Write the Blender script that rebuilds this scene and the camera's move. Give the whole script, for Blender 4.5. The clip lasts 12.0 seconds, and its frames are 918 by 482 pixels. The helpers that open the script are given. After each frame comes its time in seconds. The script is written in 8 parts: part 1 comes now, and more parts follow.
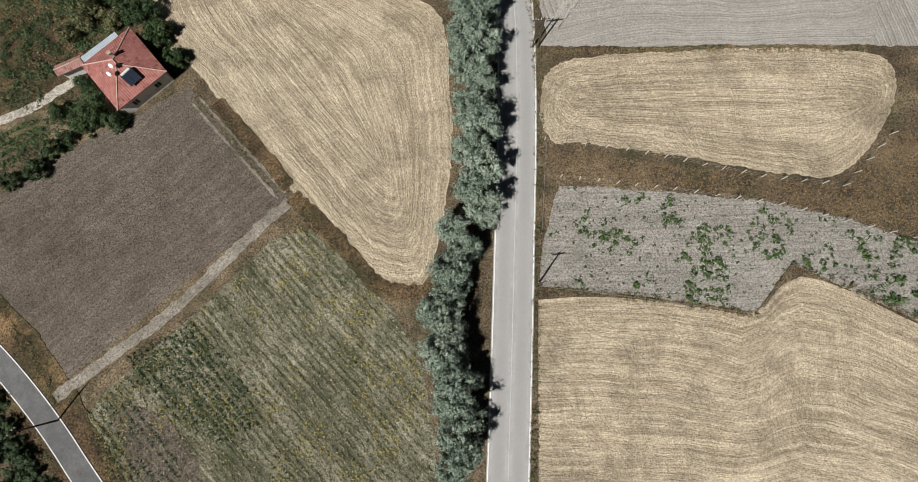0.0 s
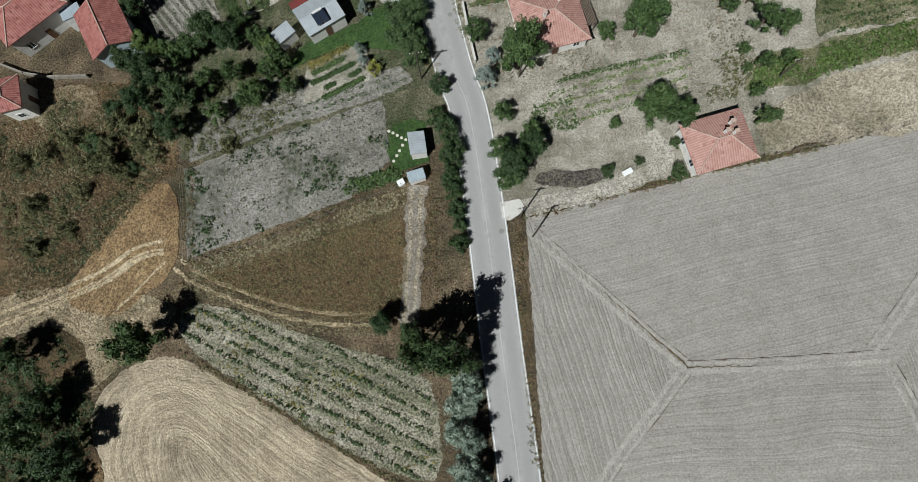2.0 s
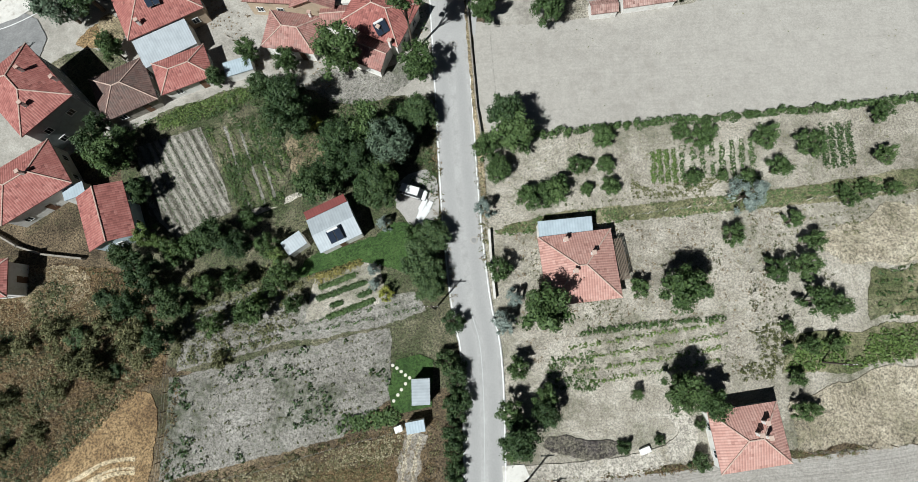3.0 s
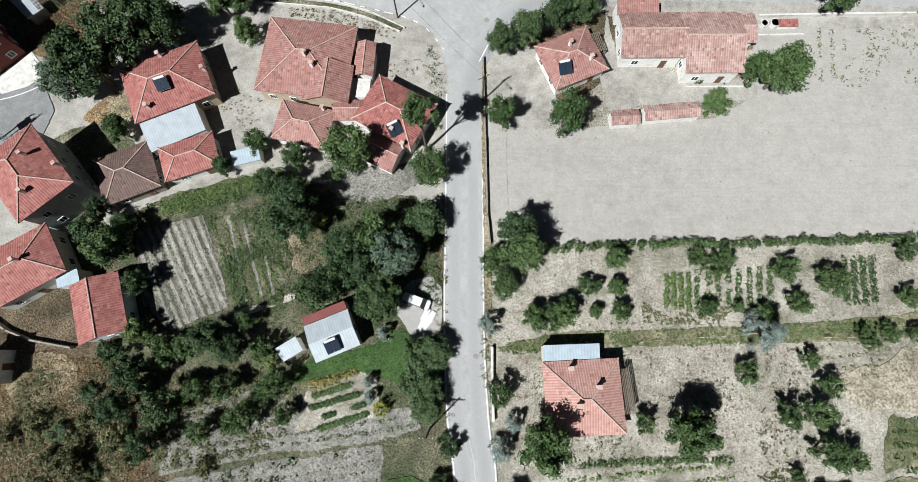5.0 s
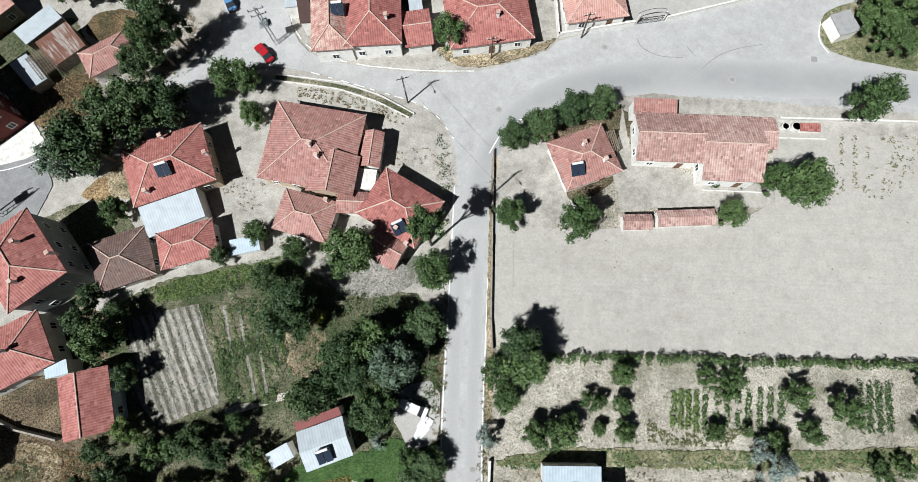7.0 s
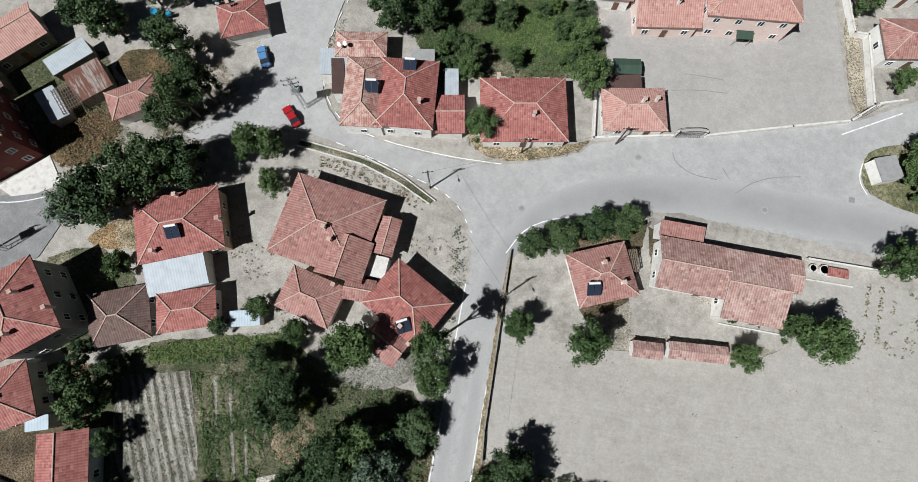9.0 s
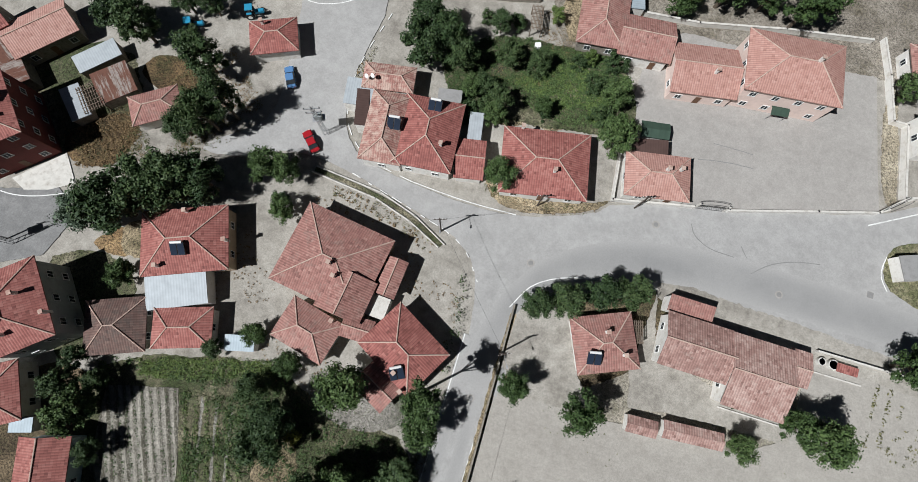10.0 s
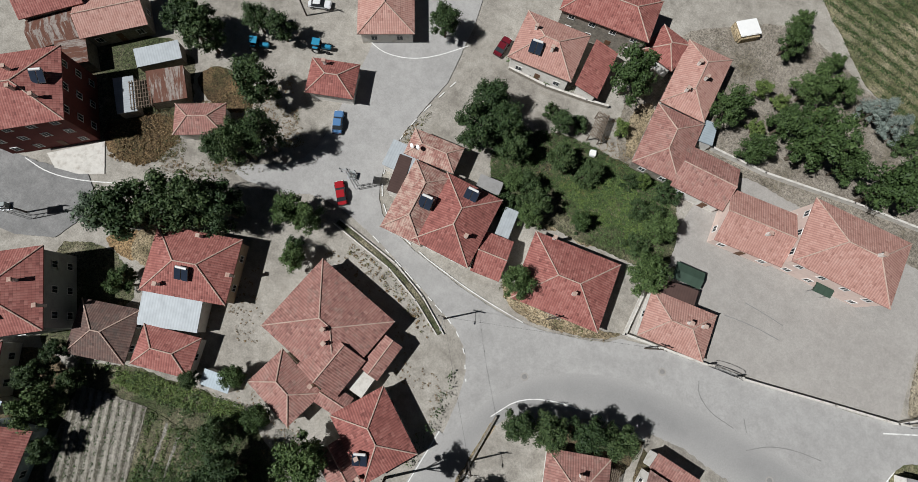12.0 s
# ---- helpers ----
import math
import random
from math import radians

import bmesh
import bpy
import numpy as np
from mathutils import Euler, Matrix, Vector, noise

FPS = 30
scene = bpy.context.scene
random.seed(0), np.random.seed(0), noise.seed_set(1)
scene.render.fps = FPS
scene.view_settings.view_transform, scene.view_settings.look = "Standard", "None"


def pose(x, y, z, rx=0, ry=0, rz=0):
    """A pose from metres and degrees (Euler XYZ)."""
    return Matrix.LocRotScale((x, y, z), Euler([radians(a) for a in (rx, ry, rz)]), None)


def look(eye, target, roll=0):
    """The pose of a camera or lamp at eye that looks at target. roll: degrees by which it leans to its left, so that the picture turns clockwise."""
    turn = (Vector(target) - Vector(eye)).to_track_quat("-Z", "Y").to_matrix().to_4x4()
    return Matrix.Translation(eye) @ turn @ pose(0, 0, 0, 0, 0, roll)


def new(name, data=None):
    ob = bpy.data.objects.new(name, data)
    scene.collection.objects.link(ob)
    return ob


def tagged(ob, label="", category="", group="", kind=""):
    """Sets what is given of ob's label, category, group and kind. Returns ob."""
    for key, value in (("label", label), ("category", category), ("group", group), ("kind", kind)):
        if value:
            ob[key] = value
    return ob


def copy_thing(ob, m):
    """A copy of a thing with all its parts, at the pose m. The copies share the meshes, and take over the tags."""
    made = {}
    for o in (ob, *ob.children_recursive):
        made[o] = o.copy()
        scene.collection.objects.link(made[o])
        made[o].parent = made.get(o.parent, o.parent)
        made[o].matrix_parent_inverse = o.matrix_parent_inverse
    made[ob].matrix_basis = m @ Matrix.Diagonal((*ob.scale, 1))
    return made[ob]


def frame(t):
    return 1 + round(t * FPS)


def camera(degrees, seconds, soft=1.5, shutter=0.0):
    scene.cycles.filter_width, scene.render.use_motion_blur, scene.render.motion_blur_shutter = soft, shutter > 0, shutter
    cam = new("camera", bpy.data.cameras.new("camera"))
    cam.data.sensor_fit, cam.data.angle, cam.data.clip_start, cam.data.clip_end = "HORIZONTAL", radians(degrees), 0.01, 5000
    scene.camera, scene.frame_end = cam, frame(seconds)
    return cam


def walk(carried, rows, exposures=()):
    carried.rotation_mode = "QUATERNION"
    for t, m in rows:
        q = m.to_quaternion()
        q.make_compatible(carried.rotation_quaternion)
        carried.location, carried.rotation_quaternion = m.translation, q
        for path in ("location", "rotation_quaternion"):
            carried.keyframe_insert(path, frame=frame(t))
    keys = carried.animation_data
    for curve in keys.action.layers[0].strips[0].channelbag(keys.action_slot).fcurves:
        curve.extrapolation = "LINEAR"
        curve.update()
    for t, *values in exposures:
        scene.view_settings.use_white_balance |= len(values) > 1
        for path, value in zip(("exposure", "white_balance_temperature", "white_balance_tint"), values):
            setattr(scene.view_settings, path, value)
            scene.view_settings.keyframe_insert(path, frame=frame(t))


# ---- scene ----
# ---------------------------------------------------------------- camera
cam = camera(85.7, 12.0, soft=0.3)
PATH = [
    (0, (0.741, 4.889, 72.837), (0.723, 5.181, 70.859), -12.3),
    (0.5, (2.715, 22.548, 73.235), (2.702, 22.845, 71.257), -12.0),
    (1, (5.691, 41.649, 73.268), (5.679, 41.936, 71.288), -11.8),
    (1.5, (8.688, 60.097, 72.966), (8.686, 60.4, 70.989), -10.0),
    (2, (11.919, 77.976, 72.804), (11.912, 78.291, 70.829), -10.3),
    (2.5, (13.829, 95.376, 72.606), (13.816, 95.713, 70.634), -8.4),
    (3, (14.699, 112.783, 72.841), (14.671, 113.142, 70.874), -6.4),
    (3.2, (14.994, 116.695, 72.993), (14.958, 117.05, 71.025), -6.9),
    (4.8, (14.731, 127.184, 73.353), (14.685, 127.57, 71.392), -5.3),
    (5, (14.568, 128.415, 73.209), (14.524, 128.804, 71.248), -4.6),
    (5.5, (14.511, 131.939, 73.3), (14.463, 132.333, 71.34), -4.5),
    (6, (14.351, 135.625, 73.457), (14.299, 136.021, 71.497), -4.4),
    (6.5, (14.081, 139.432, 73.655), (14.026, 139.829, 71.696), -4.1),
    (7, (13.705, 143.11, 73.794), (13.647, 143.512, 71.835), -3.8),
    (9, (10.617, 157.905, 74.876), (10.542, 158.301, 72.917), 1.6),
    (9.5, (9.941, 161.158, 74.976), (9.846, 161.557, 73.019), 2.3),
    (10, (8.804, 164.986, 75.151), (8.696, 165.373, 73.192), 3.7),
    (10.5, (7.565, 168.55, 75.324), (7.443, 168.926, 73.364), 5.0),
    (11, (6.135, 172.118, 75.442), (5.999, 172.48, 73.479), 6.3),
    (11.5, (4.906, 175.161, 75.537), (4.748, 175.518, 73.575), 6.9),
    (12, (3.257, 178.449, 75.816), (3.084, 178.789, 73.853), 7.7),
]
EXPOSURES = [
    (0.0, 0.15, 6500, 10), (0.5, -0.04, 6500, 10), (1.0, -0.30, 6450, 10), (1.5, -0.57, 6200, 8), (2.0, -0.06, 6050, 5),
    (2.5, 0.13, 6050, 4), (3.0, 0.41, 6050, 5), (5.0, 0.56, 6000, 7), (6.5, 0.66, 6000, 7), (7.0, 0.64, 6000, 7),
    (9.0, 0.29, 6050, 9), (9.5, 0.22, 6050, 9), (10.5, 0.07, 6150, 9.5), (12.0, -0.02, 6250, 9.5),
]
walk(cam, [(t, look(eye, target, roll)) for t, eye, target, roll in PATH], EXPOSURES)

# ---------------------------------------------------------------- sun and sky
SHADOW = (0.69, 0.72)          # the way shadows fall on the ground
ELEVATION = 53.5
world = bpy.data.worlds.new("sky")
scene.world = world
world.use_nodes = True
wn = world.node_tree.nodes
sky = wn.new("ShaderNodeTexSky")
sky.sky_type = "NISHITA"
sky.sun_disc = False
sky.sun_elevation = radians(ELEVATION)
sky.sun_rotation = math.atan2(-SHADOW[0], -SHADOW[1])
world.node_tree.links.new(sky.outputs[0], wn["Background"].inputs[0])
wn["Background"].inputs[1].default_value = 0.008
sun = new("sun", bpy.data.lights.new("sun", "SUN"))
sun.data.energy = 5.0
sun.data.angle = radians(0.5)
sun.data.color = (1.0, 0.98, 0.945)
reach = 200 / math.tan(radians(ELEVATION))
sun.matrix_basis = look((-SHADOW[0] * reach, 100 - SHADOW[1] * reach, 200), (0, 100, 0))


# ---------------------------------------------------------------- materials
class Net:
    """A node material, built step by step."""

    def __init__(self, name, rough=0.9, metal=0.0):
        self.m = bpy.data.materials.new(name)
        self.m.use_nodes = True
        self.t = self.m.node_tree
        self.b = self.t.nodes["Principled BSDF"]
        self.b.inputs["Roughness"].default_value = rough
        self.b.inputs["Metallic"].default_value = metal
        self.b.inputs["Specular IOR Level"].default_value = 0.25

    def put(self, socket, value):
        if isinstance(value, bpy.types.NodeSocket):
            self.t.links.new(value, socket)
        else:
            socket.default_value = value

    def math(self, op, a, b=0.0, c=0.0):
        n = self.t.nodes.new("ShaderNodeMath")
        n.operation = op
        for s, v in zip(n.inputs, (a, b, c)):
            self.put(s, v)
        return n.outputs[0]

    def place(self):
        return self.t.nodes.new("ShaderNodeNewGeometry").outputs["Position"]

    def local(self):
        return self.t.nodes.new("ShaderNodeTexCoord").outputs["Object"]

    def uv(self):
        return self.t.nodes.new("ShaderNodeTexCoord").outputs["UV"]

    def split(self, v):
        n = self.t.nodes.new("ShaderNodeSeparateXYZ")
        self.put(n.inputs[0], v)
        return n.outputs

    def noise(self, v, scale, detail=3.0, rough=0.55):
        n = self.t.nodes.new("ShaderNodeTexNoise")
        self.put(n.inputs["Vector"], v)
        n.inputs["Scale"].default_value = scale
        n.inputs["Detail"].default_value = detail
        n.inputs["Roughness"].default_value = rough
        return n.outputs["Fac"]

    def range(self, v, a, b, c=0.0, d=1.0):
        n = self.t.nodes.new("ShaderNodeMapRange")
        for s, x in zip(n.inputs, (v, a, b, c, d)):
            self.put(s, x)
        return n.outputs[0]

    def ramp(self, fac, stops):
        n = self.t.nodes.new("ShaderNodeValToRGB")
        self.put(n.inputs[0], fac)
        e = n.color_ramp.elements
        while len(e) < len(stops):
            e.new(0.5)
        for k, (p, c) in zip(e, stops):
            k.position, k.color = p, (*c, 1)
        return n.outputs[0]

    def mix(self, fac, a, b, mode="MIX"):
        n = self.t.nodes.new("ShaderNodeMix")
        n.data_type, n.blend_type = "RGBA", mode
        self.put(n.inputs[0], fac)
        self.put(n.inputs[6], a if not isinstance(a, tuple) else (*a, 1))
        self.put(n.inputs[7], b if not isinstance(b, tuple) else (*b, 1))
        return n.outputs[2]

    def stretch(self, v, x, y, z, turn=0.0):
        n = self.t.nodes.new("ShaderNodeMapping")
        self.put(n.inputs[0], v)
        n.inputs["Rotation"].default_value = (0, 0, radians(turn))
        n.inputs["Scale"].default_value = (x, y, z)
        return n.outputs[0]

    def random(self):
        return self.t.nodes.new("ShaderNodeObjectInfo").outputs["Random"]

    def island(self):
        return self.t.nodes.new("ShaderNodeNewGeometry").outputs["Random Per Island"]

    def attr(self, name):
        n = self.t.nodes.new("ShaderNodeAttribute")
        n.attribute_name = name
        return n.outputs["Fac"]

    def bump(self, height, strength=0.5, distance=0.05):
        n = self.t.nodes.new("ShaderNodeBump")
        n.inputs["Strength"].default_value = strength
        n.inputs["Distance"].default_value = distance
        self.put(n.inputs["Height"], height)
        self.t.links.new(n.outputs[0], self.b.inputs["Normal"])

    def done(self, colour):
        self.put(self.b.inputs["Base Color"], colour if not isinstance(colour, tuple) else (*colour, 1))
        return self.m


def soil(name, dark, middle, light, stripes=(), grit=0.5, green=None, green_at=(0.55, 0.7), spots=None, bump=0.6, big=0.04, beat=0.12, long=0.04, rag=1.0):
    """Ground of three tones: broad patches, clods and grain; stripes: (angle or 'ring', period, strength, colour, bend)."""
    n = Net(name, 0.95)
    p = n.place()
    broad, clod, grain = n.noise(p, big, 4), n.noise(p, 0.7, 5, 0.65), n.noise(p, 3.6, 5, 0.8)
    mid = n.noise(p, 0.24, 4, 0.6)
    f = n.math("ADD", n.math("ADD", n.math("MULTIPLY", broad, 0.28), n.math("MULTIPLY", mid, 0.3)), n.math("ADD", n.math("MULTIPLY", clod, 0.42 - 0.22 * grit), n.math("MULTIPLY", grain, 0.22 * grit)))
    f = n.range(f, 0.4, 0.585)
    c = n.ramp(f, [(0.0, dark), (0.5, middle), (1.0, light)])
    height = n.math("ADD", clod, grain)
    for angle, period, strength, colour, *bend in stripes:
        if angle == "ring":
            u, v = n.attr("ring"), n.attr("lap")
        else:
            xyz = n.split(p)
            a = radians(angle)
            u = n.math("ADD", n.math("MULTIPLY", xyz[0], -math.sin(a)), n.math("MULTIPLY", xyz[1], math.cos(a)))
            v = n.math("ADD", n.math("MULTIPLY", xyz[0], math.cos(a)), n.math("MULTIPLY", xyz[1], math.sin(a)))
        u = n.math("ADD", u, n.math("MULTIPLY", n.noise(p, 0.035 if bend else 0.05, 2), bend[0] if bend else 2.0))
        if angle == "ring":
            u = n.math("ADD", u, n.math("MULTIPLY", n.noise(p, 0.16, 3), 0.8))
        # streaks: a noise drawn out along the one direction, with a faint regular beat
        line = n.t.nodes.new("ShaderNodeCombineXYZ")
        n.put(line.inputs[0], n.math("MULTIPLY", u, 1.0 / period))
        n.put(line.inputs[1], n.math("MULTIPLY", v, long / period))
        band = n.noise(line.outputs[0], 1.0, 4, 0.7)
        wave = n.math("SINE", n.math("MULTIPLY", u, 2 * math.pi / period))
        band = n.math("ADD", n.range(band, 0.42, 0.6), n.math("MULTIPLY", wave, beat))
        ragged = n.math("MULTIPLY", band, n.range(grain, 0.38, 0.56, 1.0 - 0.95 * rag, 1.0))
        fac = n.math("MULTIPLY", n.range(ragged, 0.1, 0.9), strength)
        c = n.mix(fac, c, colour)
        height = n.math("ADD", height, n.math("MULTIPLY", band, 0.7))
    if green:
        g = n.math("MULTIPLY", n.range(n.math("ADD", n.math("MULTIPLY", n.noise(p, 0.13, 4, 0.65), 0.7), n.math("MULTIPLY", n.noise(p, 1.7, 3), 0.3)), *green_at), 0.85)
        c = n.mix(g, c, n.ramp(grain, [(0.35, tuple(0.45 * v for v in green)), (0.65, green)]))
    if spots:
        s = n.range(n.noise(p, 2.6, 3, 0.7), 0.57, 0.64)
        c = n.mix(n.math("MULTIPLY", s, 0.8), c, spots)
    fleck = n.math("ADD", n.math("MULTIPLY", n.noise(p, 3.4, 3, 0.75), 0.55), n.math("MULTIPLY", n.noise(p, 9.0, 2, 0.8), 0.45))
    fleck = n.range(fleck, 0.41, 0.59, 1 - 0.7 * min(grit, 1.25), 1 + 0.64 * min(grit, 1.25))
    grey = n.t.nodes.new("ShaderNodeCombineColor")
    for i in range(3):
        n.put(grey.inputs[i], fleck)
    c = n.mix(1.0, c, grey.outputs[0], "MULTIPLY")
    n.bump(height, bump, 0.12)
    return n.done(c)


def leafy(name, dark, mid, light, rough=0.6):
    n = Net(name, rough)
    f = n.math("ADD", n.math("MULTIPLY", n.island(), 0.65), n.math("MULTIPLY", n.random(), 0.35))
    c = n.ramp(f, [(0.0, dark), (0.5, mid), (1.0, light)])
    n.b.inputs["Subsurface Weight"].default_value = 0.0
    return n.done(c)


def plain(name, colour, rough=0.7, metal=0.0, vary=0.25, scale=1.5, dirt=None):
    """Paint, concrete, metal: fine grain and blotches over one colour."""
    n = Net(name, rough, metal)
    p = n.local()
    f = n.math("ADD", n.math("MULTIPLY", n.noise(p, scale, 4, 0.6), 0.6), n.math("MULTIPLY", n.noise(p, scale * 9, 3), 0.4))
    c = n.ramp(n.range(f, 0.3, 0.7), [(0.0, tuple(v * (1 - vary) for v in colour)), (1.0, tuple(min(v * (1 + vary), 0.9) for v in colour))])
    if dirt:
        c = n.mix(n.range(n.noise(p, scale * 0.6, 5, 0.7), 0.5, 0.72), c, dirt)
    n.bump(f, 0.25, 0.02)
    return n.done(c)


def tiles(name, dark, mid, light, moss=None, moss_at=(0.55, 0.7)):
    """Clay roof tiles: u runs along the eaves and v up the slope, in metres."""
    n = Net(name, 0.8)
    uv = n.split(n.uv())
    col = n.math("SINE", n.math("MULTIPLY", uv[0], 2 * math.pi / 0.36))
    row = n.math("FRACT", n.math("MULTIPLY", uv[1], 1 / 0.40))
    cell = n.t.nodes.new("ShaderNodeTexWhiteNoise")
    cell.noise_dimensions = "2D"
    at = n.t.nodes.new("ShaderNodeCombineXYZ")
    n.put(at.inputs[0], n.math("FLOOR", n.math("MULTIPLY", uv[0], 1 / 0.36)))
    n.put(at.inputs[1], n.math("FLOOR", n.math("MULTIPLY", uv[1], 1 / 0.40)))
    n.put(cell.inputs[0], at.outputs[0])
    p = n.place()
    patch = n.noise(p, 0.5, 4, 0.6)
    f = n.math("ADD", n.math("MULTIPLY", cell.outputs[0], 0.3), n.math("ADD", n.math("MULTIPLY", patch, 0.7), n.math("MULTIPLY", n.random(), 0.14)))
    c = n.ramp(n.range(f, 0.25, 0.85), [(0.0, dark), (0.5, mid), (1.0, light)])
    gap = n.range(col, -1.0, -0.3, 0.34, 0.0)
    c = n.mix(gap, c, tuple(v * 0.35 for v in dark))
    c = n.mix(n.range(row, 0.0, 0.14, 0.27, 0.0), c, tuple(v * 0.4 for v in dark))
    c = n.mix(n.range(cell.outputs[0], 0.93, 0.96, 0.0, 0.5), c, light)
    c = n.mix(n.range(cell.outputs[0], 0.04, 0.07, 0.5, 0.0), c, tuple(0.7 * v for v in dark))
    if moss:
        c = n.mix(n.math("MULTIPLY", n.range(n.noise(p, 0.9, 5, 0.75), *moss_at), 0.75), c, moss)
    n.bump(n.math("ADD", n.math("MULTIPLY", col, 0.5), n.math("MULTIPLY", row, -0.35)), 0.6, 0.05)
    return n.done(c)


def sheet(name, colour, rust=None, period=0.4, rough=0.6, metal=0.1):
    """Corrugated sheet metal, u across the ribs."""
    n = Net(name, rough, metal)
    uv = n.split(n.uv())
    p = n.place()
    rib = n.math("SINE", n.math("MULTIPLY", uv[0], 2 * math.pi / period))
    c = n.ramp(n.noise(p, 0.9, 4), [(0.3, tuple(v * 0.8 for v in colour)), (0.7, colour)])
    c = n.mix(n.range(rib, 0.3, 1.0, 0.0, 0.22), c, tuple(v * 0.5 for v in colour))
    if rust:
        # rust runs down the sheets from lap to lap
        run = n.t.nodes.new("ShaderNodeCombineXYZ")
        n.put(run.inputs[0], n.math("MULTIPLY", uv[0], 1.6))
        n.put(run.inputs[1], n.math("MULTIPLY", uv[1], 0.22))
        n.put(run.inputs[2], n.random())
        c = n.mix(n.range(n.noise(run.outputs[0], 1.0, 4, 0.7), 0.42, 0.5), c, rust)
        c = n.mix(n.range(n.noise(p, 2.5, 4, 0.7), 0.5, 0.7, 0.0, 0.6), c, tuple(0.5 * v for v in rust))
    n.bump(rib, 0.2, 0.02)
    return n.done(c)


BED = -59.1
GREEN = (0.065, 0.095, 0.03)
M = {}
M["grass_dry"] = soil("dry_brown_grass", (0.034, 0.026, 0.016), (0.102, 0.076, 0.047), (0.205, 0.156, 0.098), grit=1.25, green=(0.05, 0.056, 0.025), green_at=(0.5, 0.66))
M["brown_grass"] = soil("brown_weeds", (0.022, 0.015, 0.008), (0.081, 0.054, 0.029), (0.184, 0.122, 0.063), grit=1.2, green=(0.04, 0.048, 0.019), green_at=(0.47, 0.62), big=0.1)
M["stubble"] = soil("stubble", (0.24, 0.194, 0.133), (0.365, 0.298, 0.206), (0.475, 0.397, 0.282), [("ring", 2.2, 0.65, (0.20, 0.16, 0.112)), ("ring", 4.0, 0.45, (0.52, 0.435, 0.312)), (100, 1.3, 0.45, (0.54, 0.452, 0.325), 26.0), (165, 1.7, 0.4, (0.19, 0.152, 0.106), 34.0), ("ring", 0.8, 0.6, (0.57, 0.482, 0.348)), ("ring", 0.6, 0.35, (0.15, 0.12, 0.084))], grit=0.68, big=0.07, beat=0.0, long=0.03, rag=0.3, green=(0.265, 0.214, 0.15), green_at=(0.5, 0.66))
M["stubble_straight"] = soil("stubble_pale", (0.24, 0.194, 0.133), (0.365, 0.298, 0.206), (0.475, 0.397, 0.282), [("ring", 2.2, 0.65, (0.20, 0.16, 0.112)), ("ring", 4.0, 0.45, (0.52, 0.435, 0.312)), (100, 1.3, 0.45, (0.54, 0.452, 0.325), 26.0), (165, 1.7, 0.4, (0.19, 0.152, 0.106), 34.0), ("ring", 0.8, 0.6, (0.57, 0.482, 0.348)), ("ring", 0.6, 0.35, (0.15, 0.12, 0.084))], grit=0.68, big=0.07, beat=0.0, long=0.03, rag=0.3, green=(0.265, 0.214, 0.15), green_at=(0.5, 0.66))
M["golden"] = soil("golden_stubble", (0.115, 0.074, 0.038), (0.205, 0.137, 0.07), (0.30, 0.21, 0.112), [(52, 1.1, 0.4, (0.11, 0.07, 0.036))], grit=1.1, rag=0.6)
M["straw"] = soil("straw_grass", (0.10, 0.081, 0.05), (0.225, 0.18, 0.115), (0.36, 0.295, 0.197), grit=1.15, green=(0.08, 0.078, 0.038), green_at=(0.5, 0.68))
M["plough_brown"] = soil("ploughed_brown", (0.083, 0.068, 0.053), (0.131, 0.108, 0.086), (0.171, 0.144, 0.117), [(32, 0.9, 0.4, (0.07, 0.056, 0.043))], grit=0.8, spots=(0.042, 0.033, 0.025), bump=1.0, beat=0.2, rag=0.6)
GREY = ((0.245, 0.227, 0.203), (0.295, 0.275, 0.247), (0.335, 0.314, 0.283))
M["plough_a"] = soil("ploughed_grey_a", *GREY, [(5, 0.9, 0.4, (0.2, 0.183, 0.162)), (5, 0.45, 0.25, (0.36, 0.338, 0.305))], grit=0.38, beat=0.3, bump=0.3, big=0.02, long=0.012, rag=0.4)
M["plough_b"] = soil("ploughed_grey_b", *GREY, [(97, 0.9, 0.55, (0.18, 0.164, 0.144)), (97, 0.45, 0.25, (0.36, 0.338, 0.305))], grit=0.38, beat=0.4, bump=0.4, big=0.02, long=0.012, rag=0.4)
M["plough_c"] = soil("ploughed_grey_c", *GREY, [(-3, 0.9, 0.45, (0.19, 0.174, 0.153), 9.0), (-3, 0.45, 0.25, (0.36, 0.338, 0.305), 9.0)], grit=0.38, beat=0.3, bump=0.3, big=0.02, long=0.012, rag=0.4)
M["track_earth"] = soil("track_earth", (0.14, 0.122, 0.10), (0.22, 0.196, 0.163), (0.29, 0.262, 0.222), grit=0.8, green=(0.10, 0.085, 0.05), green_at=(0.5, 0.68))
M["straw_pale"] = soil("pale_straw_grass", (0.19, 0.163, 0.118), (0.30, 0.262, 0.196), (0.40, 0.357, 0.275), grit=1.05, green=(0.13, 0.125, 0.068), green_at=(0.5, 0.7), bump=0.3)
M["plough_track"] = soil("plough_track", (0.285, 0.265, 0.238), (0.325, 0.303, 0.273), (0.365, 0.342, 0.308), grit=0.45, bump=0.15)
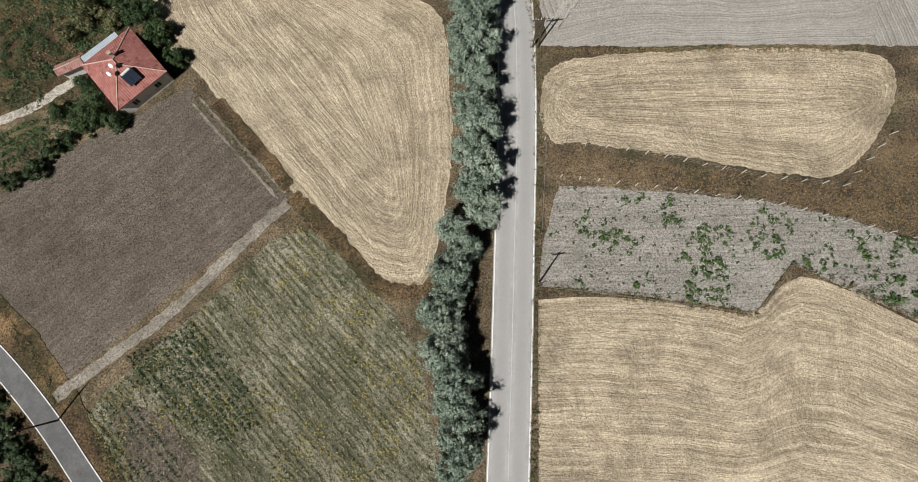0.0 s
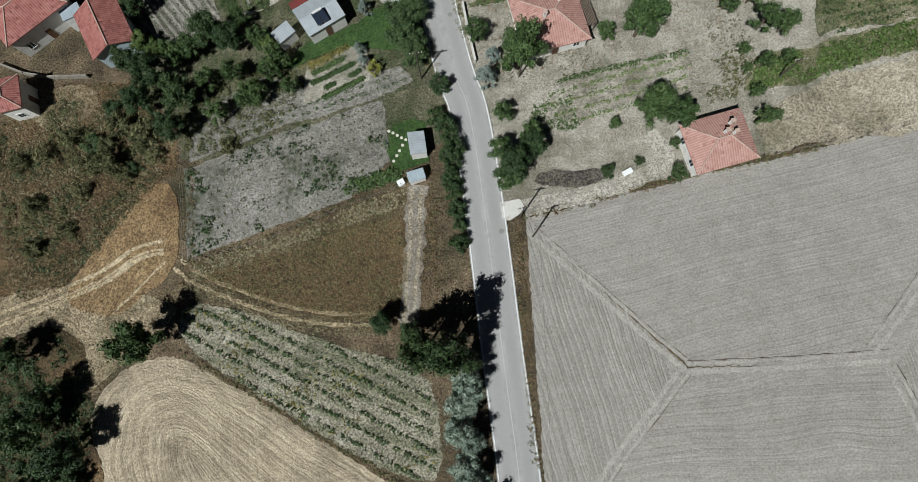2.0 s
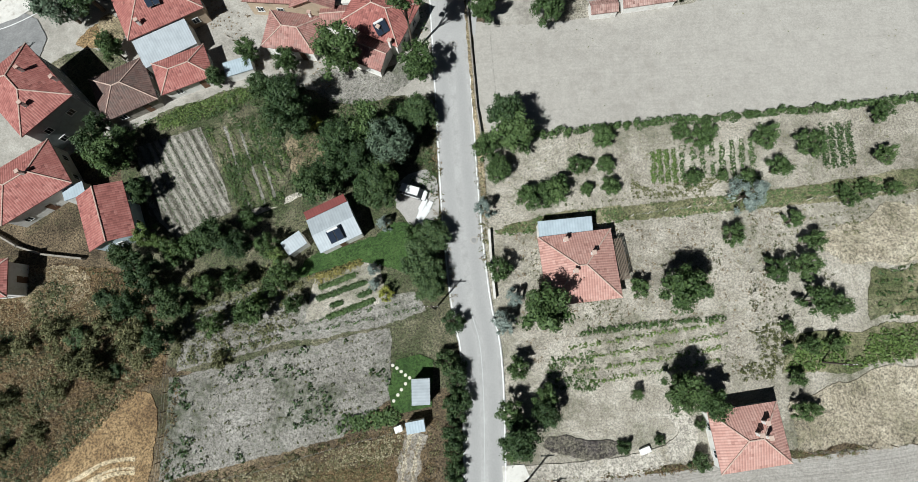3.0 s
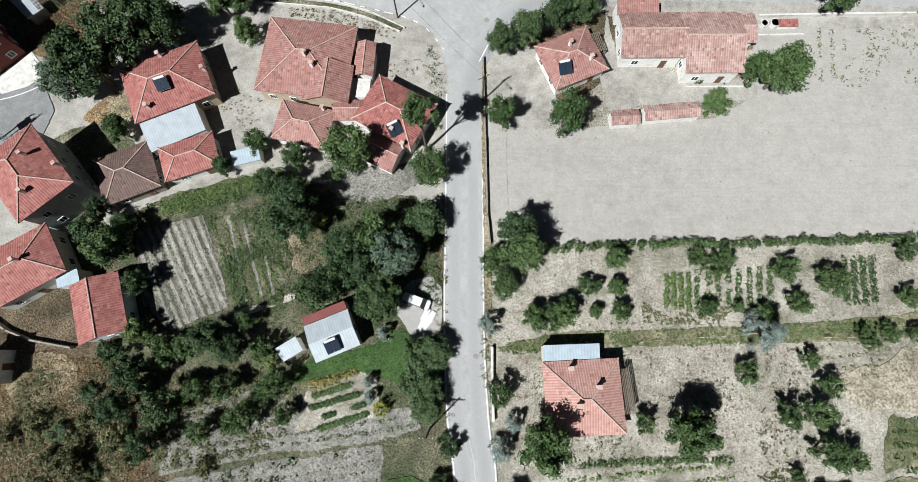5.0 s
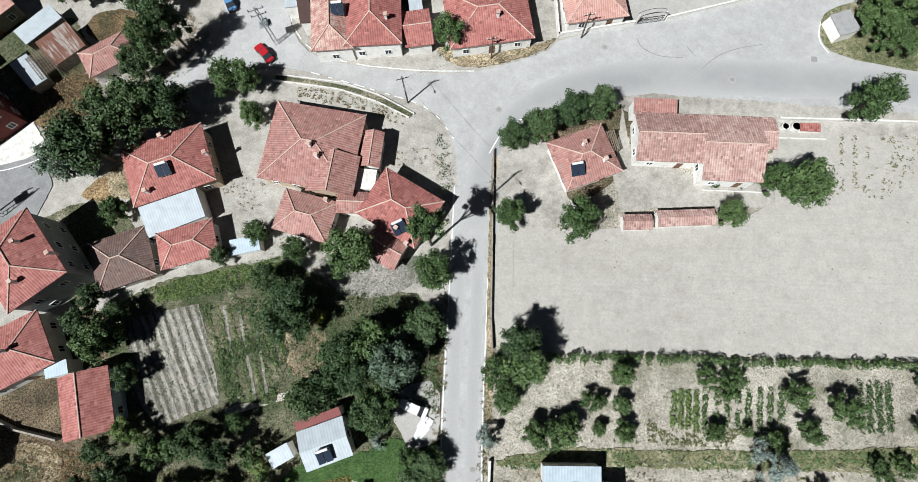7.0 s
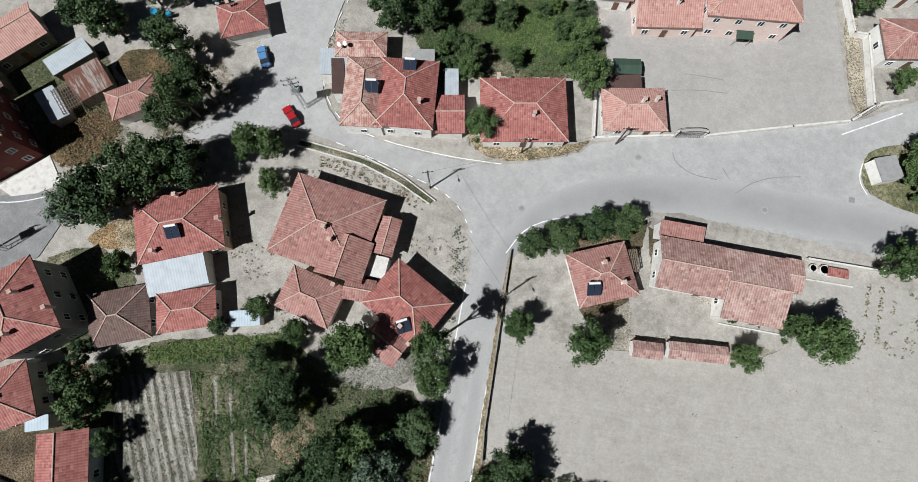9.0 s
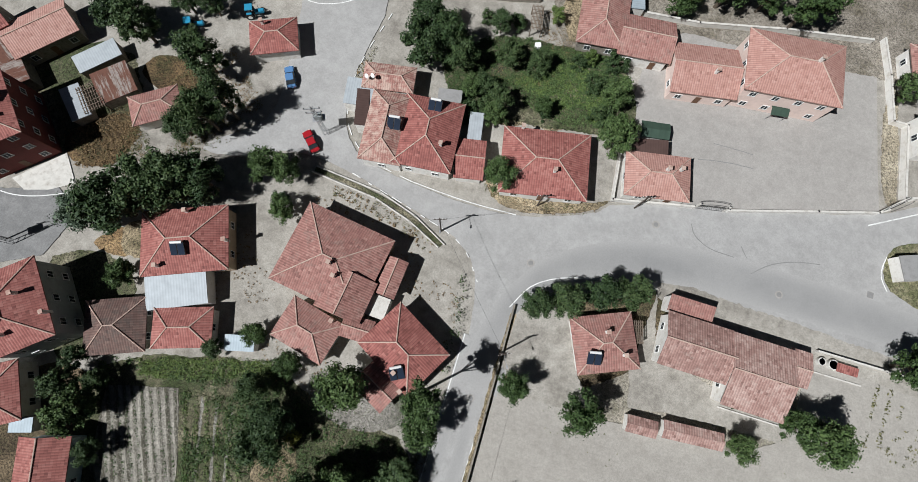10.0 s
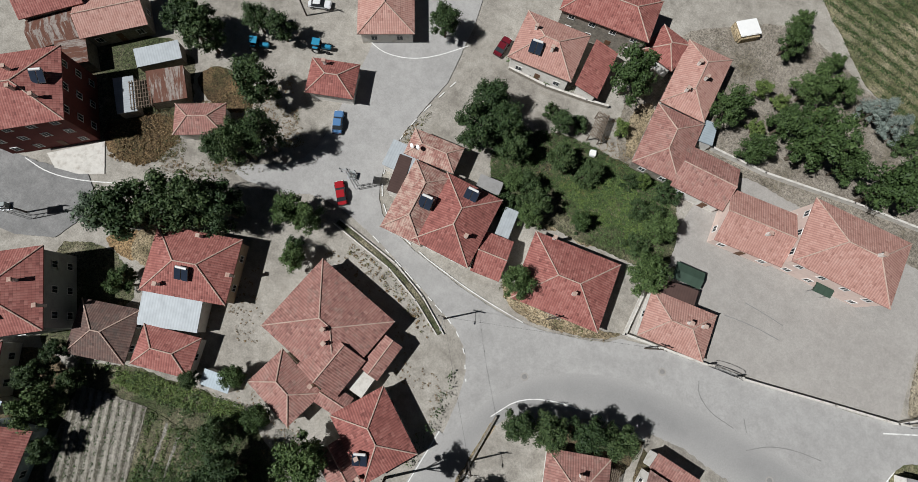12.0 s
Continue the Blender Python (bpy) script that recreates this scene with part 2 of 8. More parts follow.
M["sandy"] = soil("sandy_soil", (0.20, 0.184, 0.163), (0.265, 0.246, 0.219), (0.325, 0.304, 0.272), [(-8, 0.8, 0.6, (0.155, 0.142, 0.123))], grit=0.7, green=(0.10, 0.118, 0.062), green_at=(0.58, 0.78), spots=(0.08, 0.088, 0.048))
M["pale_field"] = soil("pale_field", (0.28, 0.261, 0.233), (0.318, 0.298, 0.267), (0.348, 0.327, 0.294), [(2, 0.7, 0.09, (0.25, 0.228, 0.2))], grit=0.18, big=0.02, bump=0.12, beat=0.3, long=0.012)
M["crop"] = soil("dry_crop", (0.045, 0.046, 0.027), (0.125, 0.117, 0.078), (0.31, 0.286, 0.212), [(-55.4, 1.0, 0.7, (0.032, 0.037, 0.017), 5.0), (-55.4, 2.6, 0.45, (0.33, 0.305, 0.23), 5.0)], grit=1.0, green=(0.045, 0.06, 0.023), green_at=(0.5, 0.66), beat=0.25)
M["crop_b"] = soil("dry_crop_strip", (0.15, 0.14, 0.10), (0.235, 0.215, 0.16), (0.33, 0.305, 0.24), [(-27, 2.0, 0.6, (0.07, 0.085, 0.035))], grit=1.2, green=(0.075, 0.095, 0.04), green_at=(0.55, 0.68), beat=0.5)
M["garden"] = soil("garden_soil", (0.13, 0.121, 0.104), (0.205, 0.192, 0.169), (0.28, 0.264, 0.236), grit=0.75, green=(0.055, 0.07, 0.03), green_at=(0.5, 0.65), spots=(0.09, 0.09, 0.06))
M["beds"] = soil("vegetable_beds", (0.15, 0.137, 0.115), (0.22, 0.204, 0.174), (0.285, 0.266, 0.23), [(BED, 1.15, 0.95, (0.06, 0.056, 0.04))], grit=0.6, beat=0.8)
M["weeds"] = soil("weedy_ground", (0.045, 0.047, 0.027), (0.12, 0.11, 0.07), (0.23, 0.205, 0.145), grit=1.2, green=(0.045, 0.065, 0.022), green_at=(0.42, 0.58))
M["dirt"] = soil("village_dirt", (0.20, 0.184, 0.16), (0.29, 0.27, 0.237), (0.36, 0.338, 0.30), grit=0.26, green=(0.17, 0.15, 0.098), green_at=(0.57, 0.85), bump=0.2)
M["orchard"] = soil("orchard_soil", (0.17, 0.152, 0.12), (0.285, 0.259, 0.213), (0.39, 0.358, 0.304), grit=0.75, green=(0.105, 0.108, 0.054), green_at=(0.48, 0.7), bump=0.3)
M["lawn"] = soil("lawn", (0.025, 0.05, 0.014), (0.04, 0.075, 0.02), (0.06, 0.10, 0.03), grit=0.8)
M["grass_green"] = soil("green_grass", (0.07, 0.078, 0.034), (0.16, 0.15, 0.085), (0.29, 0.255, 0.175), grit=1.0, green=(0.06, 0.085, 0.028), green_at=(0.46, 0.64), big=0.1)
M["burnt"] = soil("burnt_ground", (0.025, 0.021, 0.021), (0.06, 0.051, 0.048), (0.13, 0.115, 0.10), grit=1.2, green=(0.16, 0.145, 0.11), green_at=(0.5, 0.6))
M["track"] = soil("track", (0.25, 0.228, 0.192), (0.34, 0.312, 0.265), (0.42, 0.388, 0.335), grit=0.9, green=(0.2, 0.17, 0.10), green_at=(0.55, 0.72), bump=0.25)
M["ruts"] = soil("straw_ruts", (0.24, 0.19, 0.115), (0.36, 0.29, 0.185), (0.46, 0.38, 0.255), grit=1.1)
M["asphalt"] = soil("worn_asphalt", (0.295, 0.288, 0.279), (0.325, 0.318, 0.308), (0.36, 0.353, 0.342), grit=0.12, bump=0.1, big=0.06)


def worn_lane(name, pale, dark):
    """Asphalt that tyres have polished: 'wear' runs from the kerb side (0) to the middle of the track (1)."""
    n = Net(name, 0.9)
    p = n.place()
    wear = n.math("MULTIPLY", n.attr("wear"), n.range(n.noise(p, 0.12, 4, 0.6), 0.3, 0.65, 0.35, 1.0))
    grain = n.range(n.noise(p, 5.0, 4, 0.75), 0.35, 0.65, 0.93, 1.07)
    grey = n.t.nodes.new("ShaderNodeCombineColor")
    for i in range(3):
        n.put(grey.inputs[i], grain)
    n.bump(n.noise(p, 9.0, 3), 0.1, 0.02)
    return n.done(n.mix(1.0, n.mix(wear, pale, dark), grey.outputs[0], "MULTIPLY"))


M["asphalt_worn"] = worn_lane("polished_asphalt", (0.325, 0.318, 0.308), (0.205, 0.204, 0.202))
M["asphalt_yard"] = soil("yard_asphalt", (0.285, 0.269, 0.25), (0.315, 0.298, 0.278), (0.345, 0.328, 0.306), grit=0.14, bump=0.1, big=0.05)
M["concrete"] = plain("concrete", (0.55, 0.53, 0.49), 0.85, vary=0.12, dirt=(0.36, 0.33, 0.29))
M["paint_line"] = plain("road_paint", (0.68, 0.68, 0.66), 0.7, vary=0.12, dirt=(0.42, 0.41, 0.40))
M["paint_faint"] = plain("worn_road_paint", (0.42, 0.42, 0.41), 0.8, vary=0.15, dirt=(0.33, 0.33, 0.32))
M["lane_asphalt"] = soil("lane_asphalt", (0.095, 0.095, 0.094), (0.118, 0.117, 0.116), (0.145, 0.144, 0.141), grit=0.2, bump=0.12, big=0.09)
M["asphalt_old"] = soil("old_asphalt", (0.165, 0.164, 0.161), (0.195, 0.193, 0.19), (0.235, 0.232, 0.227), grit=0.22, bump=0.12, big=0.09)
M["leaf_pale"] = leafy("pale_withered_stalks", (0.13, 0.115, 0.06), (0.27, 0.24, 0.14), (0.46, 0.42, 0.29), 0.9)
M["patch_dark"] = plain("asphalt_repair", (0.22, 0.215, 0.21), 0.9, vary=0.15)
M["tile_red"] = tiles("red_tiles", (0.19, 0.07, 0.061), (0.295, 0.11, 0.094), (0.38, 0.172, 0.147))
M["tile_new"] = tiles("pink_tiles", (0.34, 0.178, 0.146), (0.42, 0.234, 0.196), (0.48, 0.295, 0.25))
M["tile_old"] = tiles("old_tiles", (0.205, 0.1, 0.086), (0.31, 0.155, 0.132), (0.39, 0.23, 0.196), moss=(0.235, 0.17, 0.145), moss_at=(0.52, 0.7))
M["tile_patchy"] = tiles("patchy_tiles", (0.22, 0.105, 0.088), (0.345, 0.18, 0.15), (0.48, 0.32, 0.27), moss=(0.47, 0.36, 0.30), moss_at=(0.47, 0.6))
M["tile_pale"] = tiles("weathered_tiles", (0.215, 0.122, 0.105), (0.325, 0.198, 0.17), (0.46, 0.325, 0.285), moss=(0.38, 0.30, 0.26), moss_at=(0.54, 0.72))
M["tile_dark"] = tiles("dark_old_tiles", (0.085, 0.05, 0.045), (0.13, 0.08, 0.068), (0.19, 0.125, 0.105), moss=(0.10, 0.08, 0.07), moss_at=(0.48, 0.64))
M["mortar"] = plain("ridge_mortar", (0.44, 0.33, 0.275), 0.9, vary=0.2, dirt=(0.30, 0.16, 0.13))
M["sheet_grey"] = sheet("zinc_sheet", (0.40, 0.432, 0.455))
M["sheet_blue"] = sheet("pale_blue_sheet", (0.36, 0.42, 0.46))
M["sheet_rust"] = sheet("rusty_sheet", (0.30, 0.26, 0.235), (0.13, 0.06, 0.042), rough=0.85, metal=0.0, period=0.9)
M["sheet_brown"] = sheet("brown_sheet", (0.085, 0.052, 0.045), metal=0.0)
M["sheet_red"] = sheet("dark_red_sheet", (0.17, 0.04, 0.035), metal=0.0)
M["sheet_green"] = sheet("green_canopy", (0.045, 0.075, 0.055), metal=0.0, period=0.9)
M["wall_white"] = plain("white_render", (0.70, 0.68, 0.64), 0.9, vary=0.08, dirt=(0.52, 0.48, 0.42))
M["wall_pink"] = plain("pink_render", (0.70, 0.56, 0.50), 0.9, vary=0.06, dirt=(0.60, 0.47, 0.42))
M["wall_grey"] = plain("grey_render", (0.30, 0.33, 0.325), 0.9, vary=0.1, dirt=(0.22, 0.24, 0.235))
M["wall_red"] = plain("dark_red_render", (0.15, 0.045, 0.04), 0.9, vary=0.12, dirt=(0.10, 0.04, 0.035))
M["wall_ochre"] = plain("ochre_render", (0.42, 0.33, 0.24), 0.9, vary=0.1, dirt=(0.30, 0.24, 0.18))
M["wall_blue"] = plain("pale_blue_render", (0.44, 0.52, 0.56), 0.9, vary=0.08, dirt=(0.36, 0.42, 0.45))
M["stone"] = plain("rubble_stone", (0.25, 0.225, 0.19), 0.95, vary=0.4, scale=3.0, dirt=(0.14, 0.125, 0.105))
M["roof_felt"] = plain("roof_felt", (0.26, 0.255, 0.25), 0.9, vary=0.12, dirt=(0.2, 0.195, 0.19))
M["frame"] = plain("window_frame_white", (0.72, 0.72, 0.70), 0.5, vary=0.05)
M["glass"] = plain("dark_glass", (0.03, 0.035, 0.04), 0.08, vary=0.1)
M["door"] = plain("door_brown", (0.14, 0.075, 0.045), 0.6, vary=0.2)
M["black"] = plain("dark_metal", (0.03, 0.03, 0.032), 0.5, vary=0.2)
M["steel"] = plain("galvanised_steel", (0.45, 0.46, 0.47), 0.4, 0.7, vary=0.1)
M["panel"] = plain("solar_absorber", (0.02, 0.028, 0.045), 0.12, vary=0.2)
M["tank"] = plain("white_tank", (0.62, 0.62, 0.61), 0.35, vary=0.05)
M["wood"] = plain("weathered_wood", (0.16, 0.125, 0.095), 0.85, vary=0.3, scale=4)
M["pole_wood"] = plain("dark_pole_wood", (0.075, 0.06, 0.05), 0.85, vary=0.3, scale=4)
M["bark"] = plain("bark", (0.10, 0.08, 0.06), 0.95, vary=0.4, scale=5)
M["rubber"] = plain("rubber", (0.02, 0.02, 0.02), 0.8, vary=0.2)
M["plastic_white"] = plain("white_plastic", (0.78, 0.78, 0.77), 0.5, vary=0.06)
M["stone_pale"] = plain("pale_stones", (0.55, 0.51, 0.45), 0.9, vary=0.2, scale=3)
M["leaf_dark"] = leafy("dark_leaves", (0.013, 0.029, 0.011), (0.037, 0.066, 0.023), (0.083, 0.118, 0.043))
M["leaf_mid"] = leafy("green_leaves", (0.018, 0.036, 0.010), (0.05, 0.086, 0.026), (0.105, 0.152, 0.052))
M["leaf_light"] = leafy("light_leaves", (0.04, 0.066, 0.015), (0.085, 0.13, 0.033), (0.17, 0.215, 0.068))
M["leaf_silver"] = leafy("silver_leaves", (0.07, 0.10, 0.072), (0.185, 0.235, 0.18), (0.35, 0.40, 0.325))
M["leaf_blue"] = leafy("blue_green_needles", (0.07, 0.096, 0.085), (0.165, 0.205, 0.18), (0.29, 0.33, 0.295))
M["leaf_grey"] = leafy("grey_green_leaves", (0.032, 0.054, 0.034), (0.082, 0.118, 0.075), (0.155, 0.2, 0.132))
M["leaf_yellow"] = leafy("yellow_green_leaves", (0.12, 0.13, 0.02), (0.23, 0.24, 0.045), (0.36, 0.35, 0.09))
M["leaf_dry"] = leafy("dry_stalks", (0.06, 0.04, 0.02), (0.155, 0.106, 0.053), (0.30, 0.22, 0.125), 0.9)
M["leaf_olive"] = leafy("olive_weeds", (0.026, 0.032, 0.012), (0.088, 0.094, 0.038), (0.235, 0.215, 0.11), 0.8)
M["leaf_flower"] = leafy("withered_sunflowers", (0.10, 0.095, 0.03), (0.22, 0.19, 0.06), (0.38, 0.31, 0.10), 0.8)


# ---------------------------------------------------------------- makers
def mesh_object(name, verts, faces, material, parent=None, uvs=None):
    me = bpy.data.meshes.new(name)
    me.from_pydata(verts, [], faces)
    if uvs is not None:
        layer = me.uv_layers.new(name="UVMap")
        layer.data.foreach_set("uv", np.asarray(uvs, dtype=np.float32).ravel())
    me.materials.append(material)
    me.update()
    ob = new(name, me)
    ob.parent = parent
    return ob


def part(name, bm, material, parent, label=""):
    me = bpy.data.meshes.new(name)
    bm.to_mesh(me)
    bm.free()
    me.materials.append(material)
    ob = new(name, me)
    ob.parent = parent
    if label:
        ob["label"] = label
    return ob


def empty(name, x, y, z=0.0, turn=0.0):
    ob = new(name)
    ob.matrix_basis = pose(x, y, z, 0, 0, turn)
    return ob


def box(bm, cx, cy, cz, sx, sy, sz, turn=None, bevel=0.0):
    m = Matrix.Translation((cx, cy, cz))
    if turn is not None:
        m = m @ turn
    made = bmesh.ops.create_cube(bm, size=1.0, matrix=m @ Matrix.Diagonal((sx, sy, sz, 1)))["verts"]
    if bevel:
        edges = list({e for v in made for e in v.link_edges})
        bmesh.ops.bevel(bm, geom=edges, offset=bevel, segments=2, affect="EDGES")
    return bm


def rod(bm, a, b, r, r2=None, sides=8):
    a, b = Vector(a), Vector(b)
    m = Matrix.Translation((a + b) / 2) @ (b - a).to_track_quat("Z", "Y").to_matrix().to_4x4()
    bmesh.ops.create_cone(bm, cap_ends=True, segments=sides, radius1=r, radius2=r if r2 is None else r2, depth=(b - a).length, matrix=m)
    return bm


def resample(pts, step, closed=True):
    pts = [Vector(p).to_2d() for p in pts]
    out = []
    for a, b in zip(pts, pts[1:] + (pts[:1] if closed else [])):
        n = max(1, round((b - a).length / step))
        out += [a.lerp(b, k / n) for k in range(n)]
    return out + ([] if closed else [pts[-1]])


def soften(pts, rounds, closed=True):
    """Rounds a line's corners off (Chaikin)."""
    pts = [Vector(p).to_2d() for p in pts]
    for _ in range(rounds):
        out = [] if closed else [pts[0]]
        for a, b in zip(pts, pts[1:] + (pts[:1] if closed else [])):
            out += [a.lerp(b, 0.25), a.lerp(b, 0.75)]
        pts = out + ([] if closed else [pts[-1]])
    return pts


LAYER = [0.01]


def patch(name, pts, material, label, category="ground", rounded=1, ragged=0.45, rings=False, rise=None, spine=0.62):
    """One stretch of ground on the great sheet, with a ragged edge; rings: 'ring' holds the way in from the edge."""
    LAYER[0] += 0.002
    z = LAYER[0] if rise is None else rise
    line = resample(soften(pts, rounded) if rounded else pts, 0.45 if ragged else 0.9)
    c = sum(line, Vector((0, 0))) / len(line)
    if ragged:
        line = [p + 0.8 * ragged * noise.noise_vector((p.x * 0.21, p.y * 0.21, 3.1)).to_2d() + 0.7 * min(ragged, 0.45) * noise.noise_vector((p.x * 1.9, p.y * 1.9, 1.1)).to_2d() for p in line]
    if not rings:
        bm = bmesh.new()
        vs = [bm.verts.new((p.x, p.y, z)) for p in line]
        es = [bm.edges.new((a, b)) for a, b in zip(vs, vs[1:] + vs[:1])]
        bmesh.ops.triangle_fill(bm, edges=es, use_beauty=True, use_dissolve=False, normal=(0, 0, 1))
        bmesh.ops.recalc_face_normals(bm, faces=bm.faces)
        if bm.faces and bm.faces[0].normal.z < 0:
            bmesh.ops.reverse_faces(bm, faces=bm.faces)
        low = [bm.verts.new((p.x, p.y, -0.05)) for p in line]
        for i in range(len(vs)):
            j = (i + 1) % len(vs)
            bm.faces.new((vs[i], low[i], low[j], vs[j]))
        ob = part(name, bm, material, None)
    else:
        xy = np.array([tuple(p) for p in line]) - np.array(tuple(c))
        w, v = np.linalg.eigh(xy.T @ xy)
        axis = Vector(v[:, 1])
        along = xy @ v[:, 1]
        across = xy @ v[:, 0]
        half = max(0.0, (along.max() - along.min()) / 2 * spine)
        depth = (across.max() - across.min()) / 2
        n, rows = len(line), 14
        verts, ring = [], []
        for k in range(rows + 1):
            s = k / rows
            for p, a in zip(line, along):
                q = c + axis * max(-half, min(half, a * spine))
                r = p.lerp(q, s)
                verts.append((r.x, r.y, z + 0.004 * s))
                ring.append(s * depth)
        faces = [(k * n + i, k * n + (i + 1) % n, (k + 1) * n + (i + 1) % n, (k + 1) * n + i) for k in range(rows) for i in range(n)]
        ob = mesh_object(name, verts, faces, material)
        data = ob.data.attributes.new("ring", "FLOAT", "POINT")
        data.data.foreach_set("value", ring)
        data = ob.data.attributes.new("lap", "FLOAT", "POINT")
        data.data.foreach_set("value", [min(i, n - i) * 0.45 for k in range(rows + 1) for i in range(n)])
    return tagged(ob, label, category, kind="structure")


def strip(name, pts, width, material, label, category, rise=None, rounded=2, ragged=0.0, kind="structure", offset=0.0, dashes=None):
    """A band along a line: a road, a track, a painted line (dashes: length and gap)."""
    LAYER[0] += 0.002
    z = LAYER[0] if rise is None else rise
    line = resample(soften(pts, rounded, False) if rounded else pts, 0.8, False)
    verts, faces, gone = [], [], 0.0
    for i, p in enumerate(line):
        d = (line[min(i + 1, len(line) - 1)] - line[max(i - 1, 0)]).normalized()
        side = Vector((-d.y, d.x))
        wob = ragged * 0.7 * noise.noise((p.x * 1.1, p.y * 1.1, 7.0))
        wob2 = ragged * 0.7 * noise.noise((p.x * 1.1, p.y * 1.1, 17.0))
        for s, b in ((offset - width / 2, wob), (offset + width / 2, wob2)):
            q = p + side * (s + b)
            verts.append((q.x, q.y, z))
        if i and (dashes is None or (gone % (dashes[0] + dashes[1])) < dashes[0]):
            faces.append((2 * i - 2, 2 * i - 1, 2 * i + 1, 2 * i)[::-1])
        if i:
            gone += (p - line[i - 1]).length
    if dashes is None and width > 1.0:
        k = len(verts)
        verts += [(q[0], q[1], -0.05) for q in verts]
        for i in range(len(line) - 1):
            faces.append((2 * i, 2 * i + 2, k + 2 * i + 2, k + 2 * i))
            faces.append((2 * i + 3, 2 * i + 1, k + 2 * i + 1, k + 2 * i + 3))
    return tagged(mesh_object(name, verts, faces, material), label, category, kind=kind)


def wear_band(pts, width, label, offset=0.0, strength=1.0, rise=0.1555):
    """A soft-edged polished track on the carriageway."""
    line = resample(soften(pts, 2, False), 1.0, False)
    steps = (-0.5, -0.3, -0.1, 0.1, 0.3, 0.5)
    verts, wear = [], []
    for i, p in enumerate(line):
        d = (line[min(i + 1, len(line) - 1)] - line[max(i - 1, 0)]).normalized()
        side = Vector((-d.y, d.x))
        ends = min(1.0, i / 8, (len(line) - 1 - i) / 8)
        for k in steps:
            q = p + side * (offset + k * width)
            verts.append((q.x, q.y, rise))
            wear.append(strength * ends * math.cos(math.pi * k) ** 0.8 if abs(k) < 0.5 else 0.0)
    n = len(steps)
    faces = [(i * n + k, (i + 1) * n + k, (i + 1) * n + k + 1, i * n + k + 1)[::-1] for i in range(len(line) - 1) for k in range(n - 1)]
    ob = mesh_object("wheel_wear", verts, faces, M["asphalt_worn"])
    ob.data.attributes.new("wear", "FLOAT", "POINT").data.foreach_set("value", wear)
    return tagged(ob, label, "road", kind="structure")


def swept_field(name, upper, lower, material, label):
    """A field between two lines, whose mowing lines follow the upper one and straighten towards the lower."""
    LAYER[0] += 0.002
    a, b = resample(soften(upper, 1, False), 0.9, False), [Vector(p) for p in lower]
    n, rows = len(a), 24
    verts, ring, lap = [], [], []
    for k in range(rows + 1):
        s = k / rows
        for i, p in enumerate(a):
            q = p.lerp(b[0].lerp(b[1], i / (n - 1)), s)
            verts.append((q.x, q.y, LAYER[0]))
            ring.append(s * 34.0)
            lap.append(i * 0.9)
    faces = [(k * n + i, (k + 1) * n + i, (k + 1) * n + i + 1, k * n + i + 1) for k in range(rows) for i in range(n - 1)]
    ob = mesh_object(name, verts, faces, material)
    for key, values in (("ring", ring), ("lap", lap)):
        ob.data.attributes.new(key, "FLOAT", "POINT").data.foreach_set("value", values)
    return tagged(ob, label, "field", kind="structure")


# ---- plants
def leaf_cloud(spots, per, size, spread, seed, up=0.35):
    """Small leaf quads round each spot (x, y, z, radius)."""
    g = np.random.default_rng(seed)
    spots = np.asarray(spots, dtype=float)
    n = len(spots) * per
    base = np.repeat(spots, per, axis=0)
    d = g.normal(size=(n, 3))
    d /= np.linalg.norm(d, axis=1)[:, None]
    r = g.uniform(0.45, 1.0, n) ** 0.5
    c = base[:, :3] + d * (r * base[:, 3])[:, None] * np.array(spread)
    normal = d + g.normal(size=(n, 3)) * 0.55 + np.array((0, 0, up))
    normal /= np.linalg.norm(normal, axis=1)[:, None]
    a = np.cross(normal, g.normal(size=(n, 3)))
    a /= np.linalg.norm(a, axis=1)[:, None]
    b = np.cross(normal, a)
    s = size * g.uniform(0.6, 1.35, n)[:, None]
    quad = np.stack([c - a * s, c - b * s * 0.55, c + a * s, c + b * s * 0.55], 1).reshape(-1, 3)
    return quad, np.arange(4 * n).reshape(-1, 4)


def cloud_mesh(name, quad, faces, material):
    me = bpy.data.meshes.new(name)
    me.vertices.add(len(quad))
    me.vertices.foreach_set("co", np.asarray(quad, dtype=np.float32).ravel())
    me.loops.add(faces.size)
    me.loops.foreach_set("vertex_index", faces.ravel().astype(np.int32))
    me.polygons.add(len(faces))
    me.polygons.foreach_set("loop_start", np.arange(0, faces.size, 4, dtype=np.int32))
    me.materials.append(material)
    me.update(calc_edges=True)
    return me


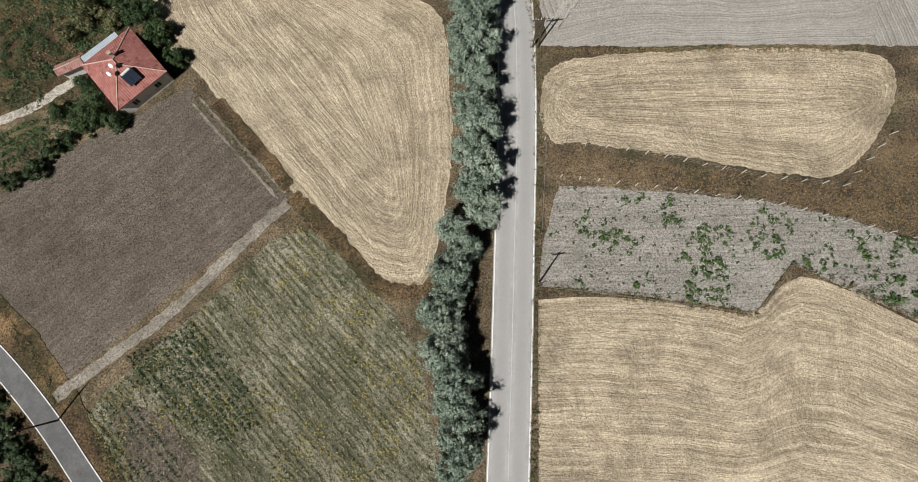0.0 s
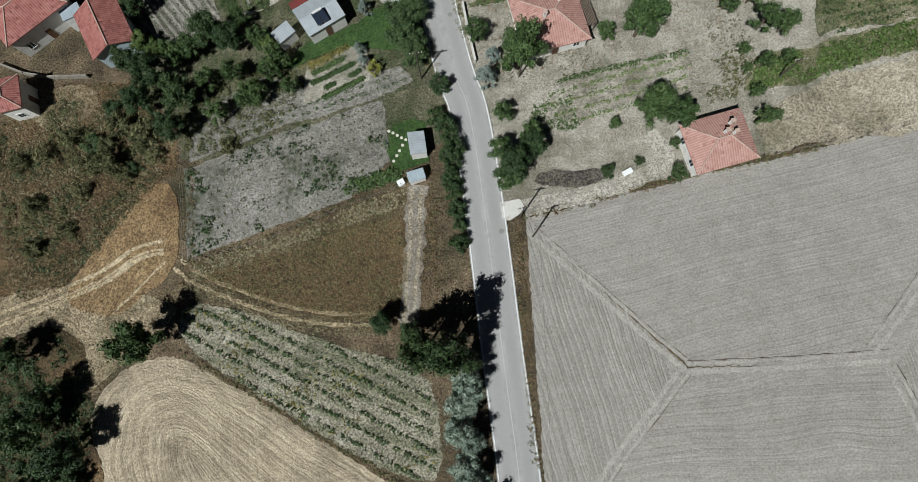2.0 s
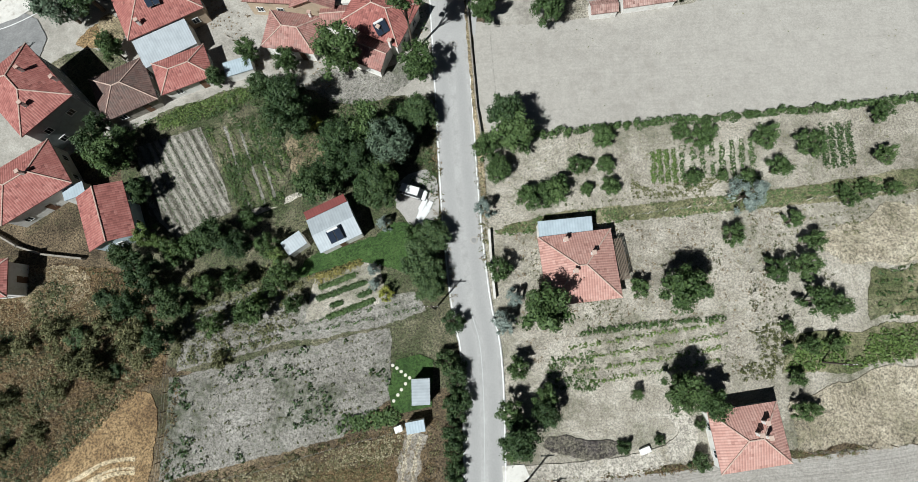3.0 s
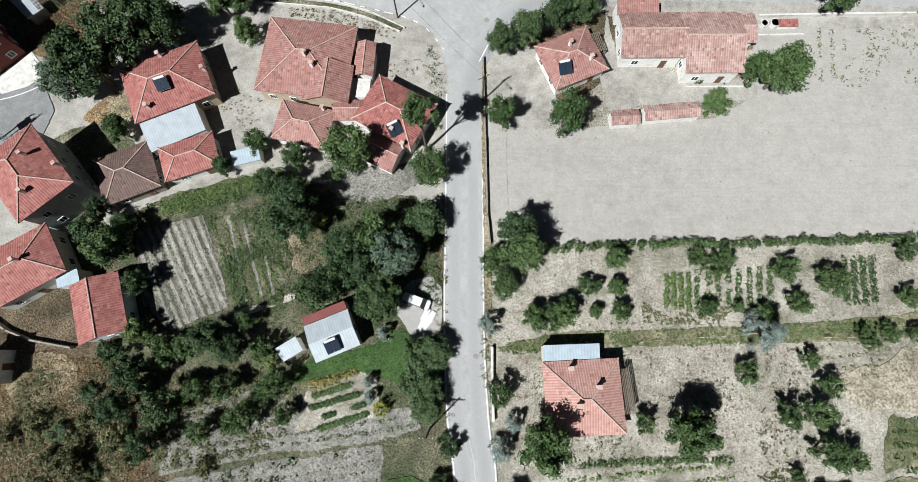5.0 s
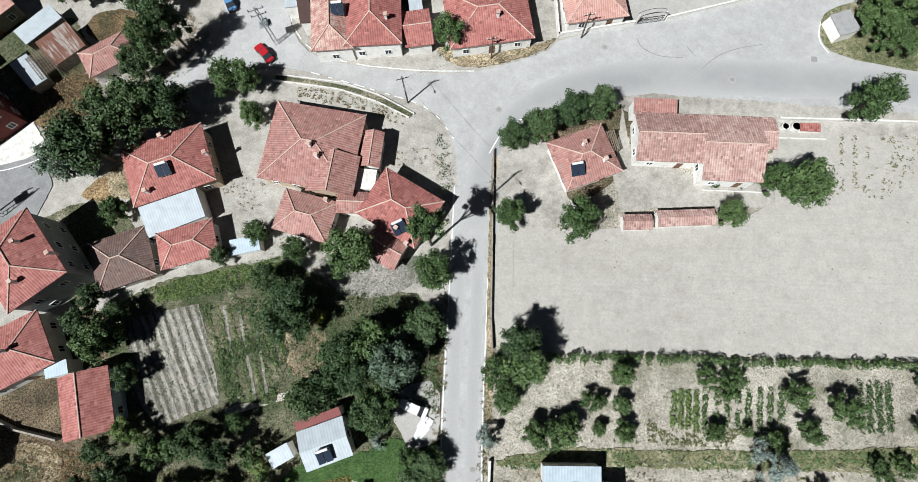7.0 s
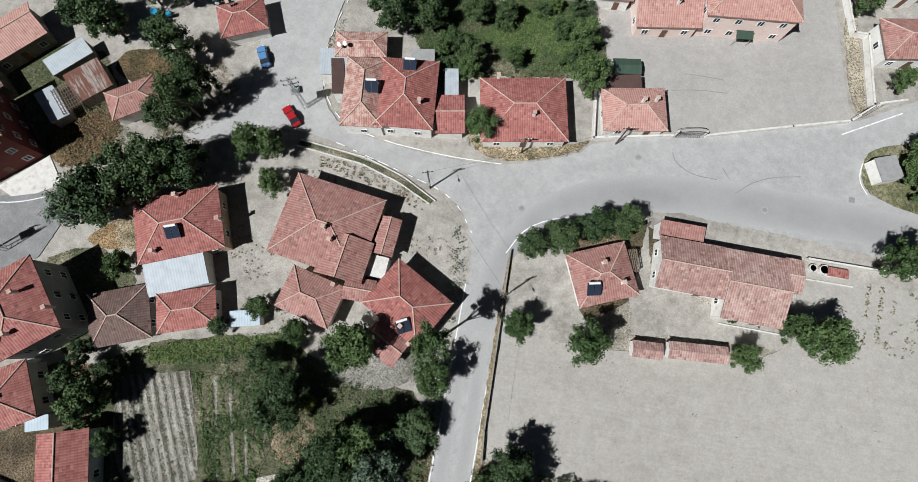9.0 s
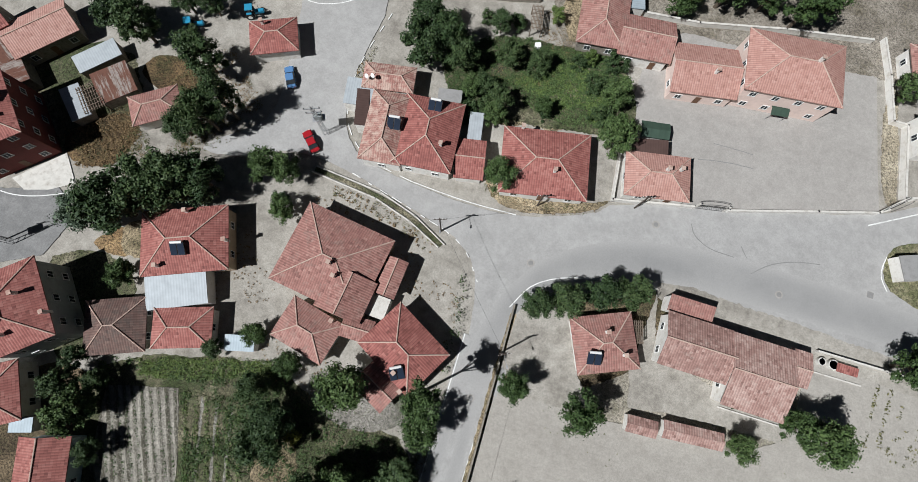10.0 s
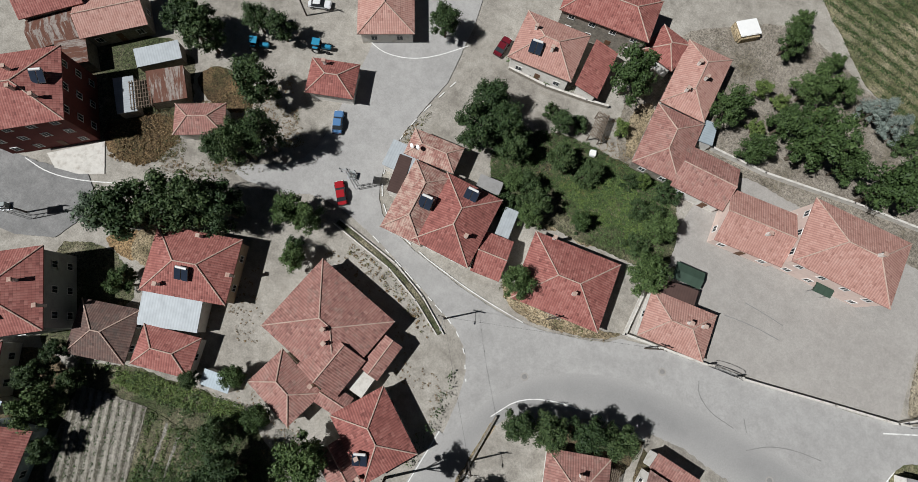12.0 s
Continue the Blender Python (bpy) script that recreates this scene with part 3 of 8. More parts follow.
# kind: leaf material, height for a crown of radius 3 m, lobes, leaves a lobe, leaf size, crown's lowest part, name, label
TREES = {
    "broad": ("leaf_dark", 6.4, 26, 110, 0.30, 0.30, "broadleaf_tree", "dense dark green broadleaf tree with a rounded crown", "tree"),
    "walnut": ("leaf_mid", 6.6, 24, 120, 0.32, 0.30, "walnut_tree", "large leafy green walnut tree with full crown", "tree"),
    "fruit": ("leaf_mid", 5.2, 15, 70, 0.34, 0.28, "fruit_tree", "small green fruit tree with loose crown", "tree"),
    "light": ("leaf_light", 5.0, 14, 80, 0.34, 0.25, "young_tree", "light green young tree in a garden", "tree"),
    "silver": ("leaf_silver", 6.0, 22, 100, 0.27, 0.15, "oleaster_tree", "silvery grey-green roadside tree with feathery crown", "tree"),
    "blue": ("leaf_blue", 6.5, 22, 100, 0.24, 0.12, "cedar_tree", "blue-grey conifer with drooping branches", "tree"),
    "yellow": ("leaf_yellow", 4.0, 12, 80, 0.30, 0.15, "golden_shrub", "bright yellow-green rounded shrub", "shrub"),
    "bush": ("leaf_dark", 3.6, 14, 90, 0.36, 0.05, "bush", "dark green bush growing close to the ground", "bush"),
    "tall": ("leaf_mid", 17.8, 20, 120, 0.30, 0.66, "tall_tree", "tall green tree with a high crown on bare trunks", "tree"),
    "willow": ("leaf_grey", 6.2, 26, 110, 0.26, 0.18, "willow_tree", "large grey-green willow with feathery drooping crown", "tree"),
    "scrub": ("leaf_olive", 2.6, 13, 80, 0.36, 0.03, "scrub_bush", "dull olive scrub bush on dry ground", "bush"),
}
MADE = {}


def tree(kind, x, y, r, tall=1.0):
    material, h, lobes, per, size, low, name, label, category = TREES[kind]
    pick = (kind, (int(abs(x * 7.3) + abs(y * 3.1))) % 4)
    spin = (x * 37.7 + y * 91.3) % 360
    k = r / 2.75
    m = pose(x, y, 0, 0, 0, spin) @ Matrix.Diagonal((k, k, k * tall, 1))
    if pick in MADE:
        return copy_thing(MADE[pick], m @ Matrix.Diagonal((*(1 / v for v in MADE[pick].scale), 1)))
    rnd = random.Random(kind + str(pick[1]))
    root = tagged(new(name), label, category, {"silver": "roadside tree row", "fruit": "garden fruit trees"}.get(kind, ""))
    spots = []
    limbs = bmesh.new()
    rod(limbs, (0, 0, -0.1), (0, 0, h * 0.5), 0.20, 0.13, 8)
    for i in range(2 * lobes):
        a = i * 2.399 + rnd.uniform(-0.4, 0.4)
        level = rnd.random()
        wide = 2.08 * math.sqrt(rnd.uniform(0.02, 1.0)) * (1 - 0.55 * max(0, level - 0.45)) * rnd.uniform(0.8, 1.12)
        if kind == "blue":
            wide = 2.4 * (1 - level) * rnd.uniform(0.8, 1.1)
        z = h * (low + 0.1 + (0.86 - low) * level)
        lr = rnd.uniform(0.42, 0.76)
        spots.append((wide * math.cos(a), wide * math.sin(a), z, lr))
        if i % 4 == 0:
            rod(limbs, (0, 0, min(z * 0.6, h * 0.48)), (wide * 0.85 * math.cos(a), wide * 0.85 * math.sin(a), z), 0.08, 0.03, 5)
    trunk = part("trunk", limbs, M["bark"], root)
    # fine leaves outside, twiggy inner leaves that close the crown
    seed = rnd.randrange(10**6)
    quad, faces = leaf_cloud(spots, round(per * 0.74), size * 0.38, (1, 1, 0.85), seed)
    core, _ = leaf_cloud([(0.93 * x, 0.93 * y, z - 0.2, 0.62 * q) for x, y, z, q in spots], 18, 0.27, (1, 1, 0.7), seed + 1)
    stray, _ = leaf_cloud([(x * 1.06, y * 1.06, z, 1.3 * q) for x, y, z, q in spots], 8, size * 0.34, (1, 1, 0.8), seed + 2)
    quad = np.concatenate([quad, core, stray])
    faces = np.arange(len(quad)).reshape(-1, 4)
    quad[:, 2] = np.maximum(quad[:, 2], 0.02)
    crown = new("crown", cloud_mesh("crown", quad, faces, M[material]))
    crown.parent = root
    root.matrix_basis = m
    MADE[pick] = root
    return root


def inside(x, y, pts):
    hit = False
    for (ax, ay), (bx, by) in zip(pts, pts[1:] + pts[:1]):
        if (ay > y) != (by > y) and x < (bx - ax) * (y - ay) / (by - ay) + ax:
            hit = not hit
    return hit


def tufts(name, spots, size, material, label, category="weeds", leaves=9, seed=1):
    """Weeds or crops past counting: leaf clumps on the ground at spots (x, y, radius)."""
    if not spots:
        return None
    cloud = [(x, y, r * 0.45, r) for x, y, r in spots]
    quad, faces = leaf_cloud(cloud, leaves, size, (1, 1, 0.7), seed, 0.9)
    quad[:, 2] = np.maximum(quad[:, 2], 0.03)
    return tagged(new(name, cloud_mesh(name, quad, faces, M[material])), label, category, kind="stuff")


def scatter(pts, count, lo, hi, seed, clump=0.0):
    rnd = random.Random(seed)
    xs, ys = [p[0] for p in pts], [p[1] for p in pts]
    out, tries = [], 0
    while len(out) < count and tries < 60 * count:
        tries += 1
        x, y = rnd.uniform(min(xs), max(xs)), rnd.uniform(min(ys), max(ys))
        if inside(x, y, pts) and (not clump or noise.noise((x * 0.16, y * 0.16, seed)) > clump):
            out.append((x, y, rnd.uniform(lo, hi)))
    return out


def along(pts, step, width, lo, hi, seed):
    rnd = random.Random(seed)
    out = []
    for p in resample(pts, step, False):
        if noise.noise((p.x * 0.3, p.y * 0.3, seed)) > -0.25:
            out.append((p.x + rnd.uniform(-width, width), p.y + rnd.uniform(-width, width), rnd.uniform(lo, hi)))
    return out


def rows(pts, angle, gap, step, lo, hi, seed, miss=0.15, start=0.0):
    """Plants in straight rows inside a field."""
    rnd = random.Random(seed)
    a = radians(angle)
    d, s = Vector((math.cos(a), math.sin(a))), Vector((-math.sin(a), math.cos(a)))
    us, vs = [Vector(p) @ d for p in pts], [Vector(p) @ s for p in pts]
    out, v = [], min(vs) + gap * 0.5 + start
    while v < max(vs):
        u = min(us)
        while u < max(us):
            p = d * (u + rnd.uniform(-0.3, 0.3) * step) + s * (v + rnd.uniform(-0.12, 0.12))
            if rnd.random() > miss and inside(p.x, p.y, pts):
                out.append((p.x, p.y, rnd.uniform(lo, hi)))
            u += step
        v += gap
    return out


# ---- houses
def window(parent, x, y, z, w, h, turn):
    """A window set in a wall whose outside faces -y before the turn."""
    t = pose(x, y, z, 0, 0, turn)
    bm = bmesh.new()
    for cx, cz, sx, sz in ((0, h / 2, w + 0.12, 0.08), (0, -h / 2, w + 0.2, 0.08), (-w / 2, 0, 0.08, h), (w / 2, 0, 0.08, h), (0, 0, 0.05, h)):
        box(bm, cx, -0.03, cz, sx, 0.10, sz)
    bm.transform(t)
    f = part("window", bm, M["frame"], parent)
    bm = box(bmesh.new(), 0, -0.01, 0, w - 0.06, 0.04, h - 0.06)
    bm.transform(t)
    part("pane", bm, M["glass"], f)


def chimney(parent, x, y, z, material="wall_white", tall=1.0):
    bm = box(bmesh.new(), x, y, z + tall / 2 - 0.4, 0.42, 0.42, tall + 0.8, bevel=0.03)
    c = part("chimney", bm, M[material], parent)
    bm = box(bmesh.new(), x, y, z + tall + 0.22, 0.62, 0.62, 0.09, bevel=0.02)
    for sx in (-0.2, 0.2):
        for sy in (-0.2, 0.2):
            box(bm, x + sx, y + sy, z + tall + 0.09, 0.1, 0.1, 0.2)
    part("chimney_cap", bm, M["mortar"], c)


def roof_faces(w, d, eave, rise, shape, over=0.0):
    """Corners of the slopes of a hip, gable or lean-to roof over w x d (ridge along x)."""
    a, b = w / 2 + over, d / 2 + over
    lo, hi = eave, eave + rise
    p = [(-a, -b, lo), (a, -b, lo), (a, b, lo), (-a, b, lo)]
    if shape == "hip":
        k = max(a - b * 0.95, 0.06)
        r = [(-k, 0, hi), (k, 0, hi)]
        return [(p[0], p[1], r[1], r[0]), (p[2], p[3], r[0], r[1]), (p[1], p[2], r[1]), (p[3], p[0], r[0])], [(r[0], r[1]), (p[0], r[0]), (p[1], r[1]), (p[2], r[1]), (p[3], r[0])]
    if shape == "gable":
        r = [(-a, 0, hi), (a, 0, hi)]
        return [(p[0], p[1], r[1], r[0]), (p[2], p[3], r[0], r[1])], [(r[0], r[1])]
    q = [(a, b, hi), (-a, b, hi)]
    return [(p[0], p[1], q[0], q[1])], []


def roof_mesh(parent, w, d, eave, rise, shape, material, caps, over, thick=0.14):
    faces, ridges = roof_faces(w, d, eave, rise, shape, over)
    verts, polys, uvs = [], [], []
    for f in faces:
        o, e = Vector(f[0]), (Vector(f[1]) - Vector(f[0])).normalized()
        nrm = (Vector(f[1]) - o).cross(Vector(f[2]) - o).normalized()
        up = nrm.cross(e)
        k = len(verts)
        verts += list(f)
        polys.append(tuple(range(k, k + len(f))))
        uvs += [((Vector(q) - o) @ e + 50, (Vector(q) - o) @ up + 50) for q in f]
        low = [tuple(Vector(q) - Vector((0, 0, thick))) for q in f]
        k2 = len(verts)
        verts += low
        polys.append(tuple(range(k2 + len(f) - 1, k2 - 1, -1)))
        uvs += [(0, 0)] * len(f)
        for i in range(len(f)):
            j = (i + 1) % len(f)
            polys.append((k + i, k2 + i, k2 + j, k + j))
            uvs += [(0, 0)] * 4
    ob = mesh_object("roof", verts, polys, M[material], parent, uvs)
    if caps:
        for a, b in ridges:
            a, b = Vector(a), Vector(b)
            if (b - a).length < 0.4:
                continue
            bm = rod(bmesh.new(), a + Vector((0, 0, 0.03)), b + Vector((0, 0, 0.03)), 0.10, sides=7)
            part("ridge_cap", bm, M["mortar"], ob)
    return ob


def house(x, y, w, d, turn, eave=2.9, rise=1.6, shape="hip", roof="tile_red", wall="wall_white", label="", chimneys=(), over=0.45, caps=True, windows=True, name="house", storeys=1, category="house", door=True):
    root = tagged(empty(name, x, y, 0, turn), label, category)
    W, D = w - 2 * over, d - 2 * over
    bm = bmesh.new()
    top = eave - 0.02
    if shape == "hip":
        box(bm, 0, 0, top / 2 - 0.1, W, D, top + 0.2)
    else:
        lift = rise * (D / 2) / (D / 2 + over) if shape == "gable" else 0
        a, b = W / 2, D / 2
        yz = [(-b, -0.2), (b, -0.2), (b, top), (0, top + lift), (-b, top)] if shape == "gable" else [(-b, -0.2), (b, -0.2), (b, top + rise * (b * 2 + over) / (2 * b + 2 * over) - 0.1), (-b, top + rise * over / (2 * b + 2 * over) - 0.1)]
        ends = [[bm.verts.new((s * a, p, q - 0.03)) for p, q in yz] for s in (-1, 1)]
        bm.faces.new(ends[0][::-1])
        bm.faces.new(ends[1])
        for i in range(len(yz)):
            j = (i + 1) % len(yz)
            bm.faces.new((ends[0][i], ends[0][j], ends[1][j], ends[1][i]))
        bmesh.ops.recalc_face_normals(bm, faces=bm.faces)
    part("wall", bm, M[wall], root)
    roof_mesh(root, w - 2 * over, d - 2 * over, eave, rise, shape, roof, caps, over)
    if windows:
        for s in range(storeys):
            z = 1.5 + s * 2.9
            for side, (length, off) in enumerate(((W, D / 2), (D, W / 2), (W, D / 2), (D, W / 2))):
                n = max(1, int(length / 3.2))
                for i in range(n):
                    u = (i + 0.5) / n * length - length / 2
                    if s == 0 and side == 0 and i == n // 2 and door:
                        bm = box(bmesh.new(), u, -off - 0.01, 1.0, 0.95, 0.08, 2.0, bevel=0.01)
                        dr = part("door", bm, M["door"], root)
                        bm = box(bmesh.new(), u + 0.36, -off - 0.08, 1.0, 0.12, 0.08, 0.04)
                        part("door_handle", bm, M["steel"], dr)
                        continue
                    q = pose(0, 0, 0, 0, 0, 90 * side) @ Vector((u, -off, z))
                    window(root, q.x, q.y, q.z, 1.0, 1.1, 90 * side)
    for cx, cy in chimneys:
        slope = rise * max(0.0, 1 - abs(cy) / (d / 2)) if shape != "lean" else 0
        if shape == "hip":
            slope = min(slope, rise * max(0.0, (w / 2 - abs(cx)) / (d / 2)))
        chimney(root, cx, cy, eave + slope)
    return root


def roof_height(h_eave, rise, w, d, cx, cy):
    return h_eave + min(rise * max(0.0, 1 - abs(cy) / (d / 2)), rise * max(0.0, (w / 2 - abs(cx)) / (d / 2)))


def solar_heater(x, y, z, turn, tilt=28):
    root = tagged(empty("solar_water_heater", x, y, z, turn), "dark flat solar collectors with white water tank on roof", "solar heater")
    t = pose(0, 0, 0.55, tilt, 0, 0)
    for s in (-0.52, 0.52):
        bm = box(bmesh.new(), s, 0, 0, 0.98, 1.9, 0.09, bevel=0.02)
        bm.transform(t)
        col = part("collector_frame", bm, M["black"], root)
        bm = box(bmesh.new(), s, 0, 0.05, 0.88, 1.78, 0.02)
        bm.transform(t)
        part("collector_glass", bm, M["panel"], col)
    bm = rod(bmesh.new(), (-0.8, 0.85, 1.0), (0.8, 0.85, 1.0), 0.2, sides=16)
    part("tank", bm, M["tank"], root)
    for sx in (-0.8, 0.8):
        part("stand_leg", rod(bmesh.new(), (sx, 0.85, -0.7), (sx, 0.85, 0.85), 0.03, sides=6), M["steel"], root)
        part("stand_leg", rod(bmesh.new(), (sx, -0.8, -0.7), (sx, -0.7, 0.05), 0.03, sides=6), M["steel"], root)
    return root


def satellite_dish(x, y, z, turn):
    root = tagged(empty("satellite_dish", x, y, z, turn), "white satellite dish on a short mast", "satellite dish")
    part("mast", rod(bmesh.new(), (0, 0, -0.3), (0, 0, 0.6), 0.03, sides=6), M["steel"], root)
    bm = bmesh.new()
    bmesh.ops.create_uvsphere(bm, u_segments=16, v_segments=8, radius=0.55)
    bmesh.ops.delete(bm, geom=[v for v in bm.verts if v.co.z > -0.3], context="VERTS")
    bm.transform(pose(0, -0.1, 0.9, -125, 0, 0))
    part("dish", bm, M["plastic_white"], root)
    return root


# ---- vehicles
def car(x, y, turn, colour, label, length=3.9, wide=1.62, name="car", van=False, z=0.157):
    """A car with its nose towards +x."""
    paint = plain("car_paint", colour, 0.25, 0.0, 0.04)
    root = tagged(empty(name, x, y, z, turn), label, "car")
    L, W = length / 2, wide / 2
    bm = box(bmesh.new(), 0, 0, 0.55, length, wide, 0.56, bevel=0.12)
    for v in bm.verts:
        if v.co.z > 0.6 and abs(v.co.x) > L * 0.7:
            v.co.z -= 0.08
        v.co.y *= 1 - 0.10 * (abs(v.co.x) / L) ** 3
    body = part("body", bm, paint, root)
    back, front, rear_top, front_top = (-L * 0.93, L * 0.72, -L * 0.86, L * 0.42) if van else (-L * 0.72, L * 0.42, -L * 0.45, L * 0.12)
    top = 1.72 if van else 1.36
    bm = bmesh.new()
    lower = [(back, W * 0.93), (front, W * 0.93), (front, -W * 0.93), (back, -W * 0.93)]
    upper = [(rear_top, W * 0.76), (front_top, W * 0.76), (front_top, -W * 0.76), (rear_top, -W * 0.76)]
    a = [bm.verts.new((p, q, 0.8)) for p, q in lower]
    b = [bm.verts.new((p, q, top - 0.04)) for p, q in upper]
    for i in range(4):
        j = (i + 1) % 4
        bm.faces.new((a[i], a[j], b[j], b[i]))
    bm.faces.new(b)
    bm.faces.new(a[::-1])
    bmesh.ops.recalc_face_normals(bm, faces=bm.faces)
    part("windows", bm, M["glass"], root)
    bm = box(bmesh.new(), (rear_top + front_top) / 2, 0, top - 0.02, front_top - rear_top + 0.1, W * 1.56, 0.07, bevel=0.03)
    part("roof_panel", bm, paint, root)
    for sx in (-0.62, 0.62):
        for sy in (-1, 1):
            bm = rod(bmesh.new(), (sx * L, sy * (W - 0.2), 0.3), (sx * L, sy * (W + 0.01), 0.3), 0.3, sides=16)
            wheel = part("wheel", bm, M["rubber"], root)
            part("rim", rod(bmesh.new(), (sx * L, sy * (W - 0.01), 0.3), (sx * L, sy * (W + 0.02), 0.3), 0.18, sides=12), M["steel"], wheel)
    for sy in (-0.6, 0.6):
        part("headlight", box(bmesh.new(), L - 0.03, sy * W, 0.62, 0.08, 0.32, 0.16, bevel=0.02), M["tank"], root)
        part("tail_light", box(bmesh.new(), -L + 0.03, sy * W, 0.62, 0.08, 0.3, 0.14, bevel=0.02), M["sheet_red"], root)
    part("bumper", box(bmesh.new(), L - 0.02, 0, 0.4, 0.14, wide * 0.92, 0.16, bevel=0.03), M["black"], root)
    part("bumper", box(bmesh.new(), -L + 0.02, 0, 0.4, 0.14, wide * 0.92, 0.16, bevel=0.03), M["black"], root)
    return root


def tractor(x, y, turn):
    paint = plain("tractor_paint", (0.03, 0.22, 0.36), 0.4, 0.0, 0.1)
    root = tagged(empty("tractor", x, y, 0.02, turn), "blue farm tractor with canopy parked in yard", "tractor")
    part("bonnet", box(bmesh.new(), 0.9, 0, 1.0, 1.6, 0.62, 0.62, bevel=0.08), paint, root)
    part("chassis", box(bmesh.new(), 0.1, 0, 0.72, 2.8, 0.42, 0.36, bevel=0.04), M["black"], root)
    part("canopy", box(bmesh.new(), -0.55, 0, 2.2, 1.3, 1.25, 0.08, bevel=0.03), paint, root)
    for sx in (-1.1, 0.0):
        for sy in (-0.5, 0.5):
            part("canopy_post", rod(bmesh.new(), (sx, sy, 0.9), (sx, sy, 2.2), 0.03, sides=6), M["black"], root)
    part("seat", box(bmesh.new(), -0.7, 0, 1.15, 0.45, 0.45, 0.4, bevel=0.06), M["black"], root)
    for sy in (-0.72, 0.72):
        w = part("rear_wheel", rod(bmesh.new(), (-0.75, sy - 0.18, 0.7), (-0.75, sy + 0.18, 0.7), 0.7, sides=18), M["rubber"], root)
        part("rim", rod(bmesh.new(), (-0.75, sy - 0.2, 0.7), (-0.75, sy + 0.2, 0.7), 0.36, sides=12), M["tank"], w)
        part("front_wheel", rod(bmesh.new(), (1.2, sy - 0.1, 0.4), (1.2, sy + 0.1, 0.4), 0.4, sides=16), M["rubber"], root)
        part("mudguard", box(bmesh.new(), -0.75, sy * 0.95, 1.42, 0.9, 0.35, 0.06, bevel=0.02), paint, root)
    part("exhaust", rod(bmesh.new(), (0.9, 0.2, 1.3), (0.9, 0.2, 2.1), 0.035, sides=6), M["black"], root)
    return root


# ---- poles, fences and walls
def utility_pole(x, y, turn, tall=8.0, lamp=False, label="dark wooden utility pole with a crossarm"):
    root = tagged(empty("utility_pole", x, y, 0, turn), label, "utility pole")
    part("post", rod(bmesh.new(), (0, 0, -0.3), (0, 0, tall), 0.14, 0.10, 10), M["pole_wood"], root)
    part("crossarm", box(bmesh.new(), 0, 0, tall - 0.5, 1.9, 0.12, 0.12, bevel=0.02), M["pole_wood"], root)
    for s in (-0.85, -0.4, 0.4, 0.85):
        part("insulator", rod(bmesh.new(), (s, 0, tall - 0.44), (s, 0, tall - 0.24), 0.05, sides=8), M["tank"], root)
    if lamp:
        part("lamp_arm", rod(bmesh.new(), (0, 0, tall - 1.2), (0, -1.5, tall - 0.8), 0.03, sides=6), M["steel"], root)
        part("lamp_head", box(bmesh.new(), 0, -1.7, tall - 0.8, 0.22, 0.5, 0.12, bevel=0.04), M["steel"], root)
    return root


def wire(a, b, sag=0.6):
    curve = bpy.data.curves.new("overhead_wire", "CURVE")
    curve.dimensions, curve.bevel_depth = "3D", 0.012
    s = curve.splines.new("POLY")
    s.points.add(12)
    for i, p in enumerate(s.points):
        t = i / 12
        p.co = (*(Vector(a).lerp(Vector(b), t) - Vector((0, 0, 4 * sag * t * (1 - t)))), 1)
    curve.materials.append(M["black"])
    return tagged(new("overhead_wire", curve), "thin dark overhead wire slung between poles", "wire")


def fence(pts, gap, tall, material, label, rails=0, thick=0.1, name="fence"):
    """Posts along a line, with wires or rails between."""
    line = resample(pts, gap, False)
    root = tagged(empty(name, line[0].x, line[0].y), label, "fence")
    o = line[0]
    first = None
    for i, p in enumerate(line):
        if first is None:
            bm = box(bmesh.new(), 0, 0, tall / 2 - 0.1, thick, thick, tall + 0.2, bevel=0.01)
            first = part("post", bm, M[material], root)
            first.location = (p.x - o.x, p.y - o.y, 0)
        else:
            q = new("post", first.data)
            q.parent = root
            q.location = (p.x - o.x, p.y - o.y, 0)
            q.rotation_euler = (0.06 * math.sin(i * 5.1), 0.06 * math.sin(i * 3.7), i)
    for k in range(rails):
        z = tall * (k + 1) / (rails + 0.3)
        bm = bmesh.new()
        for a, b in zip(line, line[1:]):
            rod(bm, (a.x - o.x, a.y - o.y, z), (b.x - o.x, b.y - o.y, z), 0.007, sides=4)
        part("fence_wire", bm, M["steel"], root)
    return root


def low_wall(pts, tall, thick, material, label, coping=True, name="garden_wall"):
    line = [Vector(p).to_2d() for p in pts]
    root = tagged(empty(name, line[0].x, line[0].y), label, "wall")
    o = line[0]
    for a, b in zip(line, line[1:]):
        d = b - a
        t = pose(0, 0, 0, 0, 0, math.degrees(math.atan2(d.y, d.x)))
        c = (a + b) / 2 - o
        part("wall_length", box(bmesh.new(), c.x, c.y, tall / 2 - 0.1, d.length + thick * 0.98, thick, tall + 0.2, t), M[material], root)
        if coping:
            part("coping", box(bmesh.new(), c.x, c.y, tall + 0.04, d.length + thick, thick + 0.1, 0.08, t), M["concrete"], root)
    return root


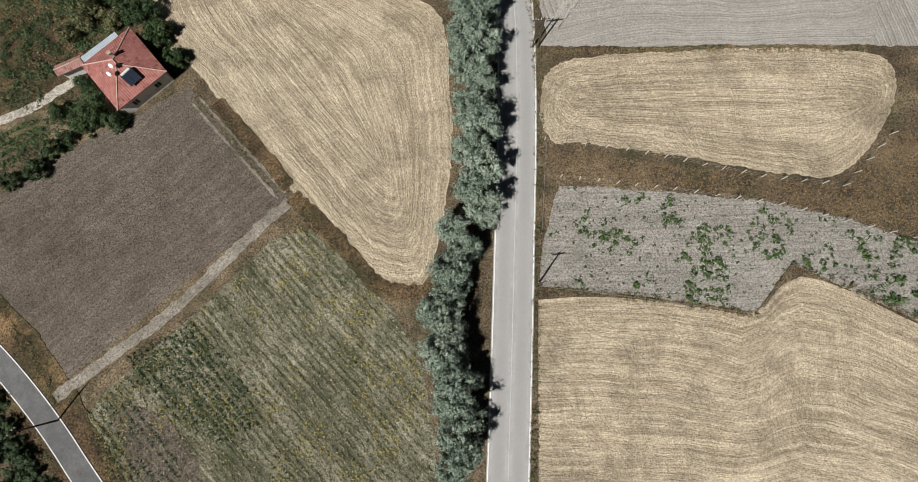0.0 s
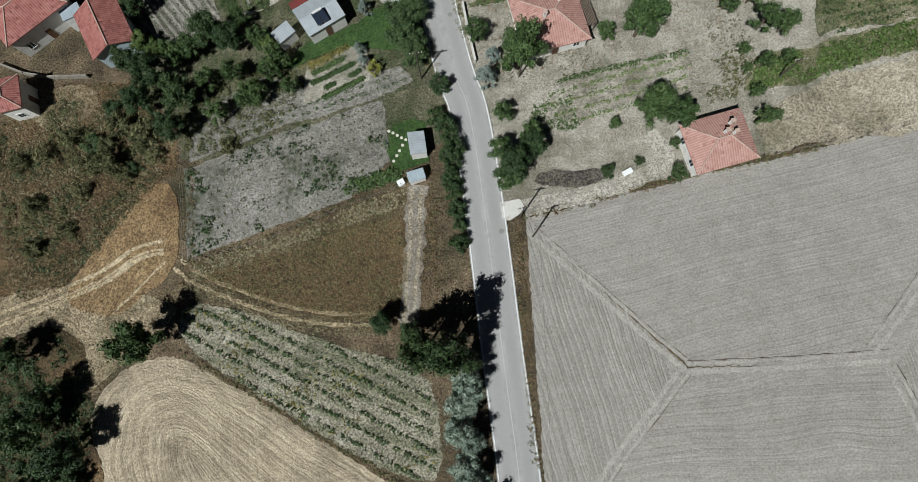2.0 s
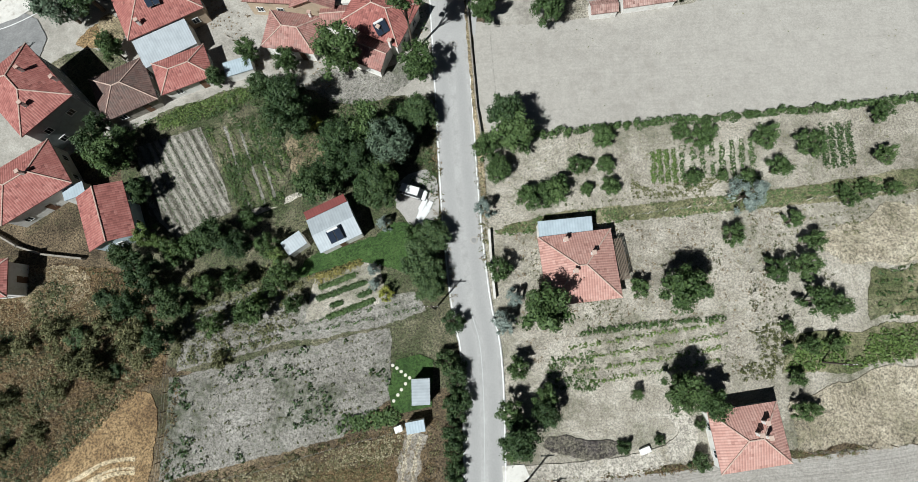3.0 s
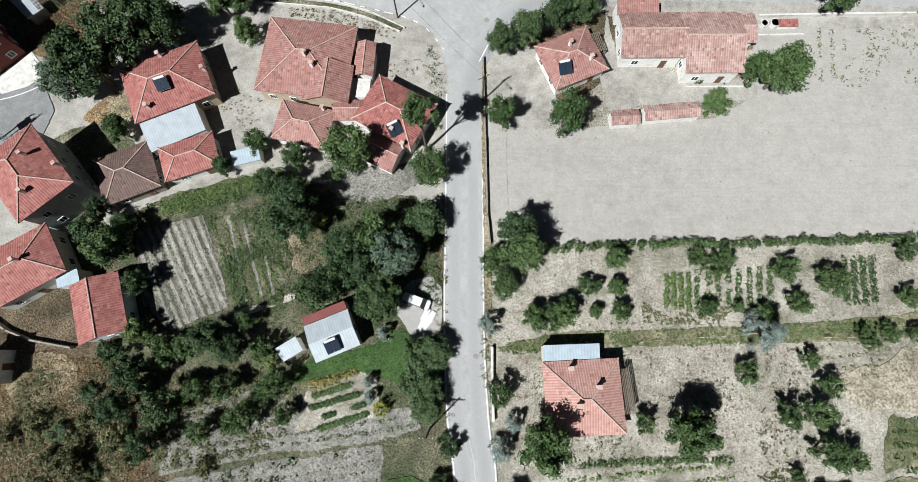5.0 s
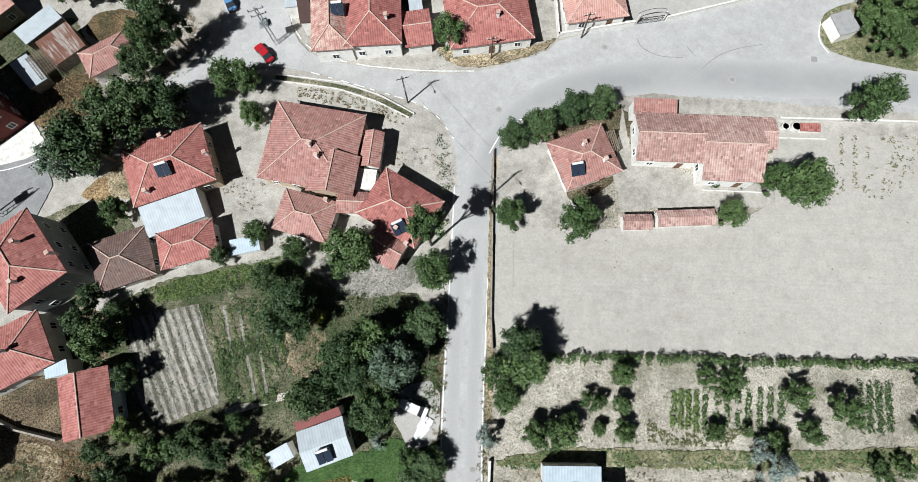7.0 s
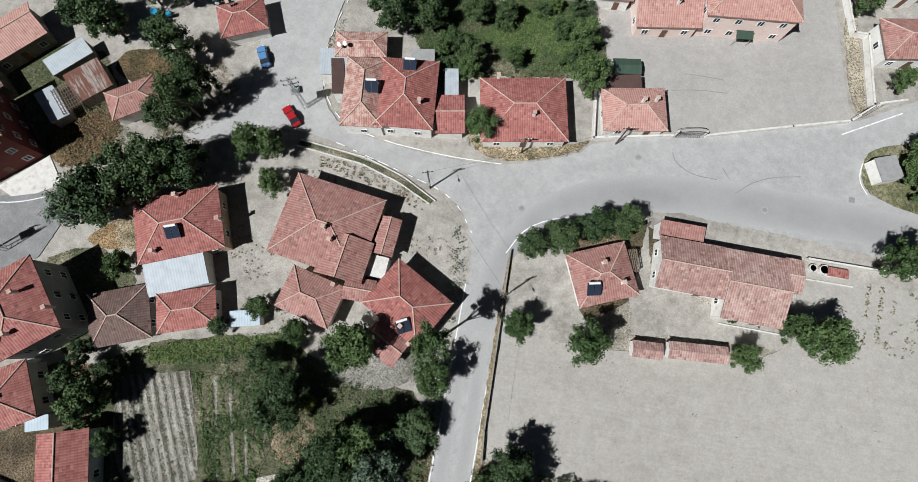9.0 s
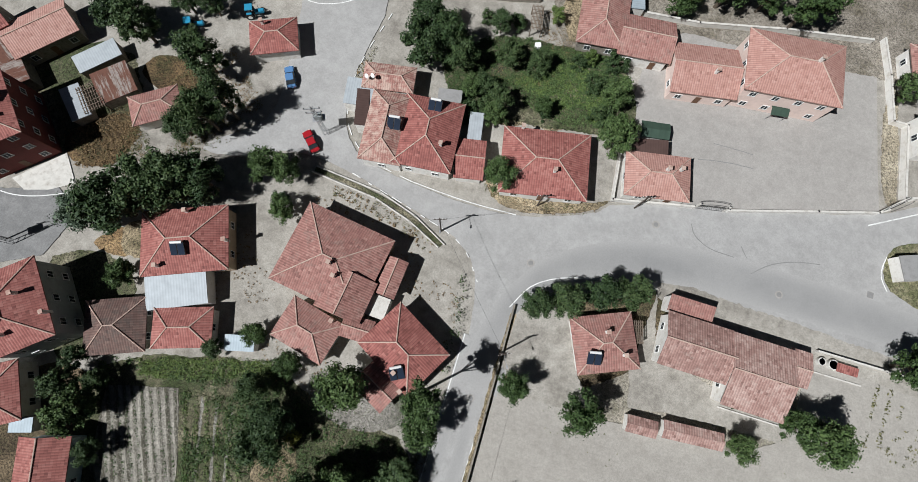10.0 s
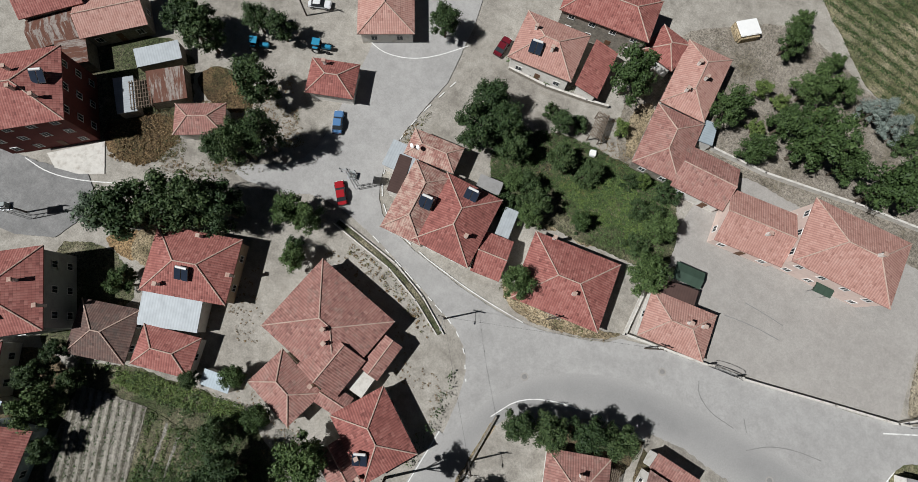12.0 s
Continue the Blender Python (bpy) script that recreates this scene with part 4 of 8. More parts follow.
def hedge(pts, width, tall, material, label, seed, per=12):
    rnd = random.Random(seed)
    spots = []
    for p in resample(pts, 0.5, False):
        spots.append((p.x + rnd.uniform(-0.3, 0.3) * width, p.y + rnd.uniform(-0.3, 0.3) * width, tall * rnd.uniform(0.25, 0.8), width * rnd.uniform(0.35, 0.6)))
    quad, faces = leaf_cloud(spots, per, 0.16, (1, 1, 0.9), seed)
    quad[:, 2] = np.maximum(quad[:, 2], 0.02)
    return tagged(new("hedge", cloud_mesh("hedge", quad, faces, M[material])), label, "hedge", kind="stuff")


# ---------------------------------------------------------------- ground
bm = bmesh.new()
bmesh.ops.create_grid(bm, x_segments=60, y_segments=60, size=1500)
tagged(part("ground", bm, M["grass_dry"], None), "brown dry grass and bare earth of open farmland", "ground", kind="structure")
patch("village_ground", [(16.4, 92.2), (15.5, 115.0), (16.6, 167.0), (98.0, 184.3), (93.2, 130.8), (104.7, 141.8), (93.6, 103.6), (55.5, 93.9), (23.4, 94.0)], M["orchard"], "pale dry orchard earth with sparse grass", "ground")
patch("village_ground", [(-91.5, 140.7), (-147.8, 232.4), (-43.8, 275.5), (58.1, 305.6), (104.4, 274.5), (104.8, 215.4), (74.0, 210.7), (47.3, 187.2), (9.1, 171.7), (14.9, 142.9), (-6.8, 136.9), (-40.6, 145.2), (-52.6, 139.2)], M["dirt"], "pale trodden earth between village houses", "ground")
patch("garden_ground", [(-39.0, 146.6), (-15.3, 154.1), (-7.6, 150.6), (10.4, 149.5), (11.4, 133.7), (12.9, 112.8), (13.3, 102.7), (-29.3, 107.3), (-29.2, 115.3), (-35.6, 123.5), (-38.5, 138.5)], M["weeds"], "weedy garden ground under trees", "ground")
patch("scrubland", [(-56.4, 118.3), (-51.2, 125.3), (-34.6, 123.4), (-29.2, 111.7), (-29.3, 106.4), (-32.6, 106.6), (-42.3, 97.1), (-48.6, 91.5), (-54.9, 89.7), (-72.6, 97.2), (-74.8, 120.4)], M["brown_grass"], "brown scrub grass with dead stalks", "ground")
patch("stubble_field", [(-31.8, 79.8), (-39.1, 79.2), (-43.8, 75.1), (-46.5, 67.6), (-44.8, 58.8), (-41.3, 52.8), (-37.6, 50.4), (-33.1, 41.7), (-23.9, 27.3), (-14.8, 12.8), (-9.5, 9.6), (-5.1, 10.0), (-2.5, 17.1), (1.5, 30.3), (2.3, 39.8), (3.2, 48.5), (2.6, 52.7), (-1.9, 56.7), (-12.1, 64.8), (-22.6, 73.2)], M["stubble"], "harvested straw-coloured stubble field with mowing lines", "field", rings=True, rounded=1, spine=0.55)
patch("ploughed_field", [(-93.4, 27.7), (-69.4, 34.1), (-55.2, 40.5), (-38.7, 46.8), (-24.5, 26.4), (-61.3, 3.1), (-69.6, 18.6), (-76.8, 30.6)], M["plough_brown"], "ploughed brown field with coarse clods", "field", rounded=0)
patch("dry_crop_field", [(-23.8, 23.2), (-16.3, 14.4), (-8.9, 4.2), (-7.4, -6.1), (-7.9, -17.4), (-9.6, -30.5), (-54.6, -24.4), (-56.2, -5.5), (-57.7, -0.4), (-40.5, 10.6)], M["crop"], "withering sunflower field with green and yellow rows", "field", rounded=1)
swept_field("stubble_field", [(10.2, 5.3), (17.0, 4.8), (25.2, 3.1), (33.2, 0.7), (40.3, -1.8), (46.6, 3.4), (52.1, 1.5), (62.4, -6.2), (78.1, -17.0)], [(2.9, -36.5), (67.5, -49.3)], M["stubble_straight"], "straw stubble field with swept mowing lines")
patch("sandy_field", [(12.8, 14.7), (16.2, 21.6), (28.5, 19.0), (45.1, 14.6), (56.9, 10.0), (65.7, 5.4), (82.3, -3.8), (78.3, -16.2), (62.5, -5.6), (47.2, 4.8), (40.5, -0.9), (23.7, 3.9), (10.8, 7.3)], M["sandy"], "sandy grey field with scattered green weeds", "field", rounded=0)
patch("stubble_field", [(14.8, 28.6), (16.2, 39.4), (22.1, 41.7), (41.9, 39.5), (66.4, 35.5), (70.3, 31.8), (66.9, 23.8), (58.2, 16.5), (52.6, 16.9), (36.4, 22.8), (21.3, 27.5)], M["stubble"], "oval straw stubble field with turning loops", "field", rings=True, rounded=2, spine=0.8)
patch("ploughed_field", [(22.0, 91.4), (40.9, 66.8), (69.4, 62.3), (77.5, 69.4), (128.2, 79.1), (137.0, 100.6), (85.8, 96.3), (45.3, 93.4)], M["plough_a"], "smooth grey ploughed field with fine furrows", "field", rounded=0)
patch("ploughed_field", [(22.0, 91.4), (40.8, 66.4), (18.7, 45.9), (18.3, 56.7)], M["plough_b"], "grey ploughed field corner with furrows along road", "field", rounded=0)
patch("ploughed_field", [(40.8, 66.6), (69.4, 62.6), (70.8, 44.7), (67.1, 36.0), (17.0, 44.2), (18.7, 45.9)], M["plough_c"], "grey ploughed field with curved furrows", "field", rounded=0)
patch("ploughed_field", [(69.4, 62.6), (77.5, 69.4), (128.2, 79.1), (107.3, 27.6), (67.1, 36.0), (70.8, 44.7)], M["plough_b"], "grey ploughed field beyond turning tracks", "field", rounded=0)
for track in ([(22.4, 89.6), (31.1, 78.5), (37.3, 70.5), (40.8, 66.6)], [(40.8, 66.6), (28.9, 56.2), (19.9, 47.4)], [(40.8, 66.5), (52.7, 65.1), (68.9, 63.7)], [(68.5, 62.5), (70.5, 54.7), (70.8, 44.7)], [(66.7, 65.0), (73.7, 71.0), (79.8, 76.9), (89.2, 86.2)]):
    for way, wide, tone in ((-0.55, 0.7, "plough_track"), (0.6, 0.35, "plough_track"), (1.0, 0.07, "plough_brown")):
        strip("field_track", track, wide, M[tone], "tractor wheel rut across ploughed field", "track", ragged=0.3, offset=way)
patch("bare_soil", [(-53.9, -2.1), (-49.5, -0.7), (-45.0, -3.8), (-41.1, -9.3), (-40.2, -14.1), (-49.8, -12.8)], M["plough_brown"], "bare brown soil at the field corner", "field", ragged=1.4)
patch("crop_strip", [(-30.3, 87.2), (-22.3, 84.9), (-10.4, 78.2), (1.5, 73.4), (5.3, 69.3), (4.5, 56.5), (-0.9, 57.4), (-12.0, 65.3), (-22.5, 73.9), (-31.3, 81.1)], M["crop_b"], "garden strip with rows of withered plants", "field")
patch("weed_field", [(-28.6, 90.5), (-14.0, 93.0), (3.9, 95.3), (4.1, 87.0), (1.7, 80.4), (-3.0, 79.4), (-15.1, 83.6)], M["brown_grass"], "brown weedy meadow", "field")
patch("dry_meadow", [(-78.8, 80.1), (-78.9, 93.1), (-60.4, 91.9), (-46.5, 92.6), (-33.0, 87.9), (-30.4, 85.6), (-38.1, 80.4), (-45.6, 75.4), (-52.6, 79.3), (-60.8, 75.3)], M["straw"], "pale straw-coloured dry meadow", "field")
patch("garden_plot", [(-29.1, 93.2), (-28.4, 107.4), (-13.3, 110.7), (3.3, 113.6), (3.5, 103.8), (-4.3, 98.6)], M["garden"], "grey garden plot with sparse low plants", "garden", rounded=0)
patch("garden_plot", [(-27.5, 108.4), (-13.2, 111.8), (1.1, 113.6), (8.5, 115.8), (6.9, 118.7), (1.5, 118.4), (-5.9, 115.5), (-13.7, 121.0), (-27.4, 116.1)], M["garden"], "grey orchard soil with weeds", "garden", rounded=0)
patch("tree_undergrowth", [(-82.7, 46.7), (-82.9, 82.7), (-63.8, 84.3), (-57.1, 86.1), (-49.4, 86.7), (-43.5, 82.1), (-48.0, 78.5), (-44.2, 71.1), (-43.1, 61.5), (-42.2, 54.1), (-39.0, 50.1), (-42.7, 47.2), (-51.4, 50.4), (-59.6, 46.5)], M["brown_grass"], "dark weedy undergrowth along a row of trees", "ground", ragged=1.0)
patch("lane_scrub", [(-83.3, 27.0), (-75.0, 24.8), (-66.1, 14.5), (-58.5, 3.1), (-55.3, -4.0), (-48.4, -17.7), (-55.3, -22.8), (-64.8, -4.3), (-73.3, 7.0), (-83.1, 15.3)], M["brown_grass"], "brown weedy banks beside the lane", "bank", ragged=0.7)
patch("golden_field", [(-48.0, 91.8), (-42.3, 97.3), (-38.4, 101.6), (-36.0, 105.2), (-33.4, 106.2), (-30.6, 104.8), (-30.0, 99.6), (-30.2, 93.7), (-34.5, 89.2), (-40.8, 86.2), (-46.5, 88.2)], M["golden"], "short golden-brown stubble", "field", rounded=2, ragged=1.0)
strip("tyre_track", [(-59.9, 88.2), (-51.5, 90.1), (-45.6, 91.6), (-40.5, 93.1), (-36.7, 95.6), (-32.6, 95.8)], 0.62, M["ruts"], "pale straw wheel rut", "track", ragged=0.42, offset=-0.9)
strip("tyre_track", [(-59.9, 88.2), (-51.5, 90.1), (-45.6, 91.6), (-40.5, 93.1), (-36.7, 95.6), (-32.6, 95.8)], 0.4, M["ruts"], "pale straw wheel rut", "track", ragged=0.42, offset=-0.3)
strip("tyre_track", [(-59.9, 88.2), (-51.5, 90.1), (-45.6, 91.6), (-40.5, 93.1), (-36.7, 95.6), (-32.6, 95.8)], 0.62, M["ruts"], "pale straw wheel rut", "track", ragged=0.42, offset=0.9)
strip("tyre_track", [(-32.4, 93.5), (-37.5, 89.5), (-40.8, 87.0)], 0.3, M["ruts"], "pale straw wheel rut", "track", ragged=0.3)
strip("tyre_track", [(-30.7, 92.9), (-27.7, 89.8), (-16.9, 83.9), (-9.6, 81.2), (-1.4, 80.0)], 0.55, M["ruts"], "pale wheel rut in dry grass", "track", ragged=0.45, offset=-0.8)
strip("tyre_track", [(-30.7, 92.9), (-27.7, 89.8), (-16.9, 83.9), (-9.6, 81.2), (-1.4, 80.0)], 0.55, M["ruts"], "pale wheel rut in dry grass", "track", ragged=0.45, offset=0.8)
strip("garden_drive", [(6.8, 99.1), (5.9, 95.8), (5.0, 89.3), (3.4, 83.0), (2.6, 78.4)], 3.0, M["track_earth"], "grey gravel drive along the roadside garden", "track", ragged=1.1)
strip("drive_rut", [(6.7, 98.7), (5.9, 95.8), (5.0, 89.3), (3.4, 83.0), (2.6, 78.8)], 0.5, M["straw_pale"], "pale gravel wheel rut on the drive", "track", ragged=0.5, offset=-0.7)
strip("drive_rut", [(6.7, 98.7), (5.9, 95.8), (5.0, 89.3), (3.4, 83.0), (2.6, 78.8)], 0.5, M["straw_pale"], "pale gravel wheel rut on the drive", "track", ragged=0.5, offset=0.7)
strip("field_track", [(-24.5, 25.6), (-31.7, 20.8), (-43.1, 11.9), (-53.1, 6.5), (-61.6, 1.9)], 1.7, M["track_earth"], "pale dirt track between fields", "track", ragged=0.6)
strip("tyre_track", [(-37.6, 44.2), (-32.2, 36.2), (-25.6, 26.7)], 0.4, M["track_earth"], "pale wheel rut along ploughed field edge", "track", ragged=0.4, offset=-0.7)
strip("tyre_track", [(-37.6, 44.2), (-32.2, 36.2), (-25.6, 26.7)], 0.4, M["track_earth"], "pale wheel rut along ploughed field edge", "track", ragged=0.4, offset=0.7)
strip("weed_bank", [(-34.4, 43.4), (-29.4, 36.3), (-24.3, 27.9)], 2.2, M["brown_grass"], "brown weedy bank between fields", "bank", ragged=0.8)
strip("weed_bank", [(-24.0, 26.4), (-19.2, 20.6), (-14.3, 12.8), (-11.7, 9.7), (-5.2, 8.7)], 2.4, M["brown_grass"], "brown weedy bank between fields", "bank", ragged=0.8)
patch("vegetable_garden", [(-36.5, 142.8), (-26.5, 145.8), (-23.3, 139.1), (-20.6, 132.1), (-25.1, 130.0), (-29.0, 128.1), (-33.7, 132.0)], M["beds"], "tilled vegetable beds with young plants in rows", "garden", rounded=0, ragged=0.2)
patch("vegetable_garden", [(-26.4, 145.8), (-15.4, 146.6), (-11.9, 139.6), (-12.8, 132.6), (-20.5, 131.8), (-23.2, 139.1)], M["weeds"], "overgrown green vegetable beds", "garden", rounded=0)
strip("bed_path", [(-22.7, 145.8), (-18.0, 132.4)], 0.4, M["garden"], "narrow pale path between vegetable rows", "path", ragged=0.4)
strip("bed_path", [(-20.5, 146.0), (-15.8, 132.8)], 0.4, M["garden"], "narrow pale path between vegetable rows", "path", ragged=0.4)
strip("bed_path", [(-18.2, 146.1), (-14.2, 133.6)], 0.4, M["garden"], "narrow pale path between vegetable rows", "path", ragged=0.4)
patch("lawn", [(-11.7, 121.2), (-8.5, 124.9), (-0.2, 126.5), (5.5, 130.1), (10.3, 126.2), (10.1, 122.2), (6.0, 121.6), (2.6, 122.6), (-1.7, 123.6), (-8.2, 121.7)], M["lawn"], "mown dark green lawn", "lawn")
patch("vegetable_garden", [(-8.2, 121.4), (-0.8, 123.0), (1.8, 122.6), (2.9, 118.3), (-4.3, 116.1), (-9.1, 114.7)], M["orchard"], "terraced vegetable beds with leafy rows", "garden", rounded=0)
hut_lawn = patch("lawn", [(2.9, 105.1), (4.1, 109.0), (7.5, 109.7), (9.4, 108.9), (9.1, 102.5), (4.6, 101.7), (3.4, 102.5)], M["lawn"], "artificial-looking green lawn round the hut", "lawn", rounded=0, ragged=0.1)
patch("pale_field", [(17.0, 162.1), (25.5, 161.6), (31.8, 161.5), (37.3, 162.3), (52.8, 163.9), (59.4, 168.1), (70.4, 169.0), (113.7, 171.0), (108.9, 148.1), (80.6, 145.9), (49.0, 144.3), (26.5, 142.7), (18.7, 143.1), (17.3, 147.9)], M["pale_field"], "smooth pale bare field", "field", rounded=0, ragged=0.15)
patch("yard", [(35.8, 182.2), (37.7, 173.8), (48.6, 171.2), (59.6, 170.6), (59.3, 167.1), (52.9, 166.8), (41.0, 165.7), (36.0, 164.5), (34.7, 169.7)], M["dirt"], "pale trodden house yard", "yard", rounded=0)
patch("pale_field", [(59.4, 180.3), (116.3, 183.3), (113.6, 170.7), (70.3, 168.5), (59.4, 168.1)], M["pale_field"], "pale garden field with few plants", "field", rounded=0, ragged=0.2)
patch("grass_strip", [(19.1, 127.4), (26.6, 129.8), (40.0, 130.6), (60.8, 132.1), (79.0, 134.2), (106.5, 137.0), (105.9, 133.7), (78.5, 130.7), (56.5, 129.1), (31.6, 128.0), (19.1, 126.6)], M["grass_green"], "grassy lane between orchards", "grass")
patch("green_crop", [(73.9, 120.0), (85.0, 120.6), (105.9, 121.5), (103.6, 113.8), (83.0, 112.9), (72.6, 112.7)], M["grass_green"], "green crop plot", "field", rounded=0, ragged=2.0)
patch("green_crop", [(61.5, 109.8), (71.4, 111.5), (82.9, 112.5), (103.7, 114.2), (102.1, 108.9), (81.6, 107.6), (68.4, 105.9), (58.0, 105.8)], M["grass_green"], "green crop strip", "field", rounded=0, ragged=2.0)
patch("dry_meadow", [(57.7, 100.5), (68.2, 105.1), (81.4, 106.7), (102.1, 108.9), (98.7, 97.8), (78.4, 95.3), (59.3, 95.6)], M["straw_pale"], "straw-coloured dry grass plot", "field", rounded=0, ragged=2.0)
patch("dry_meadow", [(66.3, 124.3), (76.5, 128.9), (87.4, 129.6), (108.5, 130.1), (105.9, 121.5), (85.1, 121.1), (70.0, 120.5)], M["straw_pale"], "straw-coloured dry grass plot", "field", rounded=0, ragged=2.0)
patch("vegetable_garden", [(28.8, 111.2), (32.9, 112.1), (51.6, 113.2), (52.1, 109.1), (48.6, 106.3), (31.8, 104.6), (27.8, 107.3)], M["orchard"], "vegetable beds with green rows", "garden", rounded=0)
patch("dark_bed", [(24.6, 96.4), (25.3, 98.2), (35.8, 97.3), (35.1, 95.3), (28.6, 94.9)], M["burnt"], "dark patch of burnt weeds", "ground", ragged=1.1)
strip("house_drive", [(22.0, 92.9), (30.1, 93.3), (37.8, 94.1), (43.2, 95.7), (45.0, 98.4), (42.5, 101.3)], 2.6, M["track"], "pale dirt drive to the house", "track", ragged=0.5)
patch("thicket_ground", [(-9.4, 209.1), (16.6, 220.1), (24.0, 214.1), (26.0, 204.7), (20.2, 204.1), (5.1, 200.9), (-1.6, 203.4)], M["weeds"], "overgrown green plot", "garden")
patch("orchard_ground", [(4.7, 241.2), (20.3, 255.1), (26.4, 256.7), (50.2, 248.4), (71.2, 257.0), (80.5, 233.2), (59.2, 228.5), (20.9, 226.6), (11.9, 215.4), (5.9, 223.6)], M["track_earth"], "bare orchard soil between fruit trees", "orchard")
patch("straw_yard", [(7.2, 227.1), (10.6, 230.1), (12.6, 218.9), (10.3, 218.5)], M["straw"], "straw-covered yard", "yard")
patch("crop_rows", [(22.7, 265.3), (4.2, 279.1), (58.9, 319.0), (83.6, 251.2), (49.5, 249.9), (38.4, 253.0)], M["grass_green"], "green crop field in rows", "field", rounded=0)
patch("village_ground", [(15.5, 174.1), (24.8, 176.7), (26.3, 167.8), (32.7, 161.5), (16.9, 160.9)], M["dirt"], "pale earth round the corner cottage", "ground")
patch("street_verge", [(35.4, 184.9), (60.6, 184.6), (116.4, 183.8), (115.7, 180.7), (59.3, 179.6), (35.8, 180.6)], M["dirt"], "pale earth verge along the street", "ground")
patch("road", [(-19.8, 215.6), (-20.9, 203.5), (-20.6, 195.8), (-18.6, 190.9), (-14.8, 187.3), (-6.5, 186.2), (3.3, 185.7), (11.8, 186.3), (23.2, 190.7), (25.8, 193.9), (46.2, 199.7), (65.3, 205.3), (74.0, 210.7), (95.3, 223.3), (96.5, 182.7), (76.4, 183.1), (71.3, 182.8), (35.1, 183.1), (23.5, 180.9), (17.3, 177.6), (15.2, 172.5), (15.4, 165.3), (11.2, 164.1), (9.4, 174.7), (6.0, 179.5), (-3.4, 182.3), (-18.1, 185.3), (-26.0, 185.1), (-30.7, 181.7), (-39.0, 179.9), (-38.8, 182.0), (-31.7, 187.2), (-30.6, 192.9), (-32.3, 200.3), (-34.4, 211.4), (-45.2, 244.9), (-30.5, 249.2)], M["asphalt"], "worn pale grey village asphalt at a junction", "road", rounded=1, ragged=0.12, rise=0.15)
patch("road", [(-91.3, 156.9), (-65.0, 164.3), (-57.5, 167.3), (-55.0, 165.7), (-53.0, 162.3), (-54.4, 156.7), (-59.8, 153.7), (-86.9, 149.4)], M["asphalt_old"], "worn grey asphalt lane", "road", rounded=0, ragged=0.2, rise=0.15)
strip("road", [(-0.9, -31.7), (1.7, -18.8), (5.2, -1.3), (8.2, 14.4), (11.9, 33.3), (14.8, 52.7), (15.2, 71.2), (16.1, 89.7), (16.6, 109.8), (15.1, 115.4), (14.0, 130.5), (13.6, 147.8), (13.0, 166.9)], 6.1, M["asphalt"], "straight worn asphalt country road", "road", ragged=0.06, rise=0.154)
strip("lane", [(-82.3, 23.2), (-73.3, 12.5), (-68.0, 6.2), (-62.1, -2.2), (-57.3, -10.5), (-48.8, -23.7)], 3.7, M["lane_asphalt"], "narrow grey asphalt lane", "road", ragged=0.06, rise=0.15)
patch("school_yard", [(25.9, 194.3), (23.7, 206.2), (24.1, 218.7), (26.2, 233.7), (36.0, 244.1), (61.7, 249.0), (61.7, 229.5), (64.3, 214.5), (65.9, 206.5), (46.4, 199.9), (37.6, 197.4)], M["asphalt_yard"], "grey asphalt school yard", "yard", rounded=0, ragged=0.05, rise=0.152)
# Dark weed colour paints in the deep shade among house and sheds.
patch("shade_tone_yard", [(-77.8, 183.7), (-70.8, 187.3), (-59.1, 194.3), (-50.6, 184.9), (-52.6, 182.3), (-53.8, 178.0), (-58.7, 172.5), (-61.3, 171.3), (-73.4, 177.7)], M["weeds"], "weedy yard between sheds, darkened to stand for building shade", "yard", rise=0.05)
# Same dark ground, standing in for shade round the tall grey house.
patch("shade_tone_yard", [(-55.0, 155.4), (-47.6, 160.9), (-38.4, 157.7), (-38.9, 153.1), (-42.6, 148.4), (-41.7, 145.0), (-45.2, 142.6)], M["weeds"], "weedy yard between houses, darkened to stand for building shade", "yard", rise=0.05)
patch("dry_grass", [(-54.6, 189.7), (-53.1, 193.1), (-48.4, 194.8), (-43.2, 191.4), (-45.0, 187.7), (-50.8, 187.3)], M["brown_grass"], "dry grass on waste ground", "grass", rise=0.052)
patch("dry_grass", [(-48.7, 161.5), (-43.9, 165.4), (-41.2, 162.2), (-41.7, 160.8), (-46.1, 159.9)], M["golden"], "heap of straw-coloured dry weeds", "grass", rise=0.054)
patch("street_island", [(72.3, 203.3), (69.3, 201.6), (68.2, 199.4), (68.1, 196.0), (70.2, 193.6), (83.3, 191.5), (104.0, 189.5), (106.0, 205.0), (84.0, 207.0)], M["grass_green"], "dry grassy corner under trees", "ground", ragged=0.15, rise=0.164)
strip("road_edge_line", [(74.6, 203.9), (71.2, 202.2), (68.6, 200.4), (67.9, 198.2), (67.8, 196.0), (69.2, 194.0)], 0.16, M["paint_line"], "white painted road edge line", "road marking", rise=0.157)
patch("verge", [(64.1, 219.9), (63.7, 230.1), (65.9, 227.2), (68.3, 209.1), (66.8, 207.3), (65.7, 210.6)], M["straw_pale"], "strip of dry grass at yard edge", "grass")
patch("verge", [(4.7, 191.2), (8.0, 190.1), (13.0, 189.4), (22.8, 192.6), (25.3, 194.2), (23.1, 191.1), (14.4, 187.6), (7.7, 187.4)], M["straw"], "dry grass verge below houses", "grass", ragged=0.3)
